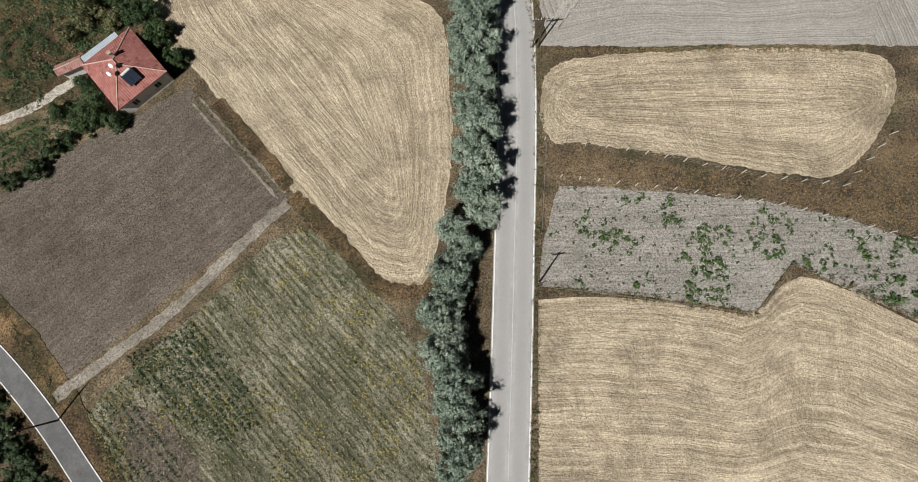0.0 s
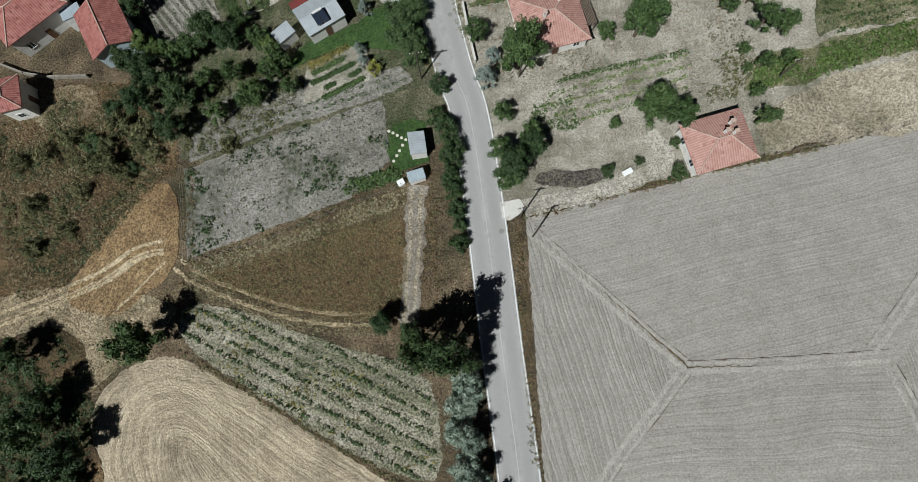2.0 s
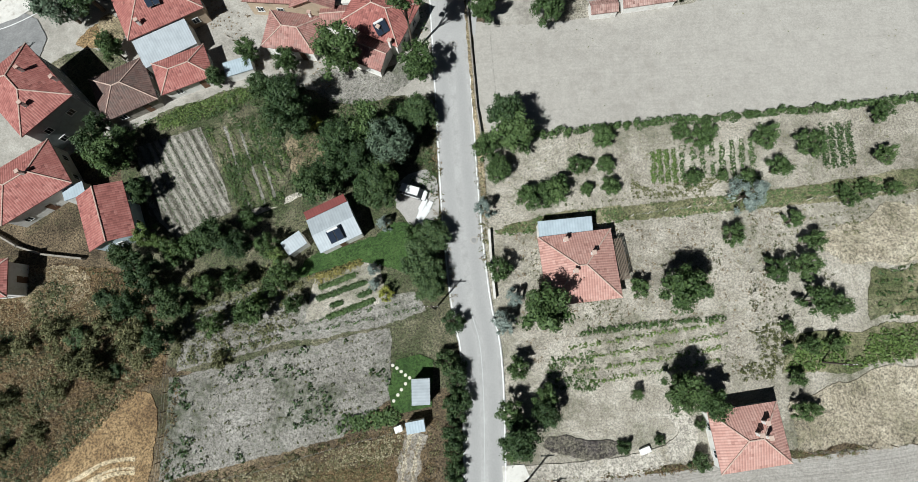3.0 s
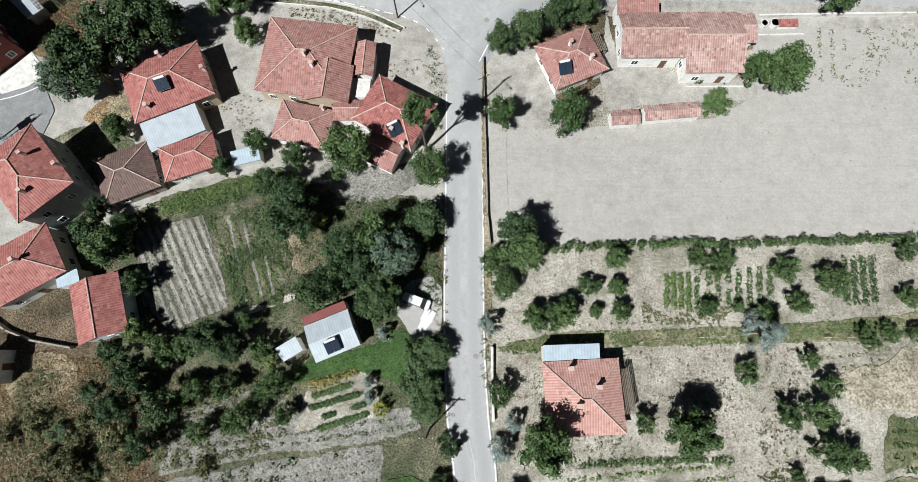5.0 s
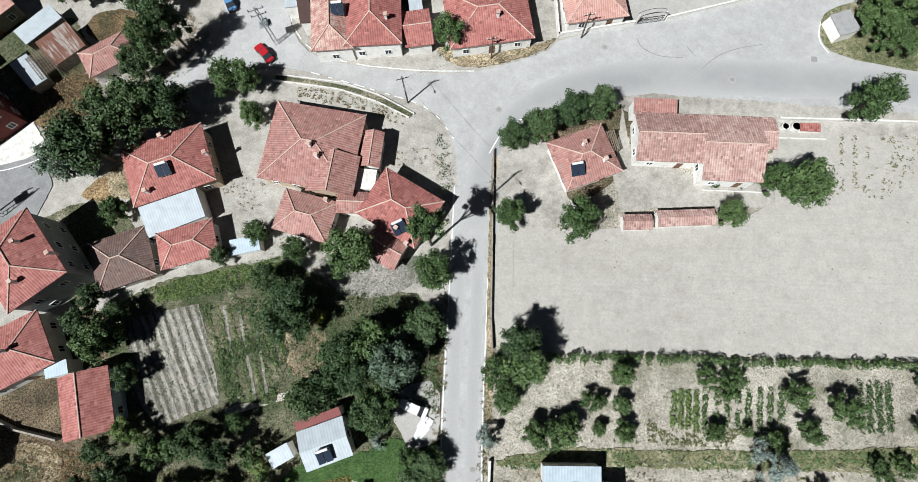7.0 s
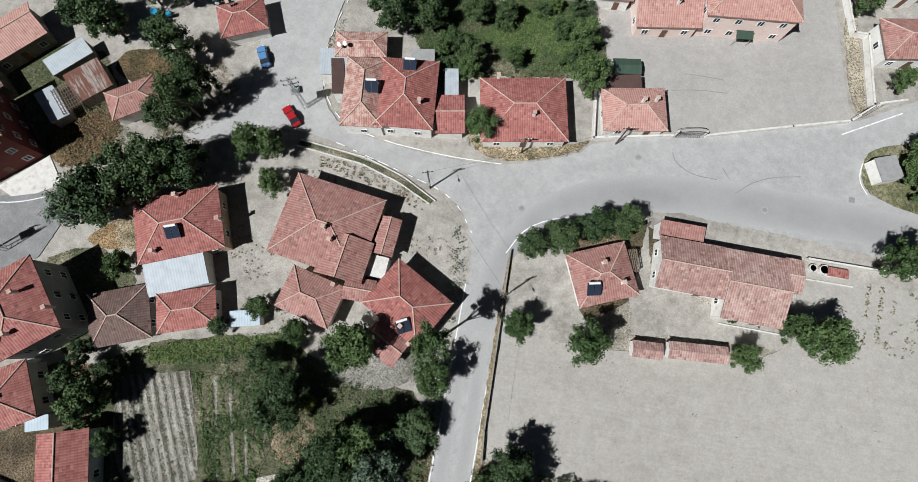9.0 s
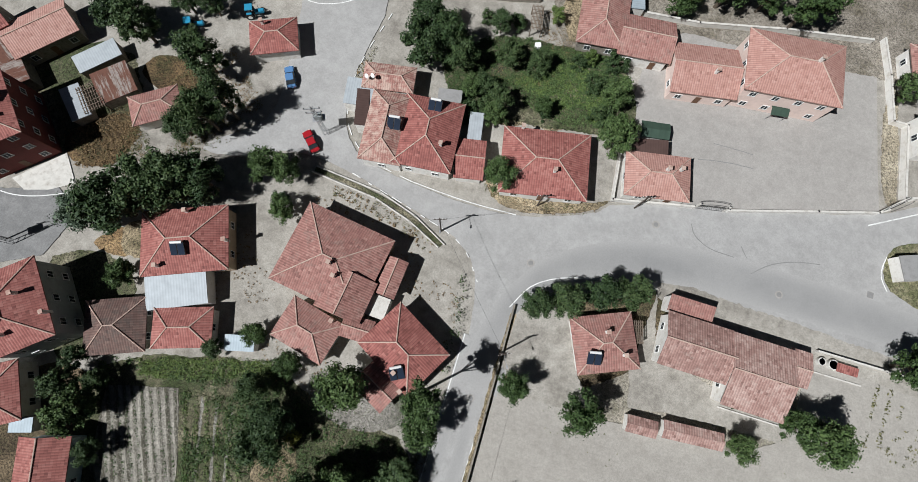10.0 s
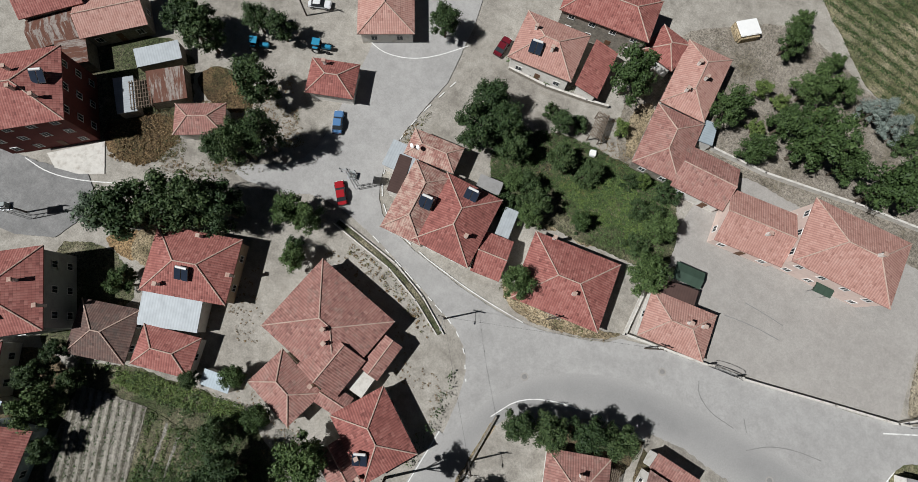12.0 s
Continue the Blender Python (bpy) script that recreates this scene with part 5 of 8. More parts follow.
patch("concrete_pad", [(-64.8, 166.1), (-58.8, 172.7), (-55.2, 168.6), (-58.5, 166.3), (-62.2, 165.0)], M["concrete"], "white concrete forecourt", "pavement", rounded=0, ragged=0.05, rise=0.156)
patch("concrete_pad", [(18.6, 91.8), (18.6, 94.3), (21.6, 94.5), (22.4, 92.8), (19.7, 91.4)], M["concrete"], "pale concrete road entrance", "pavement", rounded=0, ragged=0.15, rise=0.156)
patch("lay_by", [(3.9, 132.0), (4.9, 136.4), (10.3, 137.8), (11.1, 129.7), (9.2, 128.5), (6.8, 127.8), (5.7, 129.9)], M["asphalt_yard"], "pale gravel lay-by beside the road", "pavement", ragged=0.2, rise=0.152)
strip("road_edge_line", [(-0.9, -31.7), (1.7, -18.8), (5.2, -1.3), (8.2, 14.4), (11.9, 33.3), (14.8, 52.7), (15.2, 71.2), (16.1, 89.7), (16.6, 109.8), (15.1, 115.4), (14.0, 130.5), (13.6, 147.8), (13.0, 166.9)], 0.16, M["paint_line"], "white painted road edge line", "road marking", offset=-2.85, rise=0.157)
strip("road_edge_line", [(-0.9, -31.7), (1.7, -18.8), (5.2, -1.3), (8.2, 14.4), (11.9, 33.3), (14.8, 52.7), (15.2, 71.2), (16.1, 89.7), (16.6, 109.8), (15.1, 115.4), (14.0, 130.5), (13.6, 147.8), (13.0, 166.9)], 0.16, M["paint_line"], "white painted road edge line", "road marking", offset=2.85, rise=0.157)
strip("road_centre_line", [(-0.9, -31.7), (1.7, -18.8), (5.2, -1.3), (8.2, 14.4), (11.9, 33.3), (14.8, 52.7), (15.2, 71.2), (16.1, 89.7), (16.6, 109.8), (15.1, 115.4)], 0.12, M["paint_faint"], "worn white centre line", "road marking", rise=0.157)
strip("lane_edge_line", [(-82.3, 23.2), (-73.3, 12.5), (-68.0, 6.2), (-62.1, -2.2), (-57.3, -10.5), (-48.8, -23.7)], 0.14, M["paint_line"], "white painted lane edge line", "road marking", offset=1.7, rise=0.157)
strip("lane_edge_line", [(-82.3, 23.2), (-73.3, 12.5), (-68.0, 6.2), (-62.1, -2.2), (-57.3, -10.5), (-48.8, -23.7)], 0.14, M["paint_line"], "white painted lane edge line", "road marking", offset=-1.7, rise=0.157)
strip("road_edge_line", [(15.2, 172.7), (17.4, 177.5), (23.6, 180.7), (35.2, 182.9), (52.6, 182.6), (72.2, 182.7)], 0.16, M["paint_line"], "white painted road edge line", "road marking", rise=0.157)
strip("road_edge_line", [(11.7, 186.7), (3.2, 186.1), (-5.6, 186.4)], 0.16, M["paint_line"], "white painted road edge line", "road marking", rise=0.157)
strip("road_edge_line", [(-5.6, 186.4), (-12.8, 187.3), (-17.1, 189.8), (-20.3, 194.8), (-21.0, 202.9), (-19.1, 213.4)], 0.16, M["paint_line"], "dashed white road edge line", "road marking", dashes=(1.6, 1.6), rise=0.157)
strip("road_edge_line", [(-14.9, 184.6), (-3.3, 182.0), (5.5, 179.8), (9.4, 174.7)], 0.16, M["paint_line"], "dashed white road edge line", "road marking", dashes=(1.2, 1.2), rise=0.157)
strip("road_edge_line", [(64.6, 203.5), (74.2, 209.4)], 0.2, M["paint_line"], "white painted road edge line", "road marking", rise=0.157)
strip("road_edge_line", [(-42.8, 218.2), (-38.6, 213.0), (-33.6, 210.5), (-28.6, 211.8), (-24.7, 214.9), (-21.1, 220.1)], 0.16, M["paint_line"], "white painted road edge line", "road marking", rise=0.157)
strip("road_edge_line", [(-67.0, 163.6), (-62.8, 163.7), (-58.2, 165.3), (-52.7, 168.5)], 0.16, M["paint_line"], "white painted road edge line", "road marking", rise=0.157)
# ---------------------------------------------------------------- houses
house(-46.8, 49.7, 9.9, 9.4, 122.8, 3.0, 1.98, label="red-tiled hipped farmhouse beside a ploughed field", roof='tile_red', chimneys=[(1.0, -0.4)])
solar_heater(-44.8, 47.2, roof_height(3.0, 1.98, 9.9, 9.4, -3.1, -0.3) + 0.1, 38)
satellite_dish(-47.2, 47.9, roof_height(3.0, 1.98, 9.9, 9.4, -1.3, 1.3), -20)
satellite_dish(-46.6, 48.9, roof_height(3.0, 1.98, 9.9, 9.4, -0.7, 0.3), -20)
house(-55.8, 52.0, 4.4, 1.9, 15.9, 2.4, 0.39, label="low annexe with old red tiles", shape='gable', roof='tile_old', windows=False, name='annexe', wall='wall_white')
house(-50.2, 53.6, 6.5, 1.4, 31.3, 2.8, 0.40, label="long lean-to with zinc sheet roof", shape='lean', roof='sheet_blue', windows=False, name='lean_to', over=0.15, caps=False)
house(30.7, 121.2, 10.6, 10.0, 5.1, 2.8, 2.11, label="pink-tiled hipped house by the road", roof='tile_new', chimneys=[(-1.2, -0.7), (-1.6, 4.0), (1.7, 1.5)])
house(29.1, 127.0, 7.8, 2.5, 3.9, 2.6, 0.40, label="lean-to with pale blue sheet roof", shape='lean', roof='sheet_blue', windows=False, name='lean_to', over=0.15, caps=False, wall='wall_white')
house(51.4, 97.7, 9.5, 8.0, 6.9, 2.8, 1.67, label="pink-tiled hipped house beside a ploughed field", roof='tile_new', chimneys=[(0.4, 0.7), (1.8, 1.9), (1.5, 0.2)])
house(-4.4, 128.3, 6.6, 5.4, 24.0, 2.7, 0.75, label="small white cottage with zinc sheet roof", shape='gable', roof='sheet_grey', name='cottage', over=0.2, caps=False)
solar_heater(-4.0, 126.9, 3.05, 24, 20)
house(-10.4, 126.2, 3.2, 2.2, 33.3, 2.2, 0.30, label="small shed with zinc sheet roof", shape='lean', roof='sheet_grey', name='shed', windows=False, over=0.1, caps=False)
house(7.8, 104.8, 3.5, 2.5, 89.9, 2.5, 0.30, label="garden hut with pale sheet roof on a lawn", shape='lean', roof='sheet_grey', name='garden_hut', windows=False, over=0.1, caps=False)
house(6.9, 100.1, 2.6, 1.6, 8.6, 1.8, 0.20, label="white low shed with sheet roof", shape='lean', roof='sheet_blue', name='shed', windows=False, over=0.1, caps=False)
house(-37.6, 131.0, 8.7, 7.1, 109.4, 3.6, 1.50, label="red-tiled gabled barn with white walls", shape='gable', roof='tile_red', name='barn', wall='wall_blue')
house(-49.9, 136.5, 11.5, 8.3, 32.5, 4.0, 1.74, label="old red-tiled house with hipped roof", roof='tile_red', wall='wall_white', chimneys=[(1.4, -0.1)])
house(-49.1, 149.6, 11.8, 9.2, -47.1, 7.0, 2.00, label="tall grey rendered house with red hipped roof", roof='tile_red', wall='wall_grey', storeys=2, chimneys=[(-1.2, 2.0), (2.5, 4.4), (3.5, -0.9)])
house(-33.0, 165.9, 12.7, 9.8, 24.5, 3.8, 2.06, label="red-tiled hipped house with roof solar heater", roof='tile_red', wall='wall_ochre', chimneys=[(-3.4, -3.6), (6.1, -0.6), (0.5, 4.2)])
solar_heater(-32.3, 164.4, roof_height(3.8, 2.06, 12.7, 9.8, 0.0, -1.7) + 0.1, 22)
house(-31.5, 158.9, 8.8, 5.1, 26.6, 2.8, 0.50, label="lean-to with pale zinc sheet roof", shape='lean', roof='sheet_grey', name='lean_to', windows=False, over=0.1, caps=False)
house(-28.4, 154.2, 8.6, 5.8, 20.4, 2.8, 1.23, label="low outbuilding with red tiles", roof='tile_red', name='outbuilding')
house(-37.5, 151.3, 8.8, 7.9, 23.5, 2.8, 1.67, label="old outbuilding with dark mossy tiles", roof='tile_dark', name='outbuilding', wall='stone')
house(-11.6, 170.4, 14.1, 12.7, -5.8, 3.9, 2.20, label="large house with weathered red hipped roof", roof='tile_old', wall='wall_ochre', chimneys=[(0.5, -0.7), (1.8, -2.1)])
house(-7.9, 166.3, 6.4, 7.2, 86.0, 3.9, 1.75, label="cross-gabled wing with weathered red tiles", shape='gable', roof='tile_old', name='side_wing', windows=False, wall='wall_ochre')
house(-2.7, 170.8, 5.8, 3.2, 88.2, 3.3, 0.68, label="narrow porch annexe with red tiles", shape='gable', roof='tile_old', name='annexe', windows=False)
house(-11.4, 159.8, 8.6, 6.5, -11.1, 3.0, 1.37, label="red-tiled hipped side wing", roof='tile_old', name='side_wing', chimneys=[(2.5, 2.9)])
house(2.6, 161.9, 10.3, 8.3, 152.9, 3.8, 1.74, label="red-tiled hipped house at the road bend", roof='tile_red', chimneys=[(-1.5, 3.1), (-3.9, 4.2)])
solar_heater(3.0, 158.5, roof_height(3.8, 1.74, 10.3, 8.3, -2.0, 2.9) + 0.1, 30)
house(-4.7, 162.3, 4.5, 3.4, 2.3, 3.0, 0.71, label="linking wing with old tiles", shape='gable', roof='tile_old', name='side_wing', windows=False)
house(0.9, 156.0, 5.8, 5.1, -24.6, 2.8, 1.06, label="low wing with weathered red tiles", shape='gable', roof='tile_old', name='side_wing', windows=False)
house(-3.3, 166.2, 3.2, 3.2, 89.1, 2.6, 0.10, label="flat concrete terrace roof", shape='lean', roof='concrete', name='terrace', windows=False, over=0.05, caps=False)
house(29.5, 172.1, 9.1, 8.2, 24.8, 2.8, 1.72, label="red-tiled hipped cottage with pale ridges", roof='tile_old', chimneys=[(2.2, -1.9), (0.2, 1.5)])
solar_heater(28.3, 169.4, roof_height(2.8, 1.72, 9.1, 8.2, -2.2, -1.9) + 0.1, 14)
house(41.9, 175.8, 10.0, 7.8, 1.6, 3.6, 1.68, label="long gabled house with weathered tiles", shape='gable', roof='tile_pale')
house(50.9, 174.6, 8.9, 10.4, 1.6, 3.9, 1.92, label="gabled house with weathered red tiles", shape='gable', roof='tile_pale')
house(56.9, 177.9, 3.1, 5.2, 1.6, 2.8, 0.65, label="low gabled annexe with old tiles", shape='gable', roof='tile_pale', name='annexe', windows=False)
house(37.9, 162.8, 4.4, 2.4, 4.9, 1.8, 0.50, label="low tiled garden shed along yard wall", shape='gable', roof='tile_pale', name='shed', windows=False, over=0.15, caps=False)
house(45.1, 164.0, 8.6, 2.5, 6.4, 1.8, 0.50, label="long low tiled shed along yard wall", shape='gable', roof='tile_pale', name='shed', windows=False, over=0.15, caps=False)
house(-5.8, 131.4, 6.4, 1.2, 24.0, 2.6, 0.15, label="dark red lean-to strip on the cottage", shape='lean', roof='sheet_red', name='lean_to', windows=False, over=0.05, caps=False)
house(-11.5, 192.3, 11.7, 6.7, 98.6, 4.0, 1.90, label="house half with pale weathered tiles", roof='tile_patchy')
solar_heater(-10.2, 192.5, roof_height(4.0, 1.90, 11.7, 6.7, 0.0, -1.3) + 0.1, 10)
house(-5.1, 193.4, 11.6, 9.4, 97.3, 4.2, 2.20, label="house half with red hipped roof", roof='tile_red', chimneys=[(-2.0, -2.4)])
solar_heater(-5.3, 197.2, roof_height(4.2, 2.20, 11.6, 9.4, 3.8, -0.2) + 0.1, 8)
house(-14.3, 200.5, 8.3, 4.5, 11.7, 3.4, 0.94, label="house wing with weathered tiles", roof='tile_patchy', name='side_wing', windows=False)
satellite_dish(-17.0, 199.1, roof_height(3.4, 0.94, 8.3, 4.5, -2.9, -0.8), -20)
satellite_dish(-16.1, 199.4, roof_height(3.4, 0.94, 8.3, 4.5, -2.0, -0.7), -20)
house(2.2, 192.0, 4.6, 6.5, 12.7, 3.0, 0.96, label="low house wing with red tiles", shape='gable', roof='tile_red', name='side_wing', windows=False)
house(-17.7, 196.8, 5.0, 4.4, 10.2, 3.0, 0.30, label="lean-to with white sheet roof", shape='lean', roof='sheet_grey', name='lean_to', windows=False, over=0.1, caps=False)
house(-16.5, 194.4, 6.1, 2.0, 106.3, 3.2, 0.30, label="lean-to with dark brown sheet roof", shape='lean', roof='sheet_brown', name='lean_to', windows=False, over=0.1, caps=False)
house(13.3, 195.1, 13.6, 10.8, 12.5, 3.3, 2.00, label="red-tiled hipped house above the road", roof='tile_red', chimneys=[(1.3, -1.7), (-3.9, 5.3)])
house(30.3, 199.0, 10.1, 7.3, 12.0, 3.0, 1.54, label="small pink-tiled school outbuilding", roof='tile_new', chimneys=[(0.9, 0.6), (3.1, 1.0)])
house(28.0, 203.4, 5.7, 2.3, 14.7, 2.8, 0.20, label="flat brown sheet roof behind outbuilding", shape='lean', roof='sheet_brown', name='lean_to', windows=False, over=0.1, caps=False)
house(45.3, 222.0, 15.1, 10.8, 7.1, 6.0, 2.30, label="two-storey pink school with red hipped roof", roof='tile_new', wall='wall_pink', storeys=2, name='school', category='school', chimneys=[(2.0, 0.1)])
house(32.8, 218.6, 10.7, 8.9, 11.2, 3.4, 1.87, label="long red-tiled school wing", shape='gable', roof='tile_new', wall='wall_pink', name='school_wing', chimneys=[(1.1, -1.1)])
house(22.6, 221.2, 8.8, 7.6, 6.8, 3.2, 1.60, label="weathered tiled gabled house", shape='gable', roof='tile_old')
house(13.4, 234.6, 12.4, 7.7, 96.8, 3.4, 1.62, label="long red-tiled farm building", roof='tile_new', name='farm_building', chimneys=[(1.8, 1.1), (-0.2, -0.8), (-3.4, 1.1)])
house(15.0, 222.8, 11.1, 8.0, 97.9, 3.2, 1.68, label="long farm building with old tiles", roof='tile_old', name='farm_building', wall='stone')
house(-9.2, 225.4, 10.9, 9.0, 11.0, 4.2, 1.90, label="red-tiled hipped house on the lane", roof='tile_new', chimneys=[(0.7, -1.5), (-3.0, 1.1)])
solar_heater(-10.5, 222.9, roof_height(4.2, 1.90, 10.9, 9.0, -1.7, -2.2) + 0.1, 15)
house(-0.9, 226.9, 8.9, 4.2, 98.5, 3.0, 1.00, label="red-tiled side wing of the lane house", shape='lean', roof='tile_red', name='side_wing', windows=False, caps=False)
house(-4.6, 236.4, 15.1, 8.0, 12.4, 5.6, 1.67, label="two-storey stone house with red roof", roof='tile_red', wall='stone', storeys=2)
house(6.7, 237.1, 6.1, 6.0, 83.4, 3.2, 1.25, label="farm wing with red tiles", roof='tile_red', name='farm_building')
house(19.3, 228.3, 3.9, 2.7, 105.4, 2.6, 0.20, label="pale sheet lean-to roof", shape='lean', roof='sheet_blue', name='lean_to', windows=False, over=0.1, caps=False)
house(-35.3, 216.7, 10.6, 9.3, 125.6, 3.2, 1.95, label="pink-tiled hipped house on a street corner", roof='tile_new')
house(-34.6, 201.3, 7.8, 6.1, 26.0, 3.0, 1.28, label="small red-tiled hipped garage", roof='tile_red', name='garage', windows=False, chimneys=[(-1.5, 2.0)])
house(-68.2, 171.6, 14.3, 11.9, 45.2, 8.4, 2.20, label="three-storey dark red house with tiled roof", roof='tile_red', wall='wall_red', storeys=3, chimneys=[(1.0, 2.1), (1.8, -1.2), (4.3, -2.5)])
solar_heater(-65.1, 175.3, roof_height(8.4, 2.20, 14.3, 11.9, 4.8, 0.4) + 0.1, 40)
house(-75.7, 182.6, 8.0, 5.5, 54.7, 3.2, 0.80, label="barn with rusty sheet roof", shape='gable', roof='sheet_rust', name='barn', windows=False, caps=False, wall='stone')
house(-70.3, 189.9, 10.7, 7.0, 49.5, 3.2, 1.47, label="red-tiled house with gabled roof", shape='gable', roof='tile_new', wall='stone')
house(-79.5, 186.3, 10.0, 6.1, 52.8, 4.2, 1.27, label="red-tiled house behind the barn", shape='gable', roof='tile_red', wall='stone')
house(-70.9, 181.3, 4.8, 4.6, 139.4, 3.0, 0.40, label="shed with rusty patched roof", shape='lean', roof='sheet_rust', name='shed', windows=False, caps=False, over=0.1, wall='stone')
house(-60.3, 188.8, 7.1, 3.0, 48.8, 2.1, 0.50, label="shed with pale sheet roof", shape='lean', roof='sheet_grey', name='shed', windows=False, caps=False, over=0.1, wall='stone')
house(-55.6, 185.5, 5.9, 5.5, 45.3, 2.2, 0.40, label="tumbledown barn with rusty sheets", shape='lean', roof='sheet_rust', name='barn', windows=False, caps=False, over=0.1, wall='stone')
house(-60.0, 180.5, 6.2, 3.0, 138.4, 1.9, 0.30, label="shed with loose pale sheet roof", shape='lean', roof='sheet_grey', name='shed', windows=False, caps=False, over=0.1, wall='stone')
house(-47.3, 184.0, 7.9, 5.2, 36.1, 2.8, 1.10, label="old red-tiled hut under trees", roof='tile_old', name='hut', windows=False)
house(-52.8, 122.2, 5.6, 4.3, 95.5, 4.0, 0.90, label="white house with red roof edge", roof='tile_red', wall='wall_white')
house(69.3, 232.0, 10.1, 7.8, 13.3, 3.5, 1.64, label="white house with red-tiled roof beside school", roof='tile_old')
house(73.0, 220.8, 10.6, 7.3, 11.8, 3.5, 1.54, label="white house with weathered tile roof", roof='tile_old')
house(70.6, 198.1, 3.5, 3.9, 22.0, 2.4, 0.06, label="small white kiosk with flat grey roof", shape='lean', roof='roof_felt', name='kiosk', windows=False, caps=False, over=0.1)
house(40.1, 181.0, 6.6, 2.4, 1.6, 2.9, 0.45, label="low tiled lean-to behind the long house", shape='lean', roof='tile_old', name='lean_to', windows=False, caps=False, over=0.15)
house(-20.1, 154.8, 4.3, 2.3, 16.0, 2.0, 0.30, label="small shed with white sheet roof under trees", shape='lean', roof='sheet_blue', name='shed', windows=False, caps=False, over=0.1)
# ---------------------------------------------------------------- trees
tree("silver", -5.5, -15.4, 2.93)
tree("silver", -3.4, -12.9, 3.45)
tree("silver", -4.7, -10.3, 3.11)
tree("silver", -2.6, -7.8, 3.63)
tree("silver", -4.0, -5.0, 3.29)
tree("silver", -3.5, -2.3, 3.82)
tree("silver", -4.9, 0.5, 3.48)
tree("silver", -2.8, 3.0, 3.12)
tree("silver", -4.1, 6.0, 3.67)
tree("silver", -1.9, 8.5, 3.31)
tree("silver", -1.5, 11.2, 3.86)
tree("silver", 0.7, 13.8, 3.50)
tree("silver", -0.7, 17.0, 3.14)
tree("silver", 4.1, 19.1, 3.69)
tree("silver", 2.8, 22.4, 3.33)
tree("silver", 5.1, 24.9, 3.89)
tree("silver", 3.8, 28.3, 3.53)
tree("silver", 6.0, 30.8, 4.09)
tree("silver", 4.7, 34.4, 3.73)
tree("silver", 7.1, 37.4, 3.35)
tree("silver", 5.6, 40.5, 3.94)
tree("silver", 8.1, 43.7, 3.56)
tree("silver", 6.6, 46.8, 4.15)
tree("silver", 9.1, 50.0, 3.77)
tree("silver", -5.5, 5.4, 2.29)
tree("silver", -3.2, 1.0, 2.81)
tree("silver", -0.6, -4.3, 1.78)
tree("silver", -5.1, -6.6, 2.54)
tree("silver", 8.9, 49.1, 3.18)
tree("silver", 1.2, 13.5, 2.49)
tree("silver", 10.1, 71.5, 2.67)
tree("silver", 9.2, 56.7, 2.43)
tree("silver", 4.9, 45.8, 2.82)
tree("silver", 6.0, 40.4, 2.78)
tree("silver", 9.4, 61.6, 2.46)
tree("silver", 9.7, 69.0, 3.12)
tree("silver", 7.5, 63.5, 2.78)
tree("silver", 7.9, 58.6, 2.90)
tree("silver", 8.0, 54.5, 2.42)
tree("silver", 6.3, 51.8, 3.15)
tree("silver", 7.2, 47.7, 2.98)
tree("silver", 5.3, 43.5, 2.95)
tree("silver", 8.4, 66.7, 2.80)
tree("broad", 8.0, 74.2, 3.7, 1.85)
tree("broad", 4.6, 74.9, 3.2, 1.75)
tree("broad", 2.9, 77.3, 2.05)
tree("broad", 10.4, 72.6, 2.1, 1.8)
tree("broad", -0.9, 79.3, 2.05)
tree("walnut", -34.1, 82.1, 3.83)
tree("broad", -53.3, 82.8, 3.05)
tree("broad", -51.0, 72.5, 3.67)
tree("broad", -48.5, 75.9, 2.93)
tree("broad", -45.4, 68.7, 3.27)
tree("broad", 20.9, 98.6, 3.31)
tree("broad", 24.7, 101.6, 2.49)
tree("scrub", -45.3, 114.7, 2.44)
tree("scrub", -42.8, 110.2, 2.23)
tree("scrub", -39.9, 113.4, 1.88)
tree("scrub", -37.4, 107.8, 2.04)
tree("bush", -50.9, 66.7, 3.34)
tree("bush", -53.8, 63.9, 3.00)
tree("bush", -46.6, 64.3, 2.35)
tree("bush", -43.5, 59.7, 2.98)
tree("bush", -41.5, 56.1, 2.47)
tree("bush", -39.9, 51.4, 2.13)
tree("bush", -52.5, 44.0, 2.89)
tree("bush", -49.7, 42.3, 2.26)
tree("bush", -54.9, 42.2, 2.17)
tree("bush", -41.9, 55.2, 2.59)
tree("bush", -39.6, 51.0, 2.02)
tree("bush", -46.4, 60.0, 2.61)
tree("bush", -62.4, 36.4, 2.15)
tree("bush", -67.0, 35.2, 2.15)
tree("bush", 13.2, 103.2, 2.37)
tree("bush", 11.9, 98.5, 2.17)
tree("bush", 12.1, 93.7, 1.97)
tree("bush", 11.7, 89.0, 1.96)
tree("bush", 12.7, 107.4, 2.21)
tree("walnut", 44.0, 117.5, 3.95)
tree("walnut", 25.0, 115.2, 4.23)
tree("walnut", 42.8, 104.0, 3.23)
tree("walnut", 46.4, 102.4, 2.76)
tree("walnut", 21.9, 140.9, 3.53)
tree("blue", 55.6, 130.9, 3.12)
tree("blue", 17.7, 130.7, 1.78)
tree("blue", 19.7, 113.8, 2.04)
tree("blue", 21.4, 117.3, 1.56)
tree("fruit", 19.3, 121.2, 2.43)
tree("fruit", 21.1, 107.6, 2.19)
tree("fruit", 23.7, 132.0, 2.14)
tree("fruit", 27.7, 132.2, 2.66)
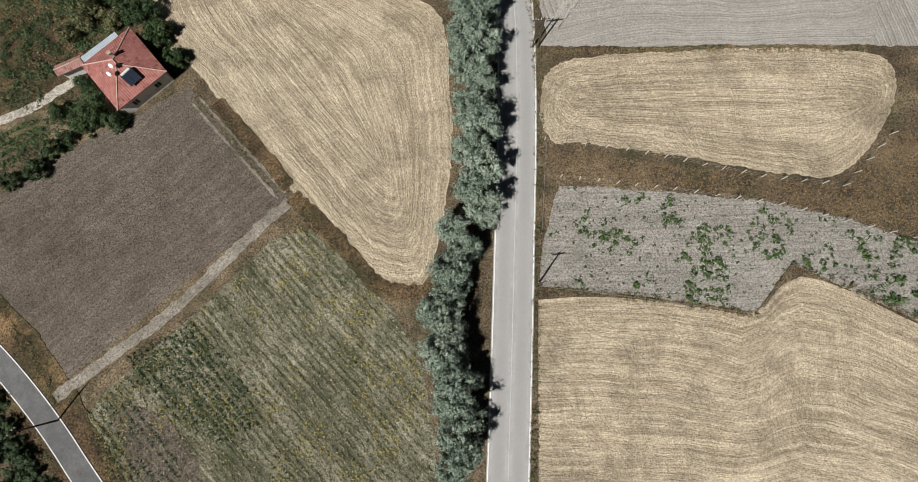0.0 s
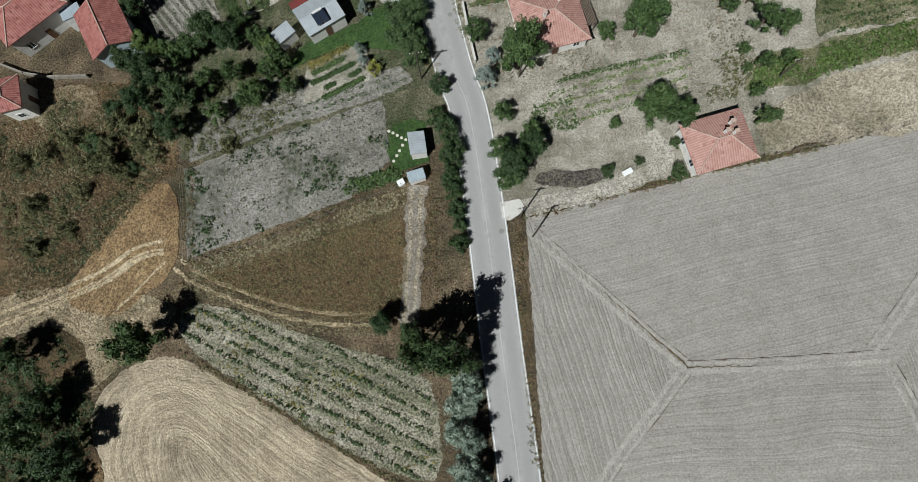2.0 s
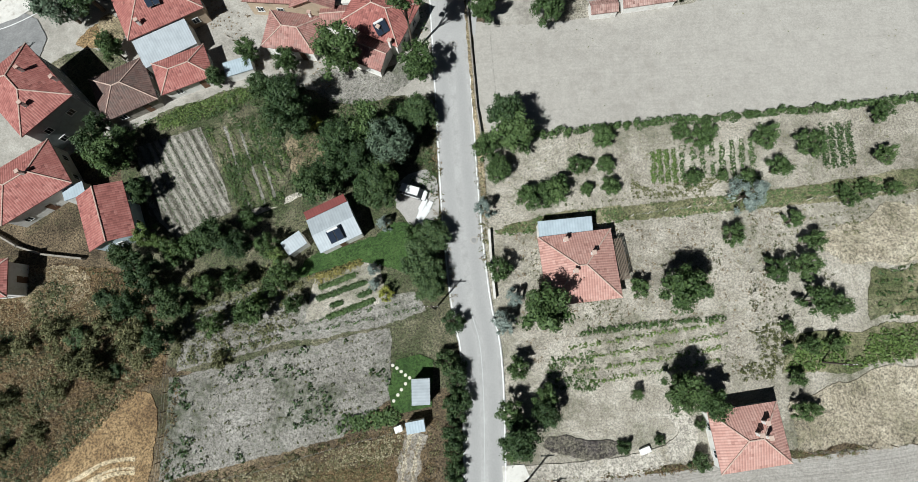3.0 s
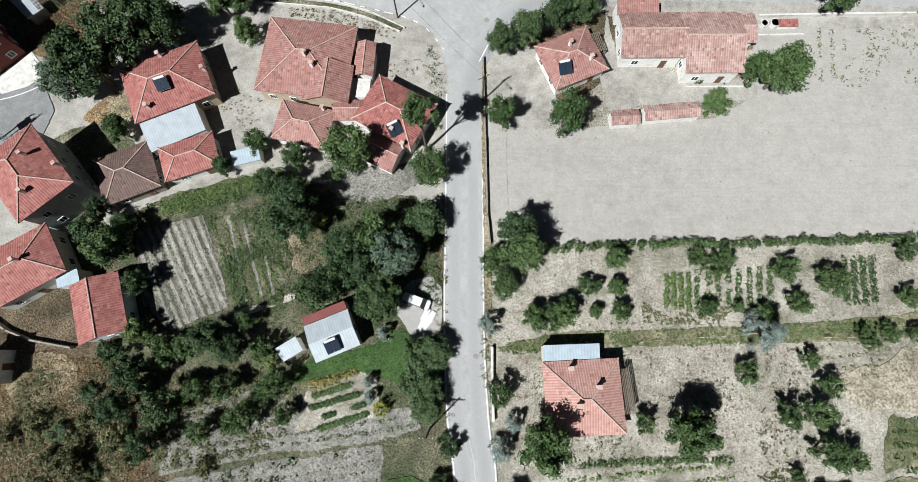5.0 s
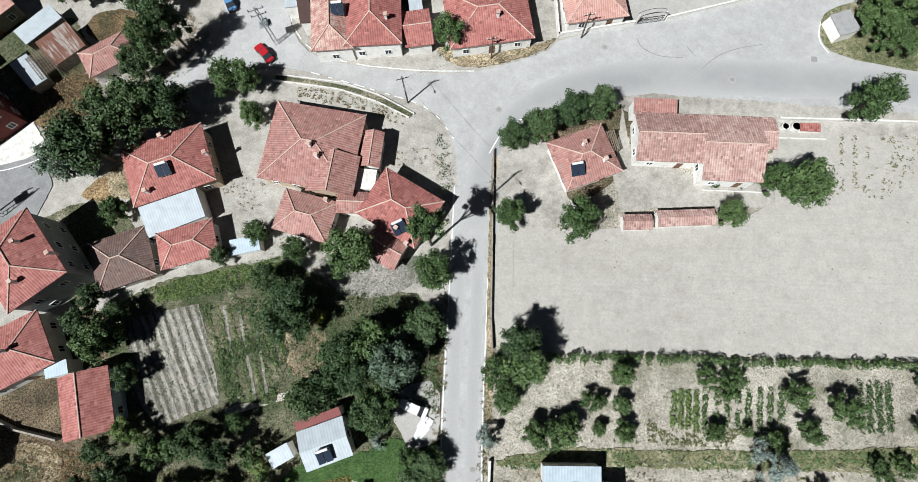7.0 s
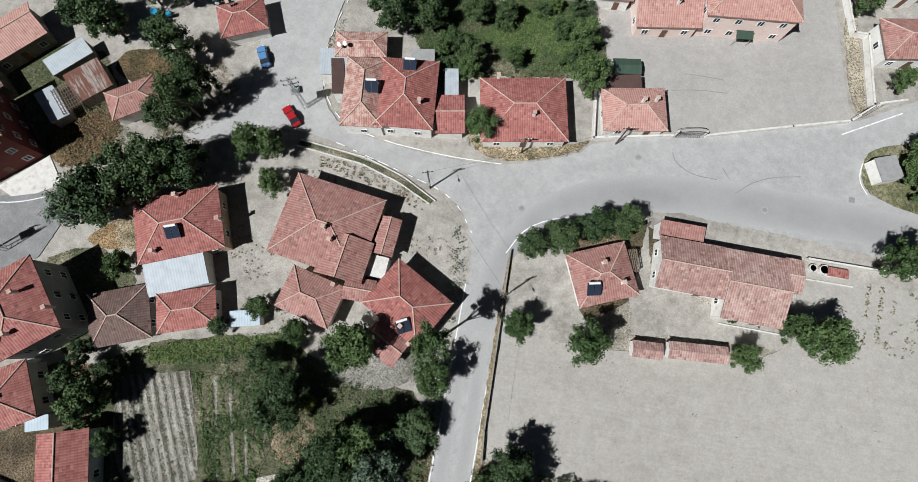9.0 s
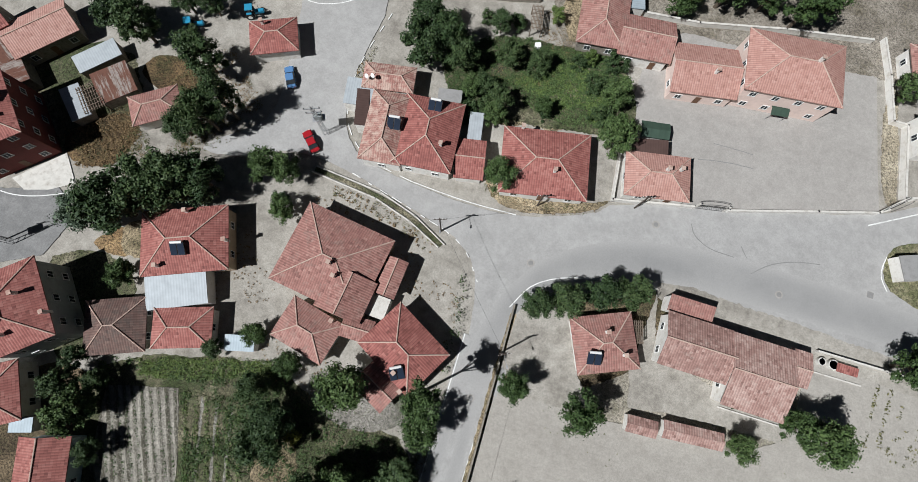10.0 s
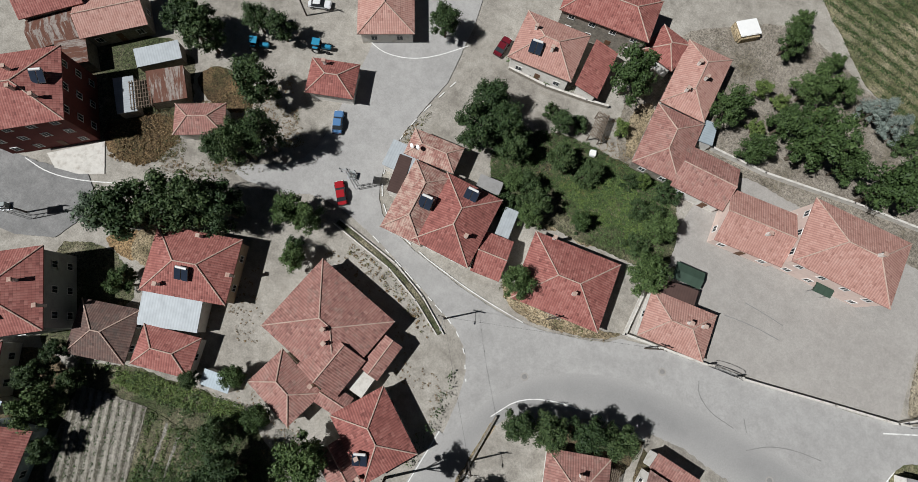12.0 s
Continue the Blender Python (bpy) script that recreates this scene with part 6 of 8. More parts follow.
tree("fruit", 23.7, 140.2, 2.36)
tree("fruit", 18.2, 139.2, 2.70)
tree("fruit", 19.6, 135.8, 2.34)
tree("fruit", 39.0, 118.1, 1.91)
tree("fruit", 58.5, 119.8, 2.41)
tree("fruit", 62.4, 120.1, 2.58)
tree("fruit", 62.8, 115.4, 2.88)
tree("fruit", 65.9, 114.4, 2.38)
tree("fruit", 64.4, 123.9, 2.10)
tree("fruit", 62.2, 127.2, 1.77)
tree("fruit", 53.3, 125.2, 2.11)
tree("fruit", 61.9, 109.3, 1.70)
tree("fruit", 65.4, 109.4, 1.53)
tree("fruit", 59.5, 104.8, 1.52)
tree("fruit", 59.5, 100.7, 1.83)
tree("fruit", 31.5, 136.7, 1.81)
tree("fruit", 35.7, 136.6, 1.63)
tree("fruit", 36.0, 133.1, 1.97)
tree("fruit", 32.9, 132.9, 1.27)
tree("fruit", 48.4, 133.8, 1.62)
tree("fruit", 50.1, 139.7, 2.18)
tree("fruit", 35.7, 140.6, 2.18)
tree("fruit", 59.3, 111.9, 1.37)
tree("fruit", 61.7, 100.8, 1.17)
tree("fruit", 59.3, 108.9, 1.03)
tree("fruit", 19.9, 101.7, 2.48)
tree("fruit", 20.2, 97.5, 2.61)
tree("fruit", 24.8, 103.7, 2.33)
tree("fruit", 37.7, 103.4, 1.18)
tree("fruit", 71.0, 130.1, 1.61)
tree("fruit", 73.9, 131.2, 1.61)
tree("fruit", 77.5, 131.3, 1.61)
tree("fruit", 35.8, 140.9, 1.85)
tree("fruit", 47.5, 141.4, 1.85)
tree("fruit", 51.0, 141.1, 2.17)
tree("fruit", 59.7, 139.8, 2.47)
tree("fruit", 61.0, 135.0, 2.28)
tree("fruit", 65.8, 138.4, 2.77)
tree("fruit", 36.3, 136.4, 1.50)
tree("fruit", 36.6, 133.1, 1.65)
tree("fruit", 33.0, 136.7, 1.34)
tree("fruit", 33.0, 133.1, 1.17)
tree("fruit", 48.9, 134.1, 1.49)
tree("fruit", 53.2, 134.3, 1.16)
tree("fruit", 25.3, 131.8, 2.76)
tree("fruit", 28.6, 133.6, 2.14)
tree("fruit", 19.9, 136.5, 2.32)
tree("fruit", 18.2, 140.6, 2.02)
tree("fruit", 56.2, 133.2, 2.11)
tree("fruit", 77.6, 143.1, 2.00)
tree("fruit", 77.1, 136.5, 1.96)
tree("fruit", 70.3, 131.4, 1.31)
tree("fruit", 73.5, 131.9, 1.31)
tree("bush", 35.4, 96.4, 1.34)
tree("bush", 40.2, 97.2, 1.01)
tree("bush", 45.3, 94.5, 1.82)
tree("bush", 46.0, 99.1, 1.18)
tree("bush", 11.4, 108.8, 2.22)
tree("bush", 12.8, 113.9, 2.25)
tree("bush", 12.6, 105.2, 1.87)
tree("bush", 12.3, 101.0, 1.85)
tree("bush", 12.1, 96.8, 1.83)
tree("bush", 12.2, 91.9, 1.49)
tree("bush", 12.1, 102.7, 1.69)
tree("bush", 12.0, 94.3, 1.50)
tree("broad", 21.2, 143.7, 3.60)
tree("tall", 7.4, 157.3, 3.2, 0.8)
tree("walnut", 28.5, 161.8, 3.61)
tree("walnut", 60.5, 169.1, 4.12)
tree("walnut", 57.4, 170.0, 2.83)
tree("walnut", 71.4, 183.2, 3.9)
tree("walnut", 51.0, 164.6, 2.46)
tree("walnut", 18.8, 162.0, 2.80)
tree("broad", 18.5, 174.1, 2.90)
tree("broad", 22.4, 175.9, 3.25)
tree("broad", 26.9, 178.6, 3.27)
tree("broad", 31.0, 180.4, 3.11)
tree("walnut", -3.2, 154.4, 4.20)
tree("walnut", 8.4, 152.6, 3.38)
tree("broad", -44.1, 167.1, 5.22)
tree("broad", -40.4, 171.1, 5.27)
tree("broad", -36.8, 173.5, 4.89)
tree("willow", -47.8, 165.0, 3.98)
tree("broad", -33.8, 175.0, 4.49)
tree("willow", 4.1, 140.1, 4.4)
tree("walnut", 1.2, 142.8, 3.76)
tree("walnut", 2.5, 134.4, 3.22)
tree("broad", 7.8, 145.1, 3.89, 0.60)
tree("broad", 9.7, 126.4, 3.23, 0.60)
tree("broad", 8.1, 123.3, 3.66, 0.60)
tree("broad", 9.3, 119.5, 3.16, 0.60)
tree("broad", -1.0, 137.9, 3.26)
tree("broad", 1.9, 133.1, 3.51)
tree("broad", -4.9, 136.1, 3.40)
tree("broad", -10.9, 147.4, 3.83)
tree("broad", -15.1, 150.2, 2.91)
tree("broad", -23.3, 153.0, 1.77)
tree("walnut", -36.8, 139.6, 3.47)
tree("walnut", -18.2, 156.8, 2.12)
tree("walnut", -21.8, 175.1, 2.41)
tree("walnut", -12.0, 154.6, 2.28)
tree("walnut", -39.7, 158.1, 2.49)
tree("broad", -30.9, 122.5, 3.25)
tree("broad", -26.7, 118.1, 3.05)
tree("broad", -32.5, 117.9, 2.89)
tree("broad", -28.3, 113.2, 2.70)
tree("broad", -34.9, 125.2, 2.28)
tree("broad", -21.4, 127.4, 3.12)
tree("broad", -18.3, 125.9, 2.61)
tree("broad", -6.9, 134.4, 3.49)
tree("broad", -10.8, 144.2, 3.91)
tree("broad", -2.9, 140.3, 3.87)
tree("broad", 1.8, 133.2, 3.64)
tree("fruit", -24.9, 126.1, 2.47)
tree("fruit", -27.5, 125.4, 2.63)
tree("fruit", -22.9, 120.4, 2.27)
tree("fruit", -18.8, 120.8, 2.44)
tree("fruit", -15.8, 116.8, 2.58)
tree("fruit", -21.7, 114.9, 2.24)
tree("fruit", -17.4, 116.2, 2.08)
tree("fruit", -11.7, 121.8, 2.61)
tree("fruit", -13.3, 120.3, 2.09)
tree("fruit", -10.4, 117.3, 1.91)
tree("fruit", -36.9, 140.4, 3.42)
tree("fruit", -14.3, 125.9, 2.29)
tree("fruit", -17.0, 130.1, 1.97)
tree("fruit", 7.0, 127.3, 1.95)
tree("light", -32.7, 128.0, 2.31)
tree("light", -30.6, 127.0, 1.96)
tree("light", -27.9, 125.7, 2.13)
tree("light", -15.7, 117.9, 1.92)
tree("light", -12.8, 124.5, 1.95)
tree("yellow", 2.8, 118.6, 1.50)
tree("yellow", -8.0, 145.2, 1.50)
tree("blue", 2.6, 128.9, 1.34)
tree("scrub", -39.4, 109.9, 3.43)
tree("scrub", -37.1, 115.9, 2.97)
tree("scrub", -53.5, 61.3, 3.34)
tree("scrub", -49.5, 59.8, 2.84)
tree("scrub", -56.5, 58.4, 2.51)
tree("scrub", -21.2, 109.9, 1.87)
tree("scrub", -33.8, 114.0, 2.80)
tree("broad", -10.6, 206.6, 4.3)
tree("broad", -5.0, 208.0, 3.5)
tree("broad", 0.2, 204.6, 2.3)
tree("broad", 2.6, 211.0, 2.7)
tree("broad", -42.4, 193.3, 4.20)
tree("broad", -35.5, 187.0, 3.6, 1.5)
tree("broad", -57.2, 195.1, 4.08)
tree("broad", 3.4, 202.7, 2.79)
tree("walnut", -26.4, 180.2, 3.2)
tree("walnut", -23.4, 181.0, 2.9)
tree("walnut", 7.5, 190.8, 3.04)
tree("walnut", 22.2, 202.2, 3.62)
tree("walnut", 20.6, 209.4, 3.0)
tree("walnut", 10.3, 204.3, 1.89)
tree("bush", -0.8, 200.5, 2.28)
tree("bush", 7.7, 211.2, 2.33)
tree("bush", 13.5, 214.8, 1.76)
tree("bush", 17.1, 211.7, 2.32)
tree("bush", 19.7, 206.2, 2.66)
tree("bush", -23.4, 176.7, 1.82)
tree("bush", -1.5, 199.3, 2.27)
tree("broad", -11.6, 212.2, 3.64)
tree("broad", -7.6, 209.4, 3.94)
tree("broad", -0.6, 216.2, 2.23)
tree("broad", 7.4, 212.0, 2.3)
tree("broad", -54.2, 195.1, 4.03)
tree("broad", -58.0, 196.5, 3.71)
tree("broad", -50.4, 202.3, 2.83)
tree("broad", -46.3, 203.3, 2.83)
tree("broad", -25.3, 219.2, 3.22)
tree("walnut", 4.4, 227.5, 4.55)
tree("walnut", 19.8, 232.6, 3.50)
tree("walnut", 32.8, 233.4, 5.27)
tree("walnut", 28.6, 235.8, 3.49)
tree("walnut", 26.6, 229.3, 3.10)
tree("walnut", 45.5, 233.5, 4.88)
tree("walnut", 39.6, 234.8, 3.27)
tree("walnut", 29.3, 243.6, 3.55)
tree("walnut", 22.9, 249.3, 2.89)
tree("walnut", 34.2, 246.8, 2.47)
tree("walnut", 22.6, 254.5, 2.17)
tree("walnut", 49.4, 241.4, 2.76)
tree("walnut", 30.6, 251.1, 1.94)
tree("broad", -40.5, 142.1, 2.74)
tree("broad", -40.9, 145.6, 2.15)
tree("broad", -36.5, 140.2, 2.72)
tree("broad", -36.6, 143.7, 1.97)
tree("broad", -40.4, 159.1, 1.89)
tree("broad", -33.3, 134.9, 2.22)
tree("bush", -68.4, -1.4, 2.51, 0.60)
tree("bush", -66.2, -6.1, 2.81, 0.60)
tree("bush", -70.3, -4.7, 2.98, 0.60)
tree("bush", -63.0, -10.9, 2.62, 0.60)
tree("bush", -67.3, -9.8, 3.27, 0.60)
tree("bush", -72.0, 0.3, 3.01, 0.60)
tree("bush", -69.9, 2.4, 1.86, 0.60)
tree("bush", -65.2, -8.3, 2.15, 0.60)
tree("bush", -67.3, -4.1, 2.00, 0.60)
tree("bush", -64.3, -11.1, 2.46, 0.60)
tree("bush", -58.7, 45.4, 1.83)
tree("bush", -57.5, 40.9, 1.63)
tree("scrub", -49.7, 112.9, 2.27)
tree("scrub", -51.6, 105.2, 2.06)
tree("scrub", -44.3, 106.2, 1.89)
tree("scrub", -51.6, 98.5, 2.20)
tree("scrub", -46.8, 100.5, 1.70)
tree("scrub", -34.6, 113.0, 2.44)
tree("scrub", -32.6, 110.2, 1.91)
tree("scrub", -53.7, 112.4, 2.10)
tree("bush", -41.9, 113.8, 2.28, 0.60)
tree("bush", -39.0, 119.0, 1.95, 0.60)
tree("bush", -36.4, 108.8, 1.39, 0.60)
tree("light", 23.2, 240.4, 2.12)
tree("light", 26.7, 240.4, 1.92)
tree("light", 15.3, 215.9, 1.67)
tree("light", 7.6, 221.3, 1.88)
tree("light", 25.6, 234.0, 1.90)
tree("light", 33.0, 240.8, 2.47)
tree("blue", 39.9, 246.5, 3.18)
tree("blue", 43.6, 246.3, 2.81)
tree("bush", -3.3, 217.6, 1.90)
tree("bush", 1.7, 218.5, 2.08)
tree("bush", -2.3, 209.0, 2.05)
tree("bush", 19.2, 216.3, 2.75)
tree("bush", 19.6, 212.0, 2.55)
tree("bush", 1.4, 201.6, 2.19)
tree("bush", 10.7, 204.2, 1.64)
tree("bush", 14.9, 215.4, 1.12)
tree("bush", 47.4, 246.6, 3.22)
tree("broad", -41.6, 182.0, 3.0)
tree("broad", -37.6, 184.2, 3.6, 1.4)
tree("blue", 0.9, 122.2, 1.2)
tree("blue", 1.3, 120.0, 1.2)
tree("walnut", 73.6, 198.0, 3.2)
tree("walnut", 76.1, 195.0, 2.8)
tree("walnut", 79.2, 199.6, 3.8)
tree("walnut", 78.8, 194.2, 2.6)
tree("walnut", 75.2, 202.0, 3.0)
tree("walnut", 83.0, 196.4, 3.6)
tree("walnut", 84.4, 201.4, 3.8)
tree("walnut", 64.6, 226.2, 3.2)
tree("walnut", 71.6, 213.4, 2.2)
tree("bush", 50.1, 170.0, 0.9)
tree("bush", 54.2, 170.4, 0.9)
tree("bush", -54.6, 49.4, 1.8)
tree("bush", -53.0, 46.9, 2.0)
tree("bush", -55.4, 44.6, 1.9)
tree("bush", -59.9, 39.6, 2.0)
# ---------------------------------------------------------------- walls, fences, poles
low_wall([(15.8, 173.1), (16.6, 157.2), (17.1, 146.9), (17.6, 142.6)], 0.9, 0.2, "stone", "low grey rubble wall along the road", False)
low_wall([(42.9, 198.2), (56.2, 202.7), (65.3, 205.7), (68.9, 209.2)], 1.1, 0.22, "wall_white", "whitewashed concrete school yard wall")
low_wall([(24.2, 202.6), (25.2, 193.9), (37.5, 197.0)], 1.1, 0.22, "wall_white", "whitewashed concrete school yard wall")
low_wall([(20.5, 227.4), (30.8, 228.7), (45.0, 232.5), (59.3, 235.5)], 1.2, 0.25, "concrete", "pale orchard boundary wall with coping")
low_wall([(-57.1, 129.9), (-53.0, 127.5), (-49.2, 126.2), (-42.9, 125.3)], 0.9, 0.25, "stone", "rubble stone garden wall", False)
low_wall([(-20.5, 183.8), (-9.5, 183.1), (-3.1, 181.3), (2.7, 178.5)], 0.35, 0.18, "concrete", "pale concrete channel edge", False)
low_wall([(-20.9, 182.7), (-9.9, 181.9), (-3.6, 180.2), (1.9, 177.8)], 0.35, 0.18, "concrete", "pale concrete channel edge", False)
strip("water_channel", [(-20.7, 183.3), (-9.7, 182.5), (-3.3, 180.8), (2.3, 178.2)], 0.7, M["weeds"], "narrow channel with green water weed", "channel")
low_wall([(60.4, 181.6), (72.0, 182.1), (85.6, 182.6), (97.5, 183.0)], 0.9, 0.2, "concrete", "white concrete wall beside the street")
low_wall([(60.2, 178.5), (67.6, 178.8)], 0.3, 0.2, "concrete", "low white garden kerb", False)
low_wall([(48.3, 169.0), (57.2, 169.3)], 0.35, 0.18, "concrete", "low white kerb before a house terrace", False)
low_wall([(61.1, 236.4), (63.1, 229.9), (64.9, 221.8), (67.2, 221.9), (68.7, 209.3), (73.9, 211.2)], 1.3, 0.22, "wall_white", "white garden wall beside the school yard")
low_wall([(-13.1, 220.5), (-6.5, 221.2), (0.5, 223.0), (3.9, 224.1)], 0.8, 0.25, "stone", "old stone roadside wall")
low_wall([(18.2, 127.4), (18.3, 122.6), (18.6, 117.4)], 0.8, 0.25, "concrete", "garden retaining wall beside the road")
hedge([(25.6, 142.0), (40.4, 143.0), (57.6, 143.9), (80.5, 145.4), (100.2, 146.7)], 1.25, 2.0, "leaf_mid", "dark green boundary hedge along a field", 5, 60)
hedge([(7.3, 174.8), (8.6, 168.7), (9.1, 160.8)], 1.6, 1.4, "leaf_mid", "rambling green hedge along a road", 7, 9)
hedge([(-13.8, 221.6), (-7.9, 221.6), (-1.5, 223.5)], 1.4, 1.2, "leaf_mid", "low green hedge by the lane house", 8)
fence([(15.3, 29.0), (27.2, 25.4), (37.9, 21.3), (45.9, 18.2), (57.3, 15.0), (66.1, 21.6)], 3.0, 1.4, "stone_pale", "white concrete fence posts with wire", 2, 0.12)
fence([(16.7, 22.9), (32.8, 18.3), (47.5, 13.7), (59.1, 8.5), (71.2, 3.4)], 3.0, 1.4, "stone_pale", "white concrete fence posts with wire", 2, 0.12)
fence([(10.7, 7.2), (23.7, 3.6), (40.4, -1.4), (46.9, 4.7), (54.4, 0.6), (67.6, -8.6)], 3.2, 1.2, "wood", "weathered wooden posts along a field edge", 2, 0.1)
fence([(60.5, 95.0), (71.8, 95.6), (85.8, 96.3), (103.0, 97.2)], 3.0, 1.5, "wood", "dark fence posts along a ploughed field", 3, 0.1)
fence([(39.5, 128.9), (44.6, 129.5), (54.4, 130.4), (55.4, 130.6)], 3.0, 1.5, "stone_pale", "white concrete posts along grassy lane", 2, 0.1)
fence([(65.8, 130.4), (72.3, 130.8), (78.8, 131.1), (100.1, 132.3)], 3.2, 1.5, "stone_pale", "white concrete posts along grassy lane", 2, 0.1)
fence([(55.0, 125.6), (56.0, 119.7), (55.8, 114.1), (55.3, 108.7)], 3.0, 1.5, "stone_pale", "leaning white concrete posts in orchard", 2, 0.1)
fence([(-29.0, 113.5), (-28.9, 102.9), (-29.2, 92.8), (-16.5, 94.4), (-4.4, 97.5), (4.4, 99.3)], 3.0, 1.3, "wood", "old wooden fence round a garden plot", 2, 0.1)
fence([(15.3, 28.0), (13.7, 20.9), (12.3, 14.8)], 3.0, 1.2, "wood", "short weathered wooden roadside posts", 2, 0.1)
utility_pole(16.1, 44.2, 0)
utility_pole(10.5, 7.5, 0)
utility_pole(-61.2, -1.3, 40)
utility_pole(21.1, 91.5, 0)
utility_pole(22.6, 88.5, 10)
utility_pole(16.9, 44.1, 0)
utility_pole(15.9, 165.8, 30, lamp=True, label='tall street pole with crossarm and lamp')
utility_pole(1.5, 180.4, 20, lamp=True, label='tall street pole with crossarm and lamp')
utility_pole(-60.6, 157.3, 30)
utility_pole(-46.7, 208.9, 10)
utility_pole(29.0, 194.0, 15, tall=6.5)
utility_pole(14.4, 189.2, 15, tall=6.0)
utility_pole(25.0, 113.9, 0, tall=7)
utility_pole(64.1, 106.9, 0, tall=6)
utility_pole(9.8, 116.1, 0, tall=8)
wire((10.5, 7.5, 7.6), (16.1, 44.2, 7.6))
wire((16.1, 44.2, 7.6), (16.9, 44.1, 7.6))
wire((22.6, 88.5, 7.6), (21.1, 91.5, 7.6))
wire((16.9, 44.1, 7.6), (22.6, 88.5, 7.6))
wire((15.9, 165.8, 7.6), (1.5, 180.4, 7.6))
wire((1.5, 180.4, 7.6), (29.0, 194.0, 6.1))
wire((15.9, 165.8, 7.6), (17.5, 139.1, 6.5))


def lattice_pole(x, y, turn, tall=9.0):
    root = tagged(empty("lattice_pole", x, y, 0, turn), "steel lattice power pole with platform and transformer", "power pole")
    for sx in (-0.3, 0.3):
        for sy in (-0.3, 0.3):
            part("leg", rod(bmesh.new(), (sx, sy, -0.2), (sx * 0.6, sy * 0.6, tall), 0.05, sides=6), M["steel"], root)
    for k in range(12):
        z = 0.4 + k * 0.72
        s = 0.3 * (1 - 0.4 * z / tall)
        side = 1 if k % 2 else -1
        part("brace", rod(bmesh.new(), (-s, -s * side, z), (s, -s * side, z + 0.7), 0.025, sides=5), M["steel"], root)
        part("brace", rod(bmesh.new(), (-s * side, -s, z), (-s * side, s, z + 0.7), 0.025, sides=5), M["steel"], root)
    for z in (tall - 0.4, tall - 1.6):
        part("crossarm", box(bmesh.new(), 0, 0, z, 2.4, 0.14, 0.14, bevel=0.02), M["steel"], root)
        for s in (-1.1, 0, 1.1):
            part("insulator", rod(bmesh.new(), (s, 0, z + 0.05), (s, 0, z + 0.35), 0.07, sides=8), M["black"], root)
    part("platform", box(bmesh.new(), 0, 0.5, 4.6, 1.9, 1.2, 0.1, bevel=0.02), M["steel"], root)
    part("transformer", box(bmesh.new(), 0, 0.5, 5.2, 1.2, 0.8, 1.1, bevel=0.06), M["wall_grey"], root)
    return root


def manhole(x, y, square=False):
    bm = bmesh.new()
    if square:
        box(bm, 0, 0, 0, 0.95, 0.95, 0.03, bevel=0.01)
    else:
        rod(bm, (0, 0, -0.015), (0, 0, 0.015), 0.38, sides=20)
    root = tagged(empty("manhole_cover", x, y, 0.162), "dark iron manhole cover set in the road", "manhole")
    part("cover", bm, M["patch_dark"], root)
    bm = rod(bmesh.new(), (0, 0, -0.02), (0, 0, 0.004), 0.6, sides=20)
    part("collar", bm, M["asphalt_yard"], root)
    return root


def carport(x, y, turn, w=3.2, d=2.6):
    root = tagged(empty("carport", x, y, 0, turn), "green sheet-roofed bench shelter in school yard", "shelter")
    roof_mesh(root, w, d, 2.2, 0.35, "gable", "sheet_green", False, 0.1, 0.06)
    for sx in (-1, 1):
        for sy in (-1, 1):
            part("post", rod(bmesh.new(), (sx * w * 0.45, sy * d * 0.45, -0.1), (sx * w * 0.45, sy * d * 0.45, 2.15), 0.04, sides=8), M["steel"], root)
    part("bench", box(bmesh.new(), 0, d * 0.3, 0.45, w * 0.85, 0.4, 0.06, bevel=0.01), M["wood"], root)
    return root


def yard_gate(x, y, turn, w=4.6):
    root = tagged(empty("yard_gate", x, y, 0, turn), "black steel gate with arch over yard entrance", "gate")
    for s in (-1, 1):
        part("gate_post", box(bmesh.new(), s * w / 2, 0, 1.2, 0.25, 0.25, 2.6, bevel=0.02), M["concrete"], root)
        bm = bmesh.new()
        for z in (0.2, 1.6):
            box(bm, s * w / 4, 0, z, w / 2 - 0.2, 0.05, 0.06)
        for k in range(8):
            box(bm, s * (0.12 + k * (w / 2 - 0.3) / 7), 0, 0.9, 0.03, 0.03, 1.4)
        part("gate_leaf", bm, M["black"], root)
    for off in (-0.35, 0.35):
        bm = bmesh.new()
        for k in range(10):
            a, b = math.pi * k / 10, math.pi * (k + 1) / 10
            rod(bm, (w / 2 * math.cos(a), off, 2.3 + 0.9 * math.sin(a)), (w / 2 * math.cos(b), off, 2.3 + 0.9 * math.sin(b)), 0.04, sides=6)
        part("arch", bm, M["black"], root)
    return root


def straw_stack(x, y, turn):
    root = tagged(empty("straw_stack", x, y, 0, turn), "straw stack under a white tarpaulin cover", "straw stack")
    part("straw", box(bmesh.new(), 0, 0, 0.8, 4.0, 3.4, 1.7, bevel=0.3), M["ruts"], root)
    bm = box(bmesh.new(), 0.1, 0.1, 1.7, 3.7, 3.0, 0.24, bevel=0.1)
    for v in bm.verts:
        v.co.z += 0.12 * noise.noise((v.co.x, v.co.y, 2.0))
    part("tarpaulin", bm, M["plastic_white"], root)
    return root


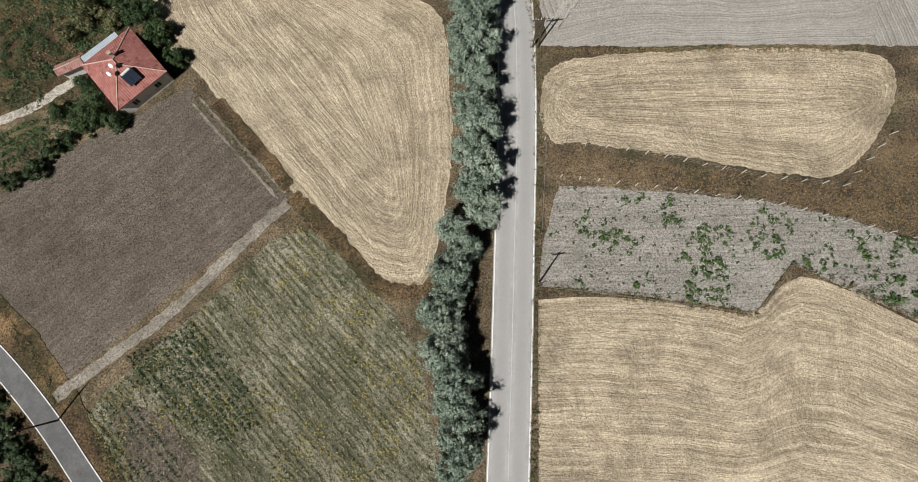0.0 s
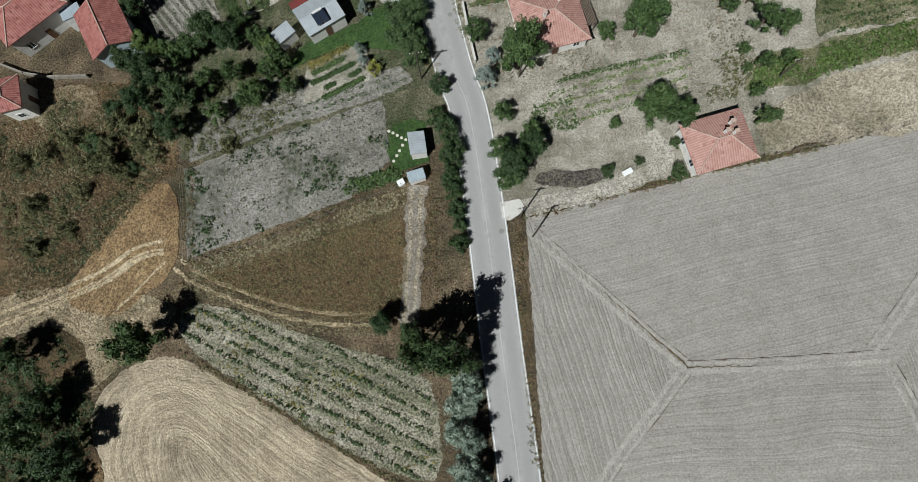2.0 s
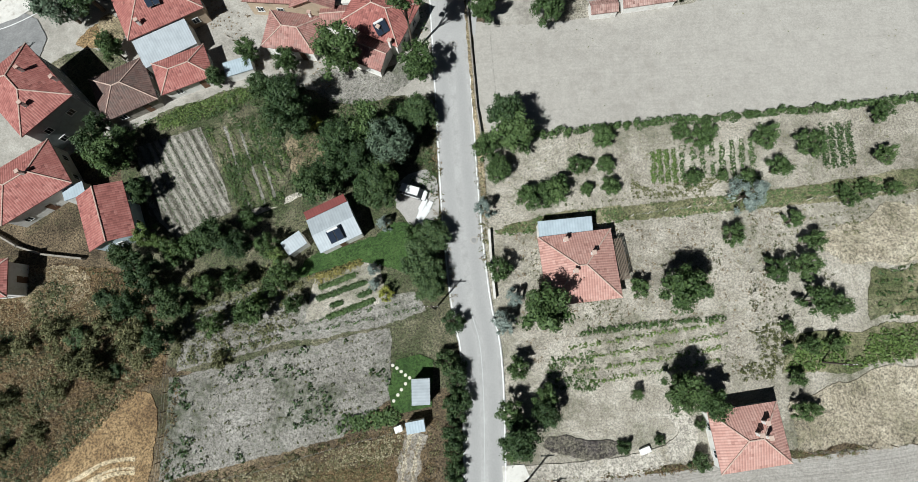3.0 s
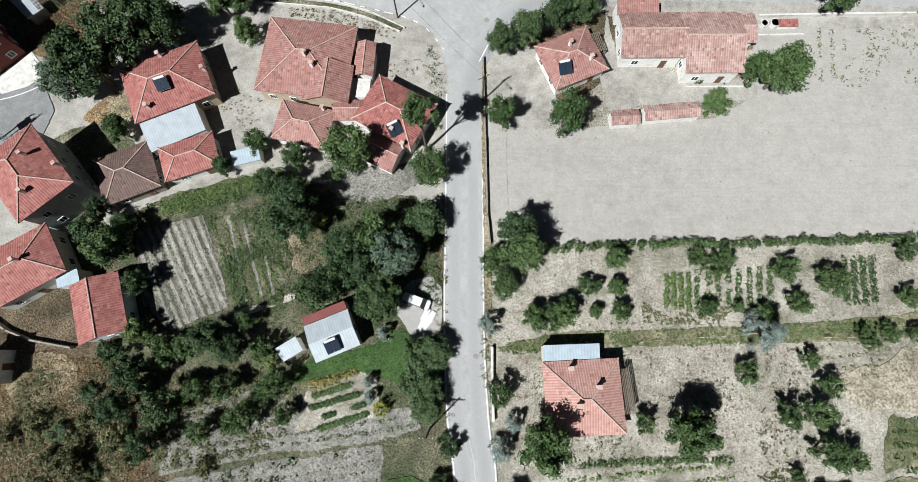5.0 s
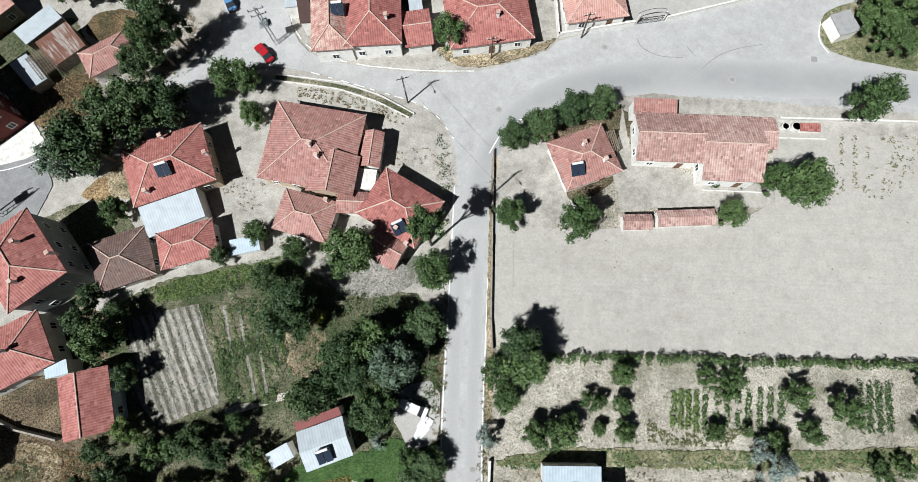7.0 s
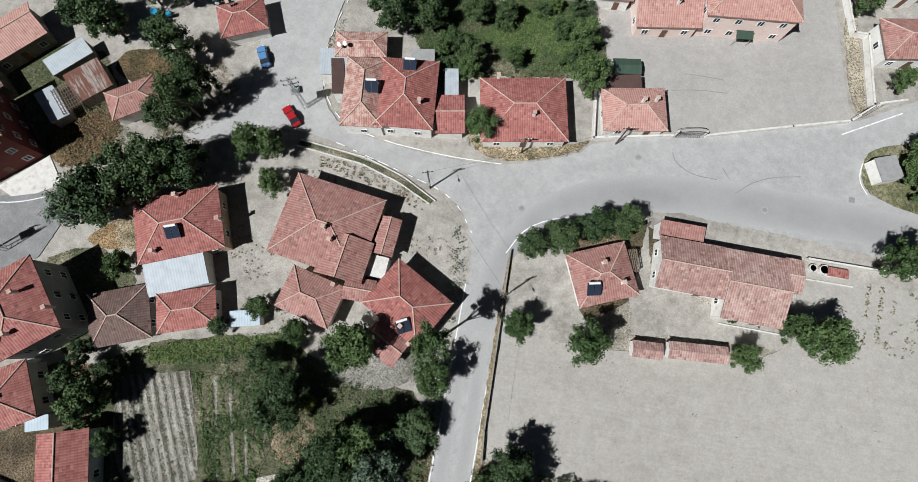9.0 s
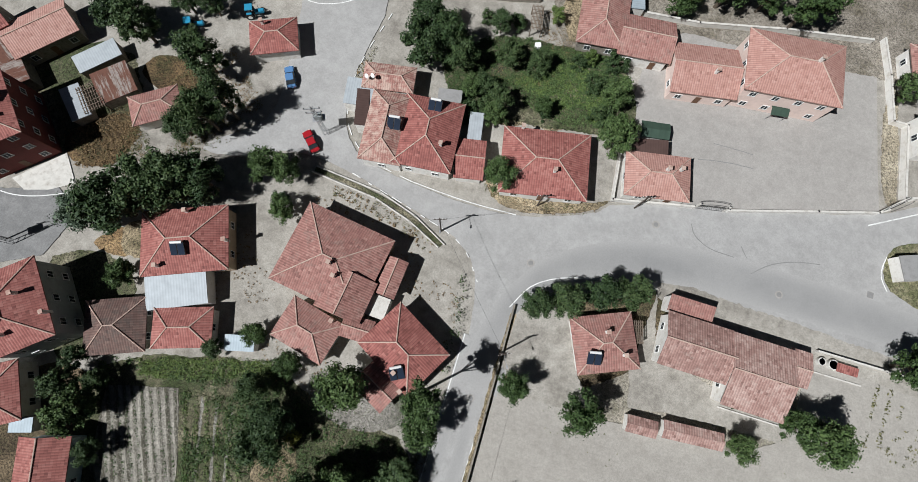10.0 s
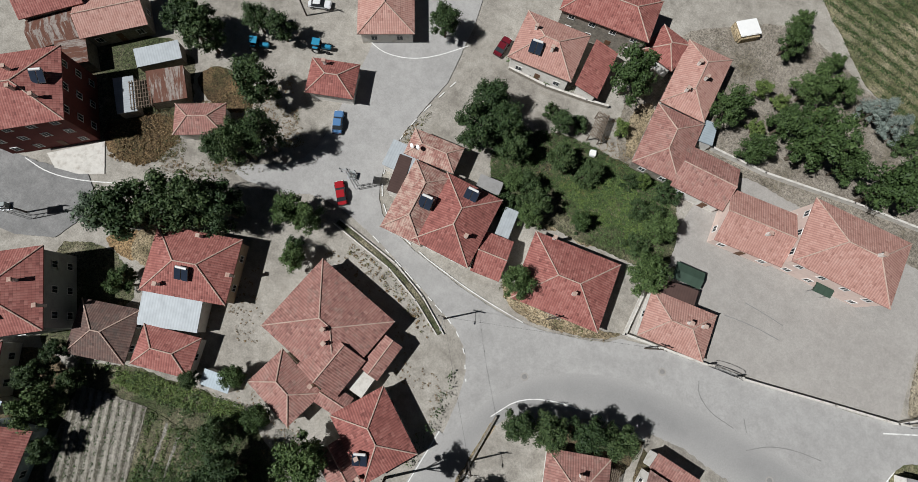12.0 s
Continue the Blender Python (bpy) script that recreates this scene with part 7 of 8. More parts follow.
def board_stack(x, y, turn):
    root = tagged(empty("board_stack", x, y, 0.02, turn), "loose stack of white boards beside the road", "boards")
    rnd = random.Random(4)
    for k in range(9):
        m = pose(rnd.uniform(-0.9, 0.9), rnd.uniform(-0.6, 0.6), 0, 0, 0, rnd.uniform(-14, 14))
        bm = box(bmesh.new(), 0, 0, 0.06 + 0.045 * k, rnd.uniform(1.6, 2.6), 0.7, 0.04)
        bm.transform(m)
        part("board", bm, M["tank"], root)
    return root


def white_object(x, y, turn, w, d, h, label, name):
    root = tagged(empty(name, x, y, 0, turn), label, name.replace("_", " "))
    part("body", box(bmesh.new(), 0, 0, h / 2, w, d, h, bevel=min(w, d, h) * 0.12), M["plastic_white"], root)
    part("lid", box(bmesh.new(), 0, 0, h + 0.03, w * 0.96, d * 0.96, 0.07, bevel=0.02), M["plastic_white"], root)
    return root


def roof_frame(x, y, turn, w, d, name="roof_frame", label="bare timber rafters of a collapsed barn roof", category="ruin"):
    root = tagged(empty(name, x, y, 0, turn), label, category)
    for k in range(9):
        part("rafter", box(bmesh.new(), -w / 2 + w * k / 8, 0, 2.3, 0.1, d, 0.12), M["wood"], root)
    for k in range(7):
        part("batten", box(bmesh.new(), 0, -d / 2 + d * (k + 0.5) / 7, 2.4, w + 0.2, 0.07, 0.07), M["wood"], root)
    for sx in (-1, 1):
        for sy in (-1, 1):
            part("post", box(bmesh.new(), sx * w / 2, sy * d * 0.45, 1.1, 0.14, 0.14, 2.5), M["wood"], root)
    return root


def stepping_stone(x, y):
    bm = rod(bmesh.new(), (0, 0, -0.02), (0, 0, 0.03), 0.26, 0.23, 9)
    ob = part("stepping_stone", bm, M["stone_pale"], None)
    ob.location = (x, y, hut_lawn.data.vertices[0].co.z)
    tagged(ob, "round white stepping stone laid in lawn", "stepping stone", "stepping stones on the lawn")


lattice_pole(-21.4, 189.5, 25)
lattice_pole(-59.5, 157.1, 40, 7.5)
manhole(13.9, 158.3)
manhole(15.9, 126.1)
manhole(18.1, 90.0)
manhole(16.2, 180.2)
manhole(53.5, 188.1)
manhole(66.8, 192.7, True)
manhole(32.9, 192.5)
carport(27.2, 206.5, 11, 2.1, 2.5)
carport(29.4, 206.9, 11, 2.1, 2.5)
carport(46.3, 216.8, 9, 2.6, 2.0)
yard_gate(40.1, 197.6, 12)
yard_gate(67.3, 207.4, 42, 4.2)
straw_stack(16.2, 249.5, 46)
board_stack(8.4, 130.9, 60)
white_object(4.4, 99.7, 20, 1.1, 0.9, 0.9, "white plastic water tank in a garden", "water_tank")
white_object(38.3, 95.9, 20, 1.5, 0.8, 0.5, "white bag of sand on the drive", "sandbag")
white_object(6.2, 215.7, 20, 1.0, 1.0, 0.8, "white plastic tub in a garden", "tub")
roof_frame(-57.9, 182.0, 46, 3.2, 5.0)
stepping_stone(3.6, 108.3)
stepping_stone(4.2, 107.9)
stepping_stone(4.8, 107.4)
stepping_stone(5.4, 106.9)
stepping_stone(6.0, 106.5)
stepping_stone(5.4, 105.7)
stepping_stone(4.8, 104.9)
stepping_stone(4.3, 104.2)
stepping_stone(3.7, 103.4)
# ---------------------------------------------------------------- vehicles
car(-22.9, 187.2, 136, (0.30, 0.014, 0.02), "small red saloon car standing on the street")
car(-30.4, 196.4, 121, (0.09, 0.19, 0.36), "blue hatchback parked beside a garage")
car(-16.2, 223.0, 93, (0.12, 0.012, 0.02), "dark red car parked at the lane", length=3.8)
car(7.0, 133.7, -19, (0.68, 0.68, 0.67), "white van parked in a roadside lay-by", van=True, length=4.2, name='van')
car(-45.9, 211.7, 29, (0.62, 0.63, 0.64), "silver car parked behind the garage", z=0.04)
tractor(-40.7, 205.4, 26)
tractor(-49.2, 199.8, 28)
# ---------------------------------------------------------------- crops and weeds
tufts("field_weeds", scatter([(13.2, 14.7), (16.2, 21.4), (28.5, 18.7), (45.0, 14.3), (56.8, 9.8), (65.6, 5.2), (78.1, -1.5), (74.4, -13.3), (62.6, -5.4), (47.2, 5.0), (40.6, -0.6), (23.8, 4.1), (11.3, 7.4)], 260, 0.25, 0.75, 11, 0.02), 0.22, "leaf_mid", "dark green weed clumps on sandy soil", "weeds", 14, 11)
tufts("field_weeds", scatter([(13.2, 14.7), (16.2, 21.4), (28.5, 18.7), (45.0, 14.3), (56.8, 9.8), (65.6, 5.2), (78.1, -1.5), (74.4, -13.3), (62.6, -5.4), (47.2, 5.0), (40.6, -0.6), (23.8, 4.1), (11.3, 7.4)], 300, 0.12, 0.3, 12, 0.0), 0.14, "leaf_dark", "small dark weeds on sandy soil", "weeds", 7, 12)
tufts("sunflower_rows", rows([(-23.9, 22.7), (-16.4, 14.0), (-9.3, 4.2), (-7.8, -6.0), (-8.2, -17.4), (-9.8, -29.0), (-52.9, -23.1), (-55.4, -5.6), (-56.9, -0.5), (-40.6, 10.2)], -55.4, 1.0, 0.4, 0.15, 0.38, 13, 0.25), 0.12, "leaf_olive", "withering sunflower plants in rows", "crops", 9, 13)
tufts("dry_sunflower_rows", rows([(-23.9, 22.7), (-16.4, 14.0), (-9.3, 4.2), (-7.8, -6.0), (-8.2, -17.4), (-9.8, -29.0), (-52.9, -23.1), (-55.4, -5.6), (-56.9, -0.5), (-40.6, 10.2)], -55.4, 1.0, 0.5, 0.12, 0.32, 170, 0.35), 0.1, "leaf_pale", "dry pale sunflower stalks in rows", "crops", 8, 170)
tufts("green_sunflower_rows", rows([(-50.9, 6.2), (-40.6, 9.8), (-35.0, 3.0), (-31.5, -5.8), (-37.6, -8.2), (-44.2, -4.0)], -55.4, 0.9, 0.4, 0.25, 0.5, 171, 0.25), 0.16, "leaf_dark", "dark green sunflower plants in rows", "crops", 10, 171)
tufts("green_sunflower_rows", rows([(-56.9, -0.5), (-49.9, 0.2), (-44.4, -7.2), (-42.6, -18.5), (-52.5, -17.1)], -55.4, 1.3, 0.55, 0.2, 0.5, 172, 0.35), 0.16, "leaf_dark", "dark green sunflower plants in rows", "crops", 10, 172)
tufts("sunflower_heads", scatter([(-23.9, 22.7), (-16.4, 14.0), (-9.3, 4.2), (-7.8, -6.0), (-8.2, -17.4), (-9.8, -29.0), (-52.9, -23.1), (-55.4, -5.6), (-56.9, -0.5), (-40.6, 10.2)], 1500, 0.12, 0.25, 14, 0.05), 0.13, "leaf_flower", "yellowed sunflower heads", "crops", 8, 14)
tufts("crop_strip_rows", rows([(-29.9, 86.8), (-22.3, 84.6), (-10.4, 77.9), (0.6, 73.5), (4.4, 69.1), (3.7, 57.1), (-0.9, 57.8), (-12.0, 65.7), (-22.5, 74.3), (-30.6, 81.3)], -35.7, 2.0, 0.5, 0.25, 0.55, 17, 0.25), 0.2, "leaf_mid", "green plants in rows on garden strip", "crops", 10, 17)
tufts("crop_strip_flowers", scatter([(-29.9, 86.8), (-22.3, 84.6), (-10.4, 77.9), (0.6, 73.5), (4.4, 69.1), (3.7, 57.1), (-0.9, 57.8), (-12.0, 65.7), (-22.5, 74.3), (-30.6, 81.3)], 160, 0.15, 0.35, 18, 0.1), 0.16, "leaf_flower", "yellowed plants on garden strip", "crops", 8, 18)
tufts("vegetable_greens", scatter([(-25.9, 145.5), (-15.8, 146.2), (-12.3, 139.6), (-13.1, 133.1), (-19.9, 132.3), (-22.6, 139.1)], 420, 0.25, 0.5, 181, 0.05), 0.14, "leaf_mid", "overgrown green vegetables", "crops", 12, 181)
tufts("dry_grass_tufts", scatter([(-29.4, 92.8), (-16.5, 94.1), (4.4, 99.3), (8.9, 97.2), (6.9, 74.6), (-1.6, 77.7), (-9.7, 80.0), (-17.8, 83.2), (-28.6, 88.6)], 3600, 0.1, 0.3, 182, -0.8), 0.08, "leaf_dry", "dry grass tufts on brown ground", "grass", 9, 182)
tufts("dry_grass_tufts", scatter([(-60.4, 93.7), (-46.4, 94.1), (-30.2, 88.3), (-30.4, 85.6), (-38.1, 80.4), (-42.9, 75.8), (-52.6, 79.3), (-60.8, 77.9), (-67.9, 81.0)], 2200, 0.1, 0.28, 183, -0.3), 0.08, "leaf_dry", "dry grass tufts on straw meadow", "grass", 8, 183)
tufts("garden_plot_plants", rows([(-28.9, 93.4), (-28.2, 107.2), (-13.3, 110.4), (3.1, 113.4), (3.2, 104.0), (-4.5, 98.7)], 12.5, 1.3, 0.9, 0.12, 0.34, 19, 0.4), 0.15, "leaf_olive", "sparse low plants in a garden plot", "crops", 8, 19)
tufts("garden_plot_weeds", scatter([(-28.9, 93.4), (-28.2, 107.2), (-13.3, 110.4), (3.1, 113.4), (3.2, 104.0), (-4.5, 98.7)], 120, 0.3, 0.7, 20, 0.1), 0.2, "leaf_dark", "dark weeds in a garden plot", "weeds", 12, 20)
tufts("garden_plot_greens", scatter([(-4.7, 99.5), (-3.3, 101.4), (3.7, 102.2), (4.5, 100.6), (0.1, 99.8)], 160, 0.4, 0.7, 21, 0), 0.2, "leaf_mid", "thick green vegetable patch", "weeds", 11, 21)
tufts("vegetable_rows", rows([(-35.8, 142.1), (-26.6, 145.2), (-23.7, 139.1), (-21.0, 132.6), (-25.6, 130.7), (-29.0, 128.7), (-33.2, 132.4)], -59.1, 1.15, 0.5, 0.16, 0.32, 22, 0.2), 0.12, "leaf_mid", "young vegetable plants in tidy rows", "crops", 9, 22)
tufts("vegetable_rows", rows([(-25.9, 145.5), (-15.8, 146.2), (-12.3, 139.6), (-13.1, 133.1), (-19.9, 132.3), (-22.6, 139.1)], -65.0, 1.5, 0.35, 0.3, 0.5, 23, 0.12), 0.14, "leaf_light", "lush green vegetable rows", "crops", 12, 23)
tufts("flower_border", scatter([(-9.0, 121.3), (-1.7, 123.6), (0.0, 123.3), (-7.2, 120.4)], 130, 0.3, 0.5, 25, 0), 0.15, "leaf_flower", "border of yellow and orange flowers", "flowers", 10, 25)
tufts("bean_rows", rows([(43.2, 138.9), (47.5, 139.1), (47.2, 134.0), (43.0, 133.8)], -92.3, 1.05, 0.3, 0.36, 0.52, 26, 0.02), 0.16, "leaf_light", "bright green bean rows", "crops", 24, 26)
tufts("bean_rows", rows([(47.5, 139.5), (59.8, 140.5), (59.4, 135.0), (47.2, 134.0)], -93.7, 1.5, 0.4, 0.3, 0.6, 27, 0.2), 0.16, "leaf_mid", "green vegetable rows in an orchard", "crops", 20, 27)
tufts("bean_rows", rows([(69.7, 142.2), (74.4, 142.4), (73.6, 135.6), (68.9, 135.0)], -92.8, 1.3, 0.35, 0.4, 0.65, 28, 0.05), 0.16, "leaf_mid", "green vegetable rows in an orchard", "crops", 22, 28)
tufts("vegetable_rows", rows([(28.8, 110.9), (32.8, 111.9), (51.1, 113.0), (51.9, 109.1), (48.6, 106.5), (31.8, 104.9), (28.0, 107.3)], 7.4, 1.7, 0.45, 0.25, 0.5, 29, 0.15), 0.18, "leaf_light", "green vegetable rows beside a house", "crops", 12, 29)
tufts("vine_row", along([(30.7, 111.9), (41.0, 112.9), (51.2, 113.5)], 0.35, 0.2, 0.4, 0.6, 30), 0.2, "leaf_mid", "climbing plants in a row", "crops", 12, 30)
tufts("field_rows", rows([(74.3, 119.7), (84.9, 120.2), (102.3, 121.2), (100.2, 114.2), (83.0, 113.1), (73.1, 112.9)], 4.4, 1.6, 0.5, 0.3, 0.6, 31, 0.25), 0.2, "leaf_mid", "green crop plants in rows", "crops", 10, 31)
tufts("green_crop_plants", scatter([(61.8, 109.4), (71.3, 111.0), (82.8, 112.2), (100.0, 113.7), (98.7, 109.1), (81.7, 107.8), (68.9, 106.2), (58.9, 105.8)], 900, 0.3, 0.6, 32, -0.1), 0.2, "leaf_light", "lush green crop plants", "crops", 10, 32)
tufts("pale_field_plants", rows([(69.1, 179.6), (74.3, 179.8), (73.2, 170.6), (68.7, 170.4)], -93.0, 2.0, 0.5, 0.25, 0.45, 33, 0.25), 0.18, "leaf_olive", "thin rows of plants on pale soil", "crops", 9, 33)
tufts("pale_field_weeds", scatter([(73.3, 179.7), (92.0, 180.9), (90.4, 170.7), (72.2, 169.5)], 160, 0.15, 0.4, 34, 0.05), 0.15, "leaf_olive", "scattered weeds on pale soil", "weeds", 8, 34)
tufts("pale_field_weeds", scatter([(18.2, 160.6), (59.1, 163.6), (86.5, 168.6), (83.4, 147.1), (27.4, 143.4)], 140, 0.08, 0.2, 35, 0.1), 0.1, "leaf_olive", "scattered weeds on a bare field", "weeds", 6, 35)
tufts("far_crop_rows", rows([(23.0, 264.8), (5.4, 276.8), (55.2, 313.1), (78.5, 251.2), (49.3, 250.4), (38.2, 253.5)], -8.0, 2.2, 0.3, 0.45, 0.75, 36, 0.05), 0.15, "leaf_mid", "green crop rows behind the orchard", "crops", 18, 36)
tufts("thicket_plants", scatter([(-1.8, 211.3), (16.7, 219.5), (23.8, 212.9), (23.9, 205.2), (14.4, 203.6), (5.9, 205.5)], 2600, 0.2, 0.42, 37, -0.4), 0.12, "leaf_mid", "dense green thicket of weeds", "thicket", 13, 37)
tufts("thicket_plants", scatter([(4.1, 208.4), (13.5, 215.7), (20.2, 213.0), (21.7, 206.2), (14.1, 204.6)], 900, 0.25, 0.45, 39, -0.2), 0.13, "leaf_light", "low bright green thicket weeds", "thicket", 14, 39)
tufts("thicket_plants", scatter([(-38.4, 146.1), (-15.3, 153.6), (-7.6, 149.7), (9.6, 148.5), (10.8, 133.7), (1.1, 131.6), (-9.4, 132.8), (-12.8, 140.4), (-23.5, 146.7)], 700, 0.3, 0.8, 38, 0.0), 0.13, "leaf_mid", "green undergrowth between trees", "undergrowth", 24, 38)
tufts("undergrowth", scatter([(-34.6, 123.4), (-26.4, 122.5), (-12.7, 123.8), (-9.6, 121.0), (-9.6, 114.6), (-13.2, 111.8), (-28.4, 108.9), (-29.2, 115.3)], 700, 0.25, 0.6, 39, 0.0), 0.13, "leaf_olive", "weedy undergrowth between fruit trees", "undergrowth", 20, 39)
tufts("undergrowth", scatter([(-32.6, 106.4), (-42.3, 97.3), (-48.6, 91.8), (-54.9, 90.5), (-61.8, 117.1), (-51.2, 124.3), (-34.6, 123.4), (-29.2, 111.7), (-29.7, 107.8)], 5200, 0.15, 0.4, 40, -0.8), 0.1, "leaf_dry", "dry brown scrub stalks", "scrub", 11, 40)
tufts("undergrowth", scatter([(-32.6, 106.4), (-42.3, 97.3), (-48.6, 91.8), (-54.9, 90.5), (-61.8, 117.1), (-51.2, 124.3), (-34.6, 123.4), (-29.2, 111.7), (-29.7, 107.8)], 1100, 0.2, 0.5, 41, 0.08), 0.11, "leaf_dark", "dark green scrub in dry grass", "scrub", 12, 41)
tufts("meadow_weeds", scatter([(-28.2, 90.4), (-14.1, 92.7), (3.7, 94.9), (3.6, 87.1), (1.3, 80.8), (-2.9, 79.8), (-15.1, 84.0)], 4200, 0.12, 0.32, 42, -0.8), 0.1, "leaf_dry", "brown dry weeds", "weeds", 10, 42)
tufts("meadow_weeds", scatter([(-28.2, 90.4), (-14.1, 92.7), (3.7, 94.9), (3.6, 87.1), (1.3, 80.8), (-2.9, 79.8), (-15.1, 84.0)], 1500, 0.15, 0.4, 43, 0.0), 0.1, "leaf_olive", "olive weeds in brown meadow", "weeds", 11, 43)
tufts("meadow_weeds", scatter([(15.0, 27.6), (37.8, 20.9), (57.3, 14.7), (67.0, 21.5), (82.0, 21.8), (75.9, 2.3), (59.2, 9.0), (45.2, 15.0), (16.4, 22.8)], 4500, 0.1, 0.25, 44, -0.8), 0.09, "leaf_dry", "brown dry weeds between fields", "weeds", 7, 44)
tufts("orchard_grass", scatter([(20.7, 128.6), (56.7, 130.3), (62.7, 128.6), (53.4, 104.5), (28.4, 111.7), (23.3, 106.0), (22.0, 117.0)], 700, 0.1, 0.3, 45, 0.0), 0.08, "leaf_dry", "dry grass tufts in orchard", "weeds", 10, 45)
tufts("orchard_grass", scatter([(18.7, 140.9), (80.4, 144.3), (78.9, 133.3), (27.4, 129.4), (19.9, 127.5)], 350, 0.1, 0.3, 46, 0.0), 0.08, "leaf_olive", "grass tufts in orchard", "weeds", 10, 46)
tufts("lane_grass", scatter([(19.1, 127.4), (26.6, 129.6), (60.8, 132.0), (89.9, 134.8), (89.5, 132.8), (56.5, 129.3), (20.0, 126.6)], 700, 0.15, 0.35, 47, -0.2), 0.15, "leaf_mid", "grass of the green lane", "weeds", 8, 47)
tufts("house_scrub", scatter([(-68.9, 67.2), (-57.2, 65.2), (-55.6, 55.5), (-61.4, 52.4), (-69.2, 48.7), (-83.5, 49.1), (-83.8, 69.8)], 700, 0.15, 0.45, 48, -0.15), 0.14, "leaf_dry", "dry scrub behind the farmhouse", "weeds", 9, 48)
tufts("house_scrub", scatter([(-61.0, 70.0), (-48.0, 64.4), (-46.6, 57.4), (-51.9, 55.0), (-61.4, 51.6), (-74.2, 53.7), (-74.2, 72.2)], 350, 0.25, 0.6, 49, -0.1), 0.15, "leaf_dark", "dark scrub behind the farmhouse", "weeds", 10, 49)
tufts("farm_garden_rows", rows([(-69.3, 44.2), (-63.5, 45.8), (-61.3, 42.4), (-66.5, 39.4), (-69.3, 37.9), (-76.8, 37.2), (-76.8, 42.0)], 15.5, 1.5, 0.2, 0.3, 0.5, 50, 0.05), 0.15, "leaf_mid", "green vegetable rows by the farmhouse", "crops", 11, 50)
tufts("verge_weeds", along([(3.7, -30.8), (5.3, -19.3), (8.6, -1.8), (11.6, 13.9), (15.2, 32.8), (18.0, 52.2)], 0.22, 0.6, 0.15, 0.45, 60), 0.1, "leaf_olive", "dry weeds along a verge", "weeds", 15, 60)
tufts("verge_weeds", along([(3.7, -30.8), (5.3, -19.3), (8.6, -1.8), (11.6, 13.9), (15.2, 32.8), (18.0, 52.2)], 0.5, 0.6, 0.2, 0.5, 90), 0.1, "leaf_dry", "tufts of rough weeds along a verge", "weeds", 15, 90)
tufts("verge_weeds", along([(15.8, 37.7), (16.8, 50.3), (17.9, 63.7), (19.3, 76.9), (20.6, 89.9)], 0.22, 0.6, 0.15, 0.45, 61), 0.1, "leaf_dry", "dry weeds along a verge", "weeds", 15, 61)
tufts("verge_weeds", along([(15.8, 37.7), (16.8, 50.3), (17.9, 63.7), (19.3, 76.9), (20.6, 89.9)], 0.5, 0.6, 0.2, 0.5, 91), 0.1, "leaf_olive", "tufts of rough weeds along a verge", "weeds", 15, 91)
tufts("verge_weeds", along([(-25.7, 27.2), (-32.2, 36.7), (-38.0, 45.5)], 0.22, 0.9, 0.15, 0.45, 62), 0.1, "leaf_olive", "dry weeds along a verge", "weeds", 15, 62)
tufts("verge_weeds", along([(-25.7, 27.2), (-32.2, 36.7), (-38.0, 45.5)], 0.5, 0.9, 0.2, 0.5, 92), 0.1, "leaf_dry", "tufts of rough weeds along a verge", "weeds", 15, 92)
tufts("verge_weeds", along([(-24.0, 25.5), (-14.8, 12.4), (-11.7, 9.3)], 0.22, 0.9, 0.15, 0.45, 63), 0.1, "leaf_dry", "dry weeds along a verge", "weeds", 15, 63)
tufts("verge_weeds", along([(-24.0, 25.5), (-14.8, 12.4), (-11.7, 9.3)], 0.5, 0.9, 0.2, 0.5, 93), 0.1, "leaf_olive", "tufts of rough weeds along a verge", "weeds", 15, 93)
tufts("verge_weeds", along([(-69.6, 17.2), (-65.3, 9.2), (-61.2, 1.0)], 0.22, 0.8, 0.15, 0.45, 64), 0.1, "leaf_olive", "dry weeds along a verge", "weeds", 15, 64)
tufts("verge_weeds", along([(-69.6, 17.2), (-65.3, 9.2), (-61.2, 1.0)], 0.5, 0.8, 0.2, 0.5, 94), 0.1, "leaf_dry", "tufts of rough weeds along a verge", "weeds", 15, 94)
tufts("verge_weeds", along([(-56.2, -3.9), (-51.4, -11.3), (-45.3, -20.4)], 0.22, 1.0, 0.15, 0.45, 65), 0.1, "leaf_dry", "dry weeds along a verge", "weeds", 15, 65)
tufts("verge_weeds", along([(-56.2, -3.9), (-51.4, -11.3), (-45.3, -20.4)], 0.5, 1.0, 0.2, 0.5, 95), 0.1, "leaf_olive", "tufts of rough weeds along a verge", "weeds", 15, 95)
tufts("verge_weeds", along([(-71.6, 6.7), (-66.5, -2.4), (-60.7, -10.0), (-55.1, -19.0)], 0.22, 1.2, 0.15, 0.45, 66), 0.1, "leaf_olive", "dry weeds along a verge", "weeds", 15, 66)
tufts("verge_weeds", along([(-71.6, 6.7), (-66.5, -2.4), (-60.7, -10.0), (-55.1, -19.0)], 0.5, 1.2, 0.2, 0.5, 96), 0.1, "leaf_dry", "tufts of rough weeds along a verge", "weeds", 15, 96)
tufts("verge_weeds", along([(17.3, 43.2), (33.0, 40.9), (50.7, 38.0), (66.4, 35.4)], 0.22, 0.4, 0.15, 0.45, 67), 0.1, "leaf_dry", "dry weeds along a verge", "weeds", 15, 67)
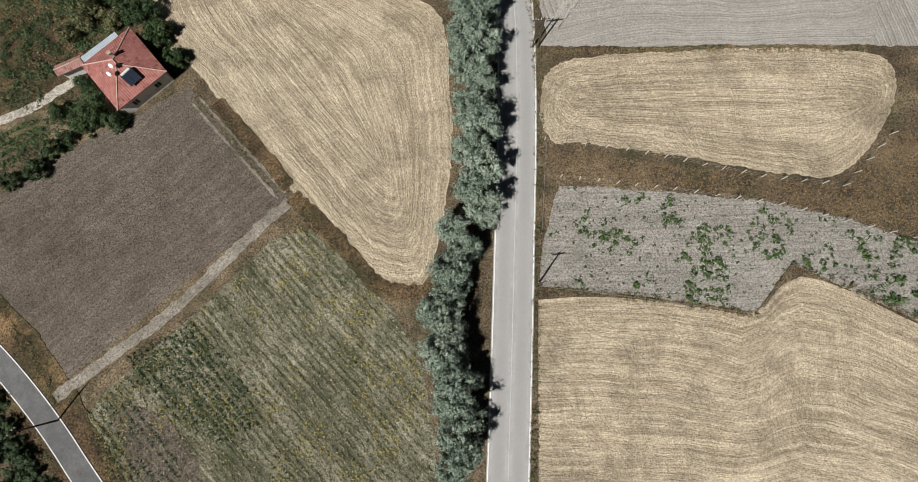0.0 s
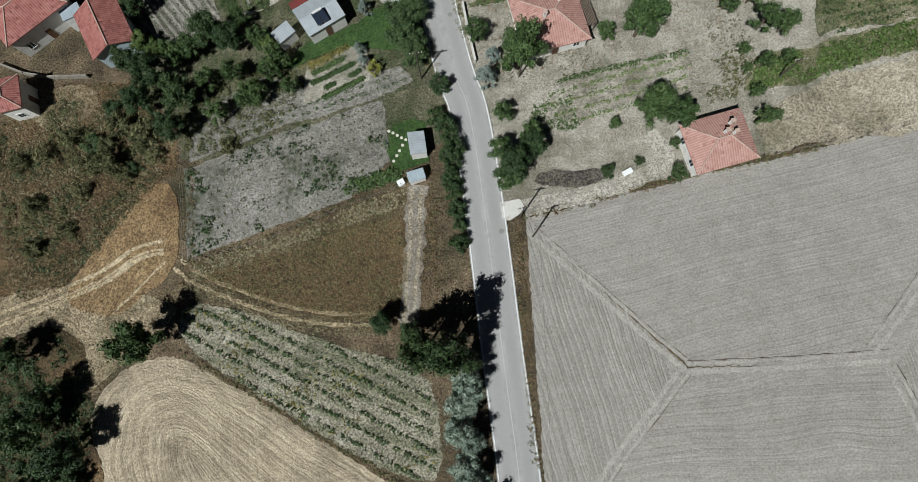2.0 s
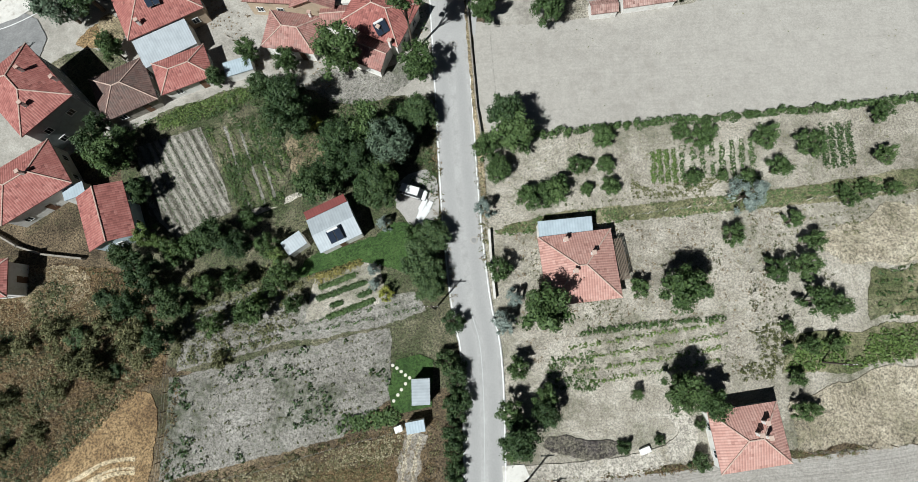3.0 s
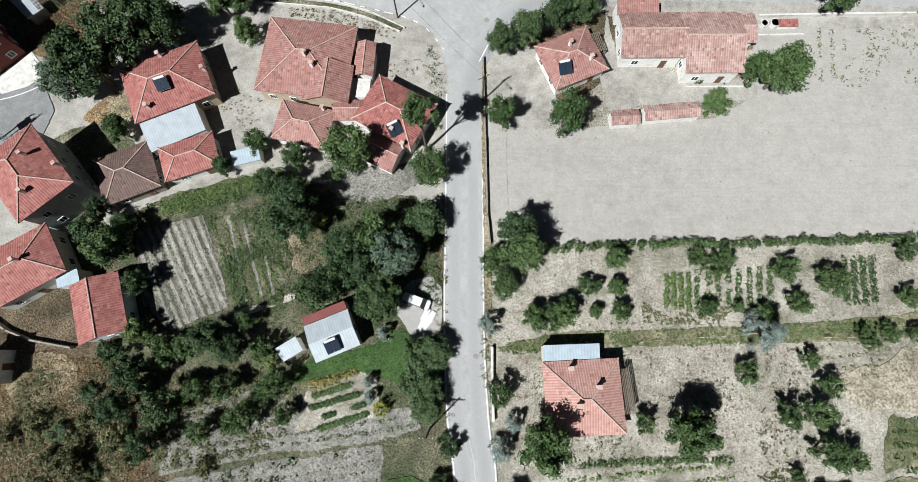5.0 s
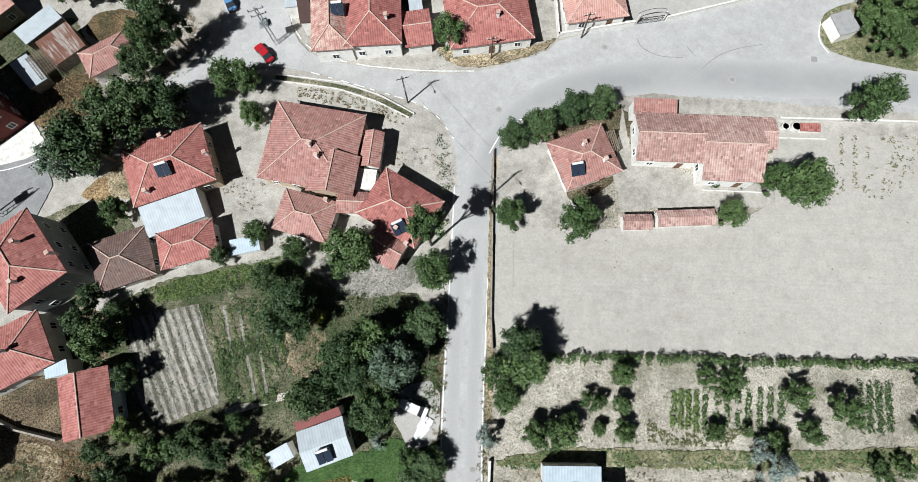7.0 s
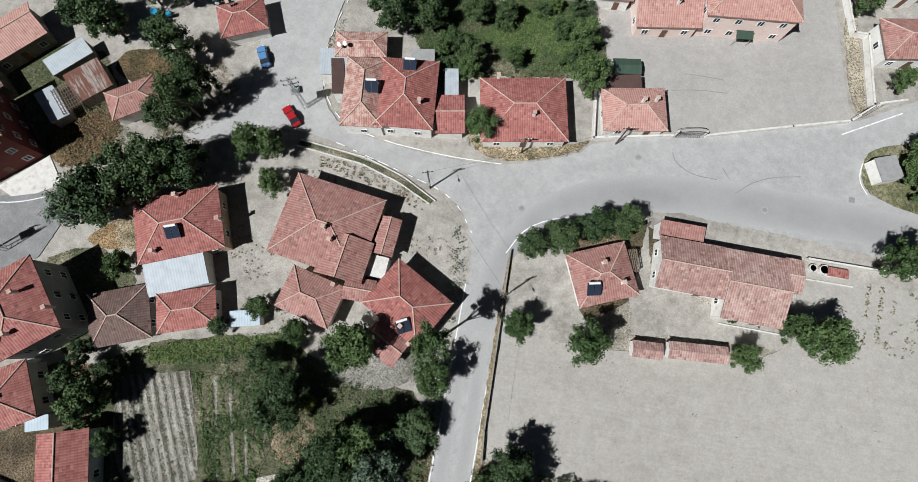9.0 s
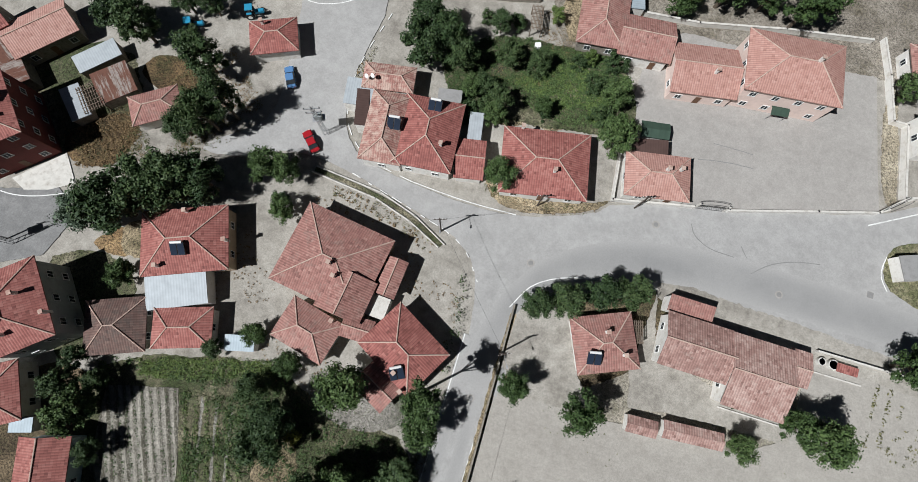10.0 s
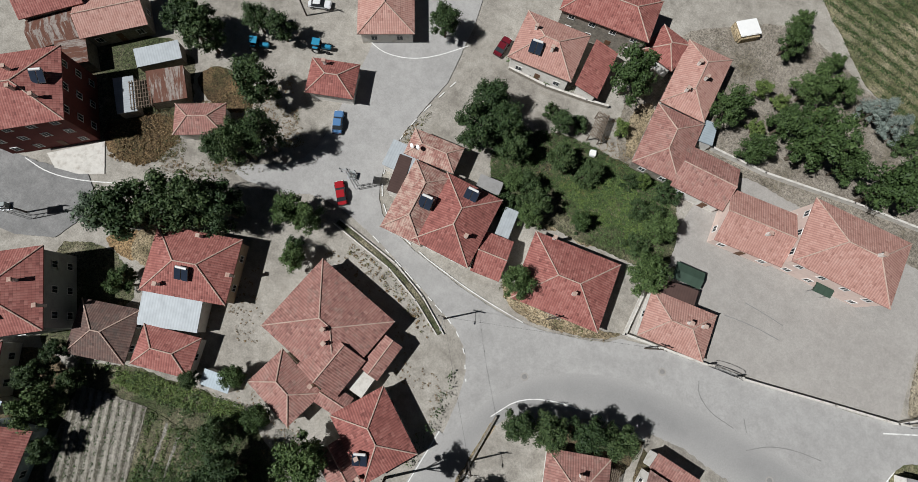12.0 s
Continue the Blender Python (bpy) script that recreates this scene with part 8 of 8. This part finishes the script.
tufts("verge_weeds", along([(17.3, 43.2), (33.0, 40.9), (50.7, 38.0), (66.4, 35.4)], 0.5, 0.4, 0.2, 0.5, 97), 0.1, "leaf_olive", "tufts of rough weeds along a verge", "weeds", 15, 97)
tufts("verge_weeds", along([(11.0, 7.1), (25.3, 3.2), (40.4, -1.4)], 0.22, 0.5, 0.15, 0.45, 68), 0.1, "leaf_olive", "dry weeds along a verge", "weeds", 15, 68)
tufts("verge_weeds", along([(11.0, 7.1), (25.3, 3.2), (40.4, -1.4)], 0.5, 0.5, 0.2, 0.5, 98), 0.1, "leaf_dry", "tufts of rough weeds along a verge", "weeds", 15, 98)
tufts("verge_weeds", along([(46.9, 4.7), (54.4, 0.6), (64.7, -7.3)], 0.22, 0.5, 0.15, 0.45, 69), 0.1, "leaf_dry", "dry weeds along a verge", "weeds", 15, 69)
tufts("verge_weeds", along([(46.9, 4.7), (54.4, 0.6), (64.7, -7.3)], 0.5, 0.5, 0.2, 0.5, 99), 0.1, "leaf_olive", "tufts of rough weeds along a verge", "weeds", 15, 99)
tufts("verge_weeds", along([(-30.9, 79.6), (-22.5, 73.4), (-12.0, 65.1), (-1.0, 56.9)], 0.22, 0.6, 0.15, 0.45, 70), 0.1, "leaf_olive", "dry weeds along a verge", "weeds", 15, 70)
tufts("verge_weeds", along([(-30.9, 79.6), (-22.5, 73.4), (-12.0, 65.1), (-1.0, 56.9)], 0.5, 0.6, 0.2, 0.5, 100), 0.1, "leaf_dry", "tufts of rough weeds along a verge", "weeds", 15, 100)
tufts("verge_weeds", along([(-30.2, 88.3), (-28.3, 93.8), (-27.6, 107.6)], 0.22, 0.7, 0.15, 0.45, 71), 0.1, "leaf_dry", "dry weeds along a verge", "weeds", 15, 71)
tufts("verge_weeds", along([(-30.2, 88.3), (-28.3, 93.8), (-27.6, 107.6)], 0.5, 0.7, 0.2, 0.5, 101), 0.1, "leaf_olive", "tufts of rough weeds along a verge", "weeds", 15, 101)
tufts("verge_weeds", along([(-29.2, 92.8), (-16.5, 94.4), (-4.4, 97.5), (4.4, 99.3)], 0.22, 0.7, 0.15, 0.45, 72), 0.1, "leaf_olive", "dry weeds along a verge", "weeds", 15, 72)
tufts("verge_weeds", along([(-29.2, 92.8), (-16.5, 94.4), (-4.4, 97.5), (4.4, 99.3)], 0.5, 0.7, 0.2, 0.5, 102), 0.1, "leaf_dry", "tufts of rough weeds along a verge", "weeds", 15, 102)
tufts("verge_weeds", along([(21.4, 91.7), (29.9, 92.0), (46.2, 93.7)], 0.22, 0.6, 0.15, 0.45, 73), 0.1, "leaf_dry", "dry weeds along a verge", "weeds", 15, 73)
tufts("verge_weeds", along([(21.4, 91.7), (29.9, 92.0), (46.2, 93.7)], 0.5, 0.6, 0.2, 0.5, 103), 0.1, "leaf_olive", "tufts of rough weeds along a verge", "weeds", 15, 103)
tufts("verge_weeds", along([(47.1, 94.0), (58.2, 94.5), (68.4, 95.1)], 0.22, 0.5, 0.15, 0.45, 74), 0.1, "leaf_olive", "dry weeds along a verge", "weeds", 15, 74)
tufts("verge_weeds", along([(47.1, 94.0), (58.2, 94.5), (68.4, 95.1)], 0.5, 0.5, 0.2, 0.5, 104), 0.1, "leaf_dry", "tufts of rough weeds along a verge", "weeds", 15, 104)
tufts("verge_weeds", along([(9.2, 100.5), (8.4, 92.2), (8.0, 84.1)], 0.22, 1.0, 0.15, 0.45, 75), 0.1, "leaf_dry", "dry weeds along a verge", "weeds", 15, 75)
tufts("verge_weeds", along([(9.2, 100.5), (8.4, 92.2), (8.0, 84.1)], 0.5, 1.0, 0.2, 0.5, 105), 0.1, "leaf_olive", "tufts of rough weeds along a verge", "weeds", 15, 105)
tufts("verge_weeds", along([(17.4, 142.6), (17.2, 133.9), (17.4, 122.5)], 0.22, 0.7, 0.15, 0.45, 76), 0.1, "leaf_olive", "dry weeds along a verge", "weeds", 15, 76)
tufts("verge_weeds", along([(17.4, 142.6), (17.2, 133.9), (17.4, 122.5)], 0.5, 0.7, 0.2, 0.5, 106), 0.1, "leaf_dry", "tufts of rough weeds along a verge", "weeds", 15, 106)
tufts("verge_weeds", along([(10.0, 149.5), (10.5, 133.7), (12.0, 117.6)], 0.22, 1.0, 0.15, 0.45, 77), 0.1, "leaf_dry", "dry weeds along a verge", "weeds", 15, 77)
tufts("verge_weeds", along([(10.0, 149.5), (10.5, 133.7), (12.0, 117.6)], 0.5, 1.0, 0.2, 0.5, 107), 0.1, "leaf_olive", "tufts of rough weeds along a verge", "weeds", 15, 107)
tufts("verge_weeds", along([(-49.1, 172.7), (-43.8, 177.6), (-36.6, 183.2)], 0.22, 1.0, 0.15, 0.45, 78), 0.1, "leaf_olive", "dry weeds along a verge", "weeds", 15, 78)
tufts("verge_weeds", along([(-49.1, 172.7), (-43.8, 177.6), (-36.6, 183.2)], 0.5, 1.0, 0.2, 0.5, 108), 0.1, "leaf_dry", "tufts of rough weeds along a verge", "weeds", 15, 108)
tufts("verge_weeds", along([(-19.0, 206.4), (-20.1, 200.4), (-17.2, 194.6)], 0.22, 0.8, 0.15, 0.45, 79), 0.1, "leaf_dry", "dry weeds along a verge", "weeds", 15, 79)
tufts("verge_weeds", along([(-19.0, 206.4), (-20.1, 200.4), (-17.2, 194.6)], 0.5, 0.8, 0.2, 0.5, 109), 0.1, "leaf_olive", "tufts of rough weeds along a verge", "weeds", 15, 109)
tufts("verge_weeds", along([(6.1, 189.6), (14.1, 188.7), (23.0, 191.8)], 0.22, 0.9, 0.15, 0.45, 80), 0.1, "leaf_olive", "dry weeds along a verge", "weeds", 15, 80)
tufts("verge_weeds", along([(6.1, 189.6), (14.1, 188.7), (23.0, 191.8)], 0.5, 0.9, 0.2, 0.5, 110), 0.1, "leaf_dry", "tufts of rough weeds along a verge", "weeds", 15, 110)
tufts("verge_weeds", along([(-16.6, 181.1), (-6.5, 179.9), (0.9, 177.5)], 0.22, 1.0, 0.15, 0.45, 81), 0.1, "leaf_dry", "dry weeds along a verge", "weeds", 15, 81)
tufts("verge_weeds", along([(-16.6, 181.1), (-6.5, 179.9), (0.9, 177.5)], 0.5, 1.0, 0.2, 0.5, 111), 0.1, "leaf_olive", "tufts of rough weeds along a verge", "weeds", 15, 111)
strip("skid_mark", [(38.1, 194.5), (39.1, 192.6), (42.0, 191.4), (45.7, 191.5)], 0.14, M["patch_dark"], "thin dark tyre mark on asphalt", "road marking", ragged=0.1, rise=0.158)
strip("skid_mark", [(46.3, 193.6), (47.6, 192.0)], 0.14, M["patch_dark"], "thin dark tyre mark on asphalt", "road marking", ragged=0.1, rise=0.158)
strip("skid_mark", [(48.7, 189.8), (51.1, 192.2), (54.6, 193.9), (58.6, 194.8)], 0.14, M["patch_dark"], "thin dark tyre mark on asphalt", "road marking", ragged=0.1, rise=0.158)
strip("skid_mark", [(38.4, 208.8), (42.3, 209.0), (44.9, 209.0)], 0.14, M["patch_dark"], "thin dark tyre mark on asphalt", "road marking", ragged=0.1, rise=0.158)
strip("skid_mark", [(36.6, 205.3), (41.3, 206.4), (45.3, 206.7)], 0.14, M["patch_dark"], "thin dark tyre mark on asphalt", "road marking", ragged=0.1, rise=0.158)
tufts("yard_weeds", scatter([(-33.7, 159.7), (-29.2, 167.6), (-16.6, 181.1), (1.9, 177.3), (8.4, 174.4), (8.8, 159.9), (-0.3, 148.8), (-15.8, 149.5), (-22.3, 154.7)], 500, 0.1, 0.28, 130, 0.1), 0.09, "leaf_dry", "dry grass tufts round village houses", "weeds", 9, 130)
tufts("yard_weeds", scatter([(-61.0, 175.1), (-51.7, 185.5), (-41.8, 198.8), (-32.7, 190.2), (-43.9, 176.3), (-53.4, 172.0)], 1300, 0.15, 0.45, 131, -0.1), 0.1, "leaf_dry", "dry grass on waste ground between barns", "weeds", 8, 131)
tufts("yard_weeds", scatter([(-61.0, 175.1), (-51.7, 185.5), (-41.8, 198.8), (-32.7, 190.2), (-43.9, 176.3), (-53.4, 172.0)], 500, 0.2, 0.5, 132, 0.05), 0.1, "leaf_olive", "green weeds on waste ground between barns", "weeds", 9, 132)
tufts("yard_weeds", scatter([(-2.1, 205.6), (0.9, 215.0), (6.7, 224.1), (13.5, 216.5), (9.3, 208.8)], 400, 0.15, 0.4, 133, -0.1), 0.1, "leaf_dry", "dry weeds on overgrown plot", "weeds", 8, 133)
tufts("orchard_weeds", scatter([(22.5, 128.4), (57.6, 130.2), (88.1, 132.5), (84.9, 120.2), (58.9, 110.1), (53.4, 104.5), (27.6, 105.5), (21.4, 105.3)], 1100, 0.12, 0.36, 134, 0.1), 0.085, "leaf_olive", "green weeds under orchard trees", "weeds", 11, 134)
tufts("scrub_weeds", scatter([(-57.5, 55.8), (-83.5, 44.1), (-83.3, 25.2), (-69.4, 34.1), (-55.2, 40.5), (-49.4, 43.4)], 1500, 0.2, 0.5, 135, -0.05), 0.13, "leaf_dark", "dark weeds beside the farmhouse", "weeds", 10, 135)
tufts("scrub_weeds", scatter([(-60.6, 82.5), (-46.3, 78.2), (-43.0, 74.0), (-46.2, 64.1), (-55.9, 62.3), (-74.2, 65.3), (-74.3, 84.8)], 2600, 0.2, 0.55, 136, 0.0), 0.13, "leaf_dark", "dark scrub beneath trees", "weeds", 10, 136)
roof_frame(33.4, 175.1, 17, 2.2, 3.4, "pergola", "open timber pergola beside a house", "pergola")
roof_frame(36.5, 122.2, 8, 1.8, 6.0, "pergola", "open timber pergola beside a house", "pergola")
tufts("leafy_border", scatter([(-39.2, 145.2), (-29.4, 149.3), (-15.3, 153.6), (-14.1, 151.8), (-28.0, 146.6), (-38.0, 143.9)], 500, 0.3, 0.6, 140, -0.3), 0.13, "leaf_light", "bright green leafy border behind beds", "crops", 11, 140)
patch("dry_grass", [(-12.8, 144.6), (-7.8, 144.6), (-5.6, 140.2), (-8.0, 136.0), (-12.2, 137.2)], M["straw"], "patch of straw-coloured dry grass", "grass", rise=0.062)
patch("dry_grass", [(-53.1, 124.2), (-44.5, 124.6), (-41.6, 123.0), (-41.8, 119.8), (-47.9, 116.3), (-51.6, 117.8)], M["straw"], "patch of straw-coloured dry grass", "grass", rise=0.064)
patch("gravel_yard", [(-9.9, 155.2), (-0.6, 153.7), (6.5, 155.9), (8.5, 153.1), (-0.2, 148.1), (-7.6, 149.7)], M["garden"], "grey gravel yard under a tree", "yard", rise=0.066)
patch("dry_grass", [(-61.1, 174.5), (-58.3, 178.9), (-52.6, 182.3), (-49.2, 179.8), (-50.5, 172.9), (-56.3, 171.2)], M["brown_grass"], "dry grass on waste ground", "grass", rise=0.07)
patch("dry_grass", [(-45.2, 165.2), (-42.2, 166.9), (-39.3, 161.4), (-43.4, 160.8)], M["straw"], "dry grass beside a house", "grass", rise=0.072)
tufts("straw_tufts", scatter([(-61.1, 174.5), (-58.3, 178.9), (-52.6, 182.3), (-49.2, 179.8), (-50.5, 172.9), (-56.3, 171.2)], 400, 0.2, 0.4, 141, -0.2), 0.14, "leaf_dry", "dry grass tufts on waste ground", "weeds", 9, 141)
wear_band([(14.2, 160.0), (15.0, 168.2), (17.6, 176.2), (23.6, 182.6), (34.1, 187.0), (51.4, 188.6), (71.4, 189.0), (96.2, 188.0)], 6.4, "darker worn wheel track on the street bend", 0.0, 0.75, 0.1563)
ROAD = [(-0.9, -31.7), (1.7, -18.8), (5.2, -1.3), (8.2, 14.4), (11.9, 33.3), (14.8, 52.7), (15.2, 71.2), (16.1, 89.7), (16.6, 109.8), (15.1, 115.4), (14.0, 130.5), (13.6, 147.8), (13.0, 160.0)]
for way in (-1.4, 1.4):
    wear_band(ROAD, 1.8, "darker worn wheel track along the road", way, 0.35)
tufts("green_weeds", scatter([(26.3, 108.8), (32.5, 109.5), (32.6, 104.1), (28.2, 103.7), (25.4, 105.3)], 170, 0.15, 0.4, 160, -0.3), 0.14, "leaf_mid", "green weeds in a garden corner", "weeds", 10, 160)
tufts("green_weeds", scatter([(52.5, 110.9), (59.4, 112.8), (61.5, 109.8), (57.0, 105.0), (52.6, 104.6)], 220, 0.15, 0.4, 161, -0.3), 0.14, "leaf_olive", "green weeds under fruit trees", "weeds", 10, 161)
tufts("green_weeds", scatter([(40.1, 134.9), (48.5, 134.1), (59.4, 135.0), (60.0, 132.5), (48.4, 131.6), (40.0, 131.6)], 300, 0.12, 0.3, 162, -0.3), 0.13, "leaf_olive", "green weedy strip in an orchard", "weeds", 9, 162)
tufts("tomato_rows", rows([(60.1, 128.9), (74.0, 130.2), (72.7, 124.5), (60.7, 123.0)], 8.1, 1.6, 0.6, 0.2, 0.45, 150, 0.4), 0.15, "leaf_olive", "rows of low garden plants", "crops", 9, 150)
tufts("tomato_rows", rows([(29.3, 131.5), (53.5, 133.1), (53.6, 131.1), (29.9, 129.0)], 4.2, 1.3, 0.7, 0.15, 0.35, 151, 0.45), 0.14, "leaf_olive", "rows of low garden plants", "crops", 8, 151)
patch("garden_path", [(-20.1, 131.5), (-13.8, 133.4), (-9.6, 135.3), (-9.1, 134.5), (-13.7, 132.4), (-19.5, 130.2)], M["track"], "pale garden path beside beds", "path", ragged=0.2, rise=0.074)
tufts("vegetable_rows", rows([(-26.6, 109.6), (-14.1, 112.3), (1.2, 114.5), (8.5, 115.8), (7.3, 117.6), (-5.9, 115.3), (-13.1, 114.0), (-26.6, 111.4)], 10.1, 1.3, 0.5, 0.2, 0.45, 152, 0.3), 0.15, "leaf_mid", "leafy rows along garden edge", "crops", 10, 152)
patch("dry_clearing", [(0.5, 205.0), (4.1, 209.9), (10.0, 209.3), (10.8, 204.6), (7.0, 200.2), (2.4, 200.5)], M["straw"], "dry brown clearing in an overgrown plot", "grass", rise=0.092)
patch("thicket_ground", [(-8.4, 208.0), (-2.9, 214.4), (4.5, 217.0), (13.1, 216.8), (21.0, 219.2), (23.1, 210.5), (19.1, 205.2), (9.6, 205.8), (3.2, 205.9), (-3.3, 199.7)], M["weeds"], "overgrown weedy plot between houses", "garden", rise=0.094, ragged=0.8)
patch("dry_clearing", [(2.9, 206.7), (9.1, 206.9), (17.9, 206.8), (15.2, 202.6), (8.3, 201.8), (3.6, 203.6)], M["straw"], "dry straw clearing in an overgrown plot", "grass", rise=0.096, ragged=0.8)
tufts("thicket_plants", scatter([(-8.4, 208.0), (-2.9, 214.4), (4.5, 217.0), (13.1, 216.8), (20.2, 218.7), (22.4, 210.8), (18.4, 207.0), (8.8, 207.4), (2.6, 207.3), (-3.5, 200.2)], 2600, 0.2, 0.42, 191, -0.35), 0.12, "leaf_mid", "dense green thicket of weeds", "thicket", 13, 191)
for a, b in (((-7.1, 119.7), (-0.8, 121.9)), ((-7.4, 118.1), (-0.3, 120.4)), ((-5.4, 117.0), (0.4, 119.0)), ((-5.9, 115.4), (0.9, 117.7))):
    tufts("vegetable_rows", along([a, b], 0.07, 0.2, 0.28, 0.45, 24), 0.13, "leaf_mid", "leafy vegetable row on a terrace", "crops", 26, 24)
strip("garden_path", [(-0.3, 123.6), (0.4, 120.6), (1.4, 117.1)], 0.7, M["track"], "pale path beside terraced beds", "path", ragged=0.2, rise=0.12)
strip("garden_path", [(-69.4, 45.9), (-63.5, 47.3), (-58.6, 50.0), (-56.2, 50.6)], 1.5, M["track"], "pale path to the farmhouse", "path", ragged=0.5, rise=0.12)


def well(x, y, r, label, material):
    root = tagged(empty("well", x, y, 0.0), label, "well")
    bm = bmesh.new()
    bmesh.ops.create_cone(bm, cap_ends=False, segments=20, radius1=r, radius2=r, depth=0.9, matrix=Matrix.Translation((0, 0, 0.4)))
    bmesh.ops.create_cone(bm, cap_ends=False, segments=20, radius1=r - 0.14, radius2=r - 0.14, depth=0.9, matrix=Matrix.Translation((0, 0, 0.4)))
    rim = [e for e in bm.edges if e.is_boundary and e.verts[0].co.z > 0.5]
    bmesh.ops.bridge_loops(bm, edges=rim)
    part("ring", bm, M["concrete"], root)
    part("water", rod(bmesh.new(), (0, 0, 0.2), (0, 0, 0.3), r - 0.16, sides=20), M[material], root)
    return root


well(61.2, 180.3, 0.6, "open concrete well ring with dark inside", "black")
well(62.9, 180.4, 0.75, "round concrete basin with green water", "lawn")
house(64.9, 180.3, 3.1, 1.3, 1.9, 0.9, 0.15, label="low tiled box beside the street wall", shape="lean", roof="tile_red", name="hutch", windows=False, caps=False, over=0.05)
strip("road_verge", [(16.1, 172.0), (16.2, 165.0), (16.5, 157.2), (16.9, 146.9), (17.3, 142.6), (17.6, 133.0)], 0.9, M["straw"], "dry grass between road and rubble wall", "verge", ragged=0.3, rise=0.163)
house(-43.3, 135.1, 3.2, 2.0, 19.0, 3.0, 0.12, label="flat grey-blue sheet roof between house and barn", shape="lean", roof="sheet_blue", name="lean_to", windows=False, caps=False, over=0.05)
house(-4.3, 201.1, 3.8, 2.2, 12.0, 2.7, 0.08, label="flat grey concrete roof of a back room", shape="lean", roof="roof_felt", name="outbuilding", windows=False, caps=False, over=0.05)
house(1.2, 197.6, 2.2, 4.6, 12.0, 2.5, 0.2, label="grey sheet lean-to between two houses", shape="lean", roof="sheet_grey", name="lean_to", windows=False, caps=False, over=0.05)
roof_frame(4.6, 219.5, 12, 1.8, 4.6, "pergola", "open timber pergola in a garden", "pergola")
tree("walnut", -1.6, 203.6, 2.1)
tree("walnut", 3.5, 200.2, 2.3)
tree("bush", -2.2, 198.6, 1.2)
tufts("meadow_weeds", along([(-27.6, 91.6), (-14.2, 93.4), (-3.0, 96.2), (4.4, 97.6)], 0.03, 1.3, 0.1, 0.3, 210), 0.1, "leaf_pale", "pale withered weeds below a garden fence", "weeds", 8, 210)
tufts("meadow_weeds", along([(-27.6, 91.0), (-14.2, 92.4), (-3.0, 94.8), (4.0, 96.4)], 0.05, 1.6, 0.12, 0.35, 211), 0.1, "leaf_olive", "olive weeds below a garden fence", "weeds", 9, 211)
tufts("meadow_weeds", along([(-29.4, 92.0), (-27.2, 88.4), (-16.6, 82.8), (-9.4, 80.2), (-1.6, 79.0)], 0.04, 1.2, 0.1, 0.3, 212), 0.1, "leaf_pale", "pale withered weeds along wheel ruts", "weeds", 8, 212)
tufts("scrub_stalks", scatter([(-32.6, 106.4), (-42.3, 97.3), (-48.6, 91.8), (-54.9, 90.5), (-61.8, 117.1), (-51.2, 124.3), (-34.6, 123.4), (-29.2, 111.7)], 2600, 0.12, 0.34, 213, -0.2), 0.1, "leaf_pale", "pale dead stalks in brown scrub", "scrub", 7, 213)
tufts("scrub_thicket", scatter([(-82.0, 48.0), (-82.0, 82.0), (-63.8, 83.8), (-50.0, 86.0), (-45.0, 78.5), (-45.5, 62.0), (-52.0, 56.0), (-60.0, 52.0)], 420, 0.5, 1.2, 220, 0.0), 0.16, "leaf_dark", "low dark shrubs in brown grass", "scrub", 60, 220)
tufts("scrub_thicket", scatter([(-56.0, 99.0), (-60.0, 117.0), (-47.0, 121.0), (-38.0, 116.0), (-33.0, 110.0), (-43.0, 99.0)], 160, 0.4, 0.9, 221, 0.05), 0.15, "leaf_olive", "low olive shrubs in brown scrub", "scrub", 50, 221)
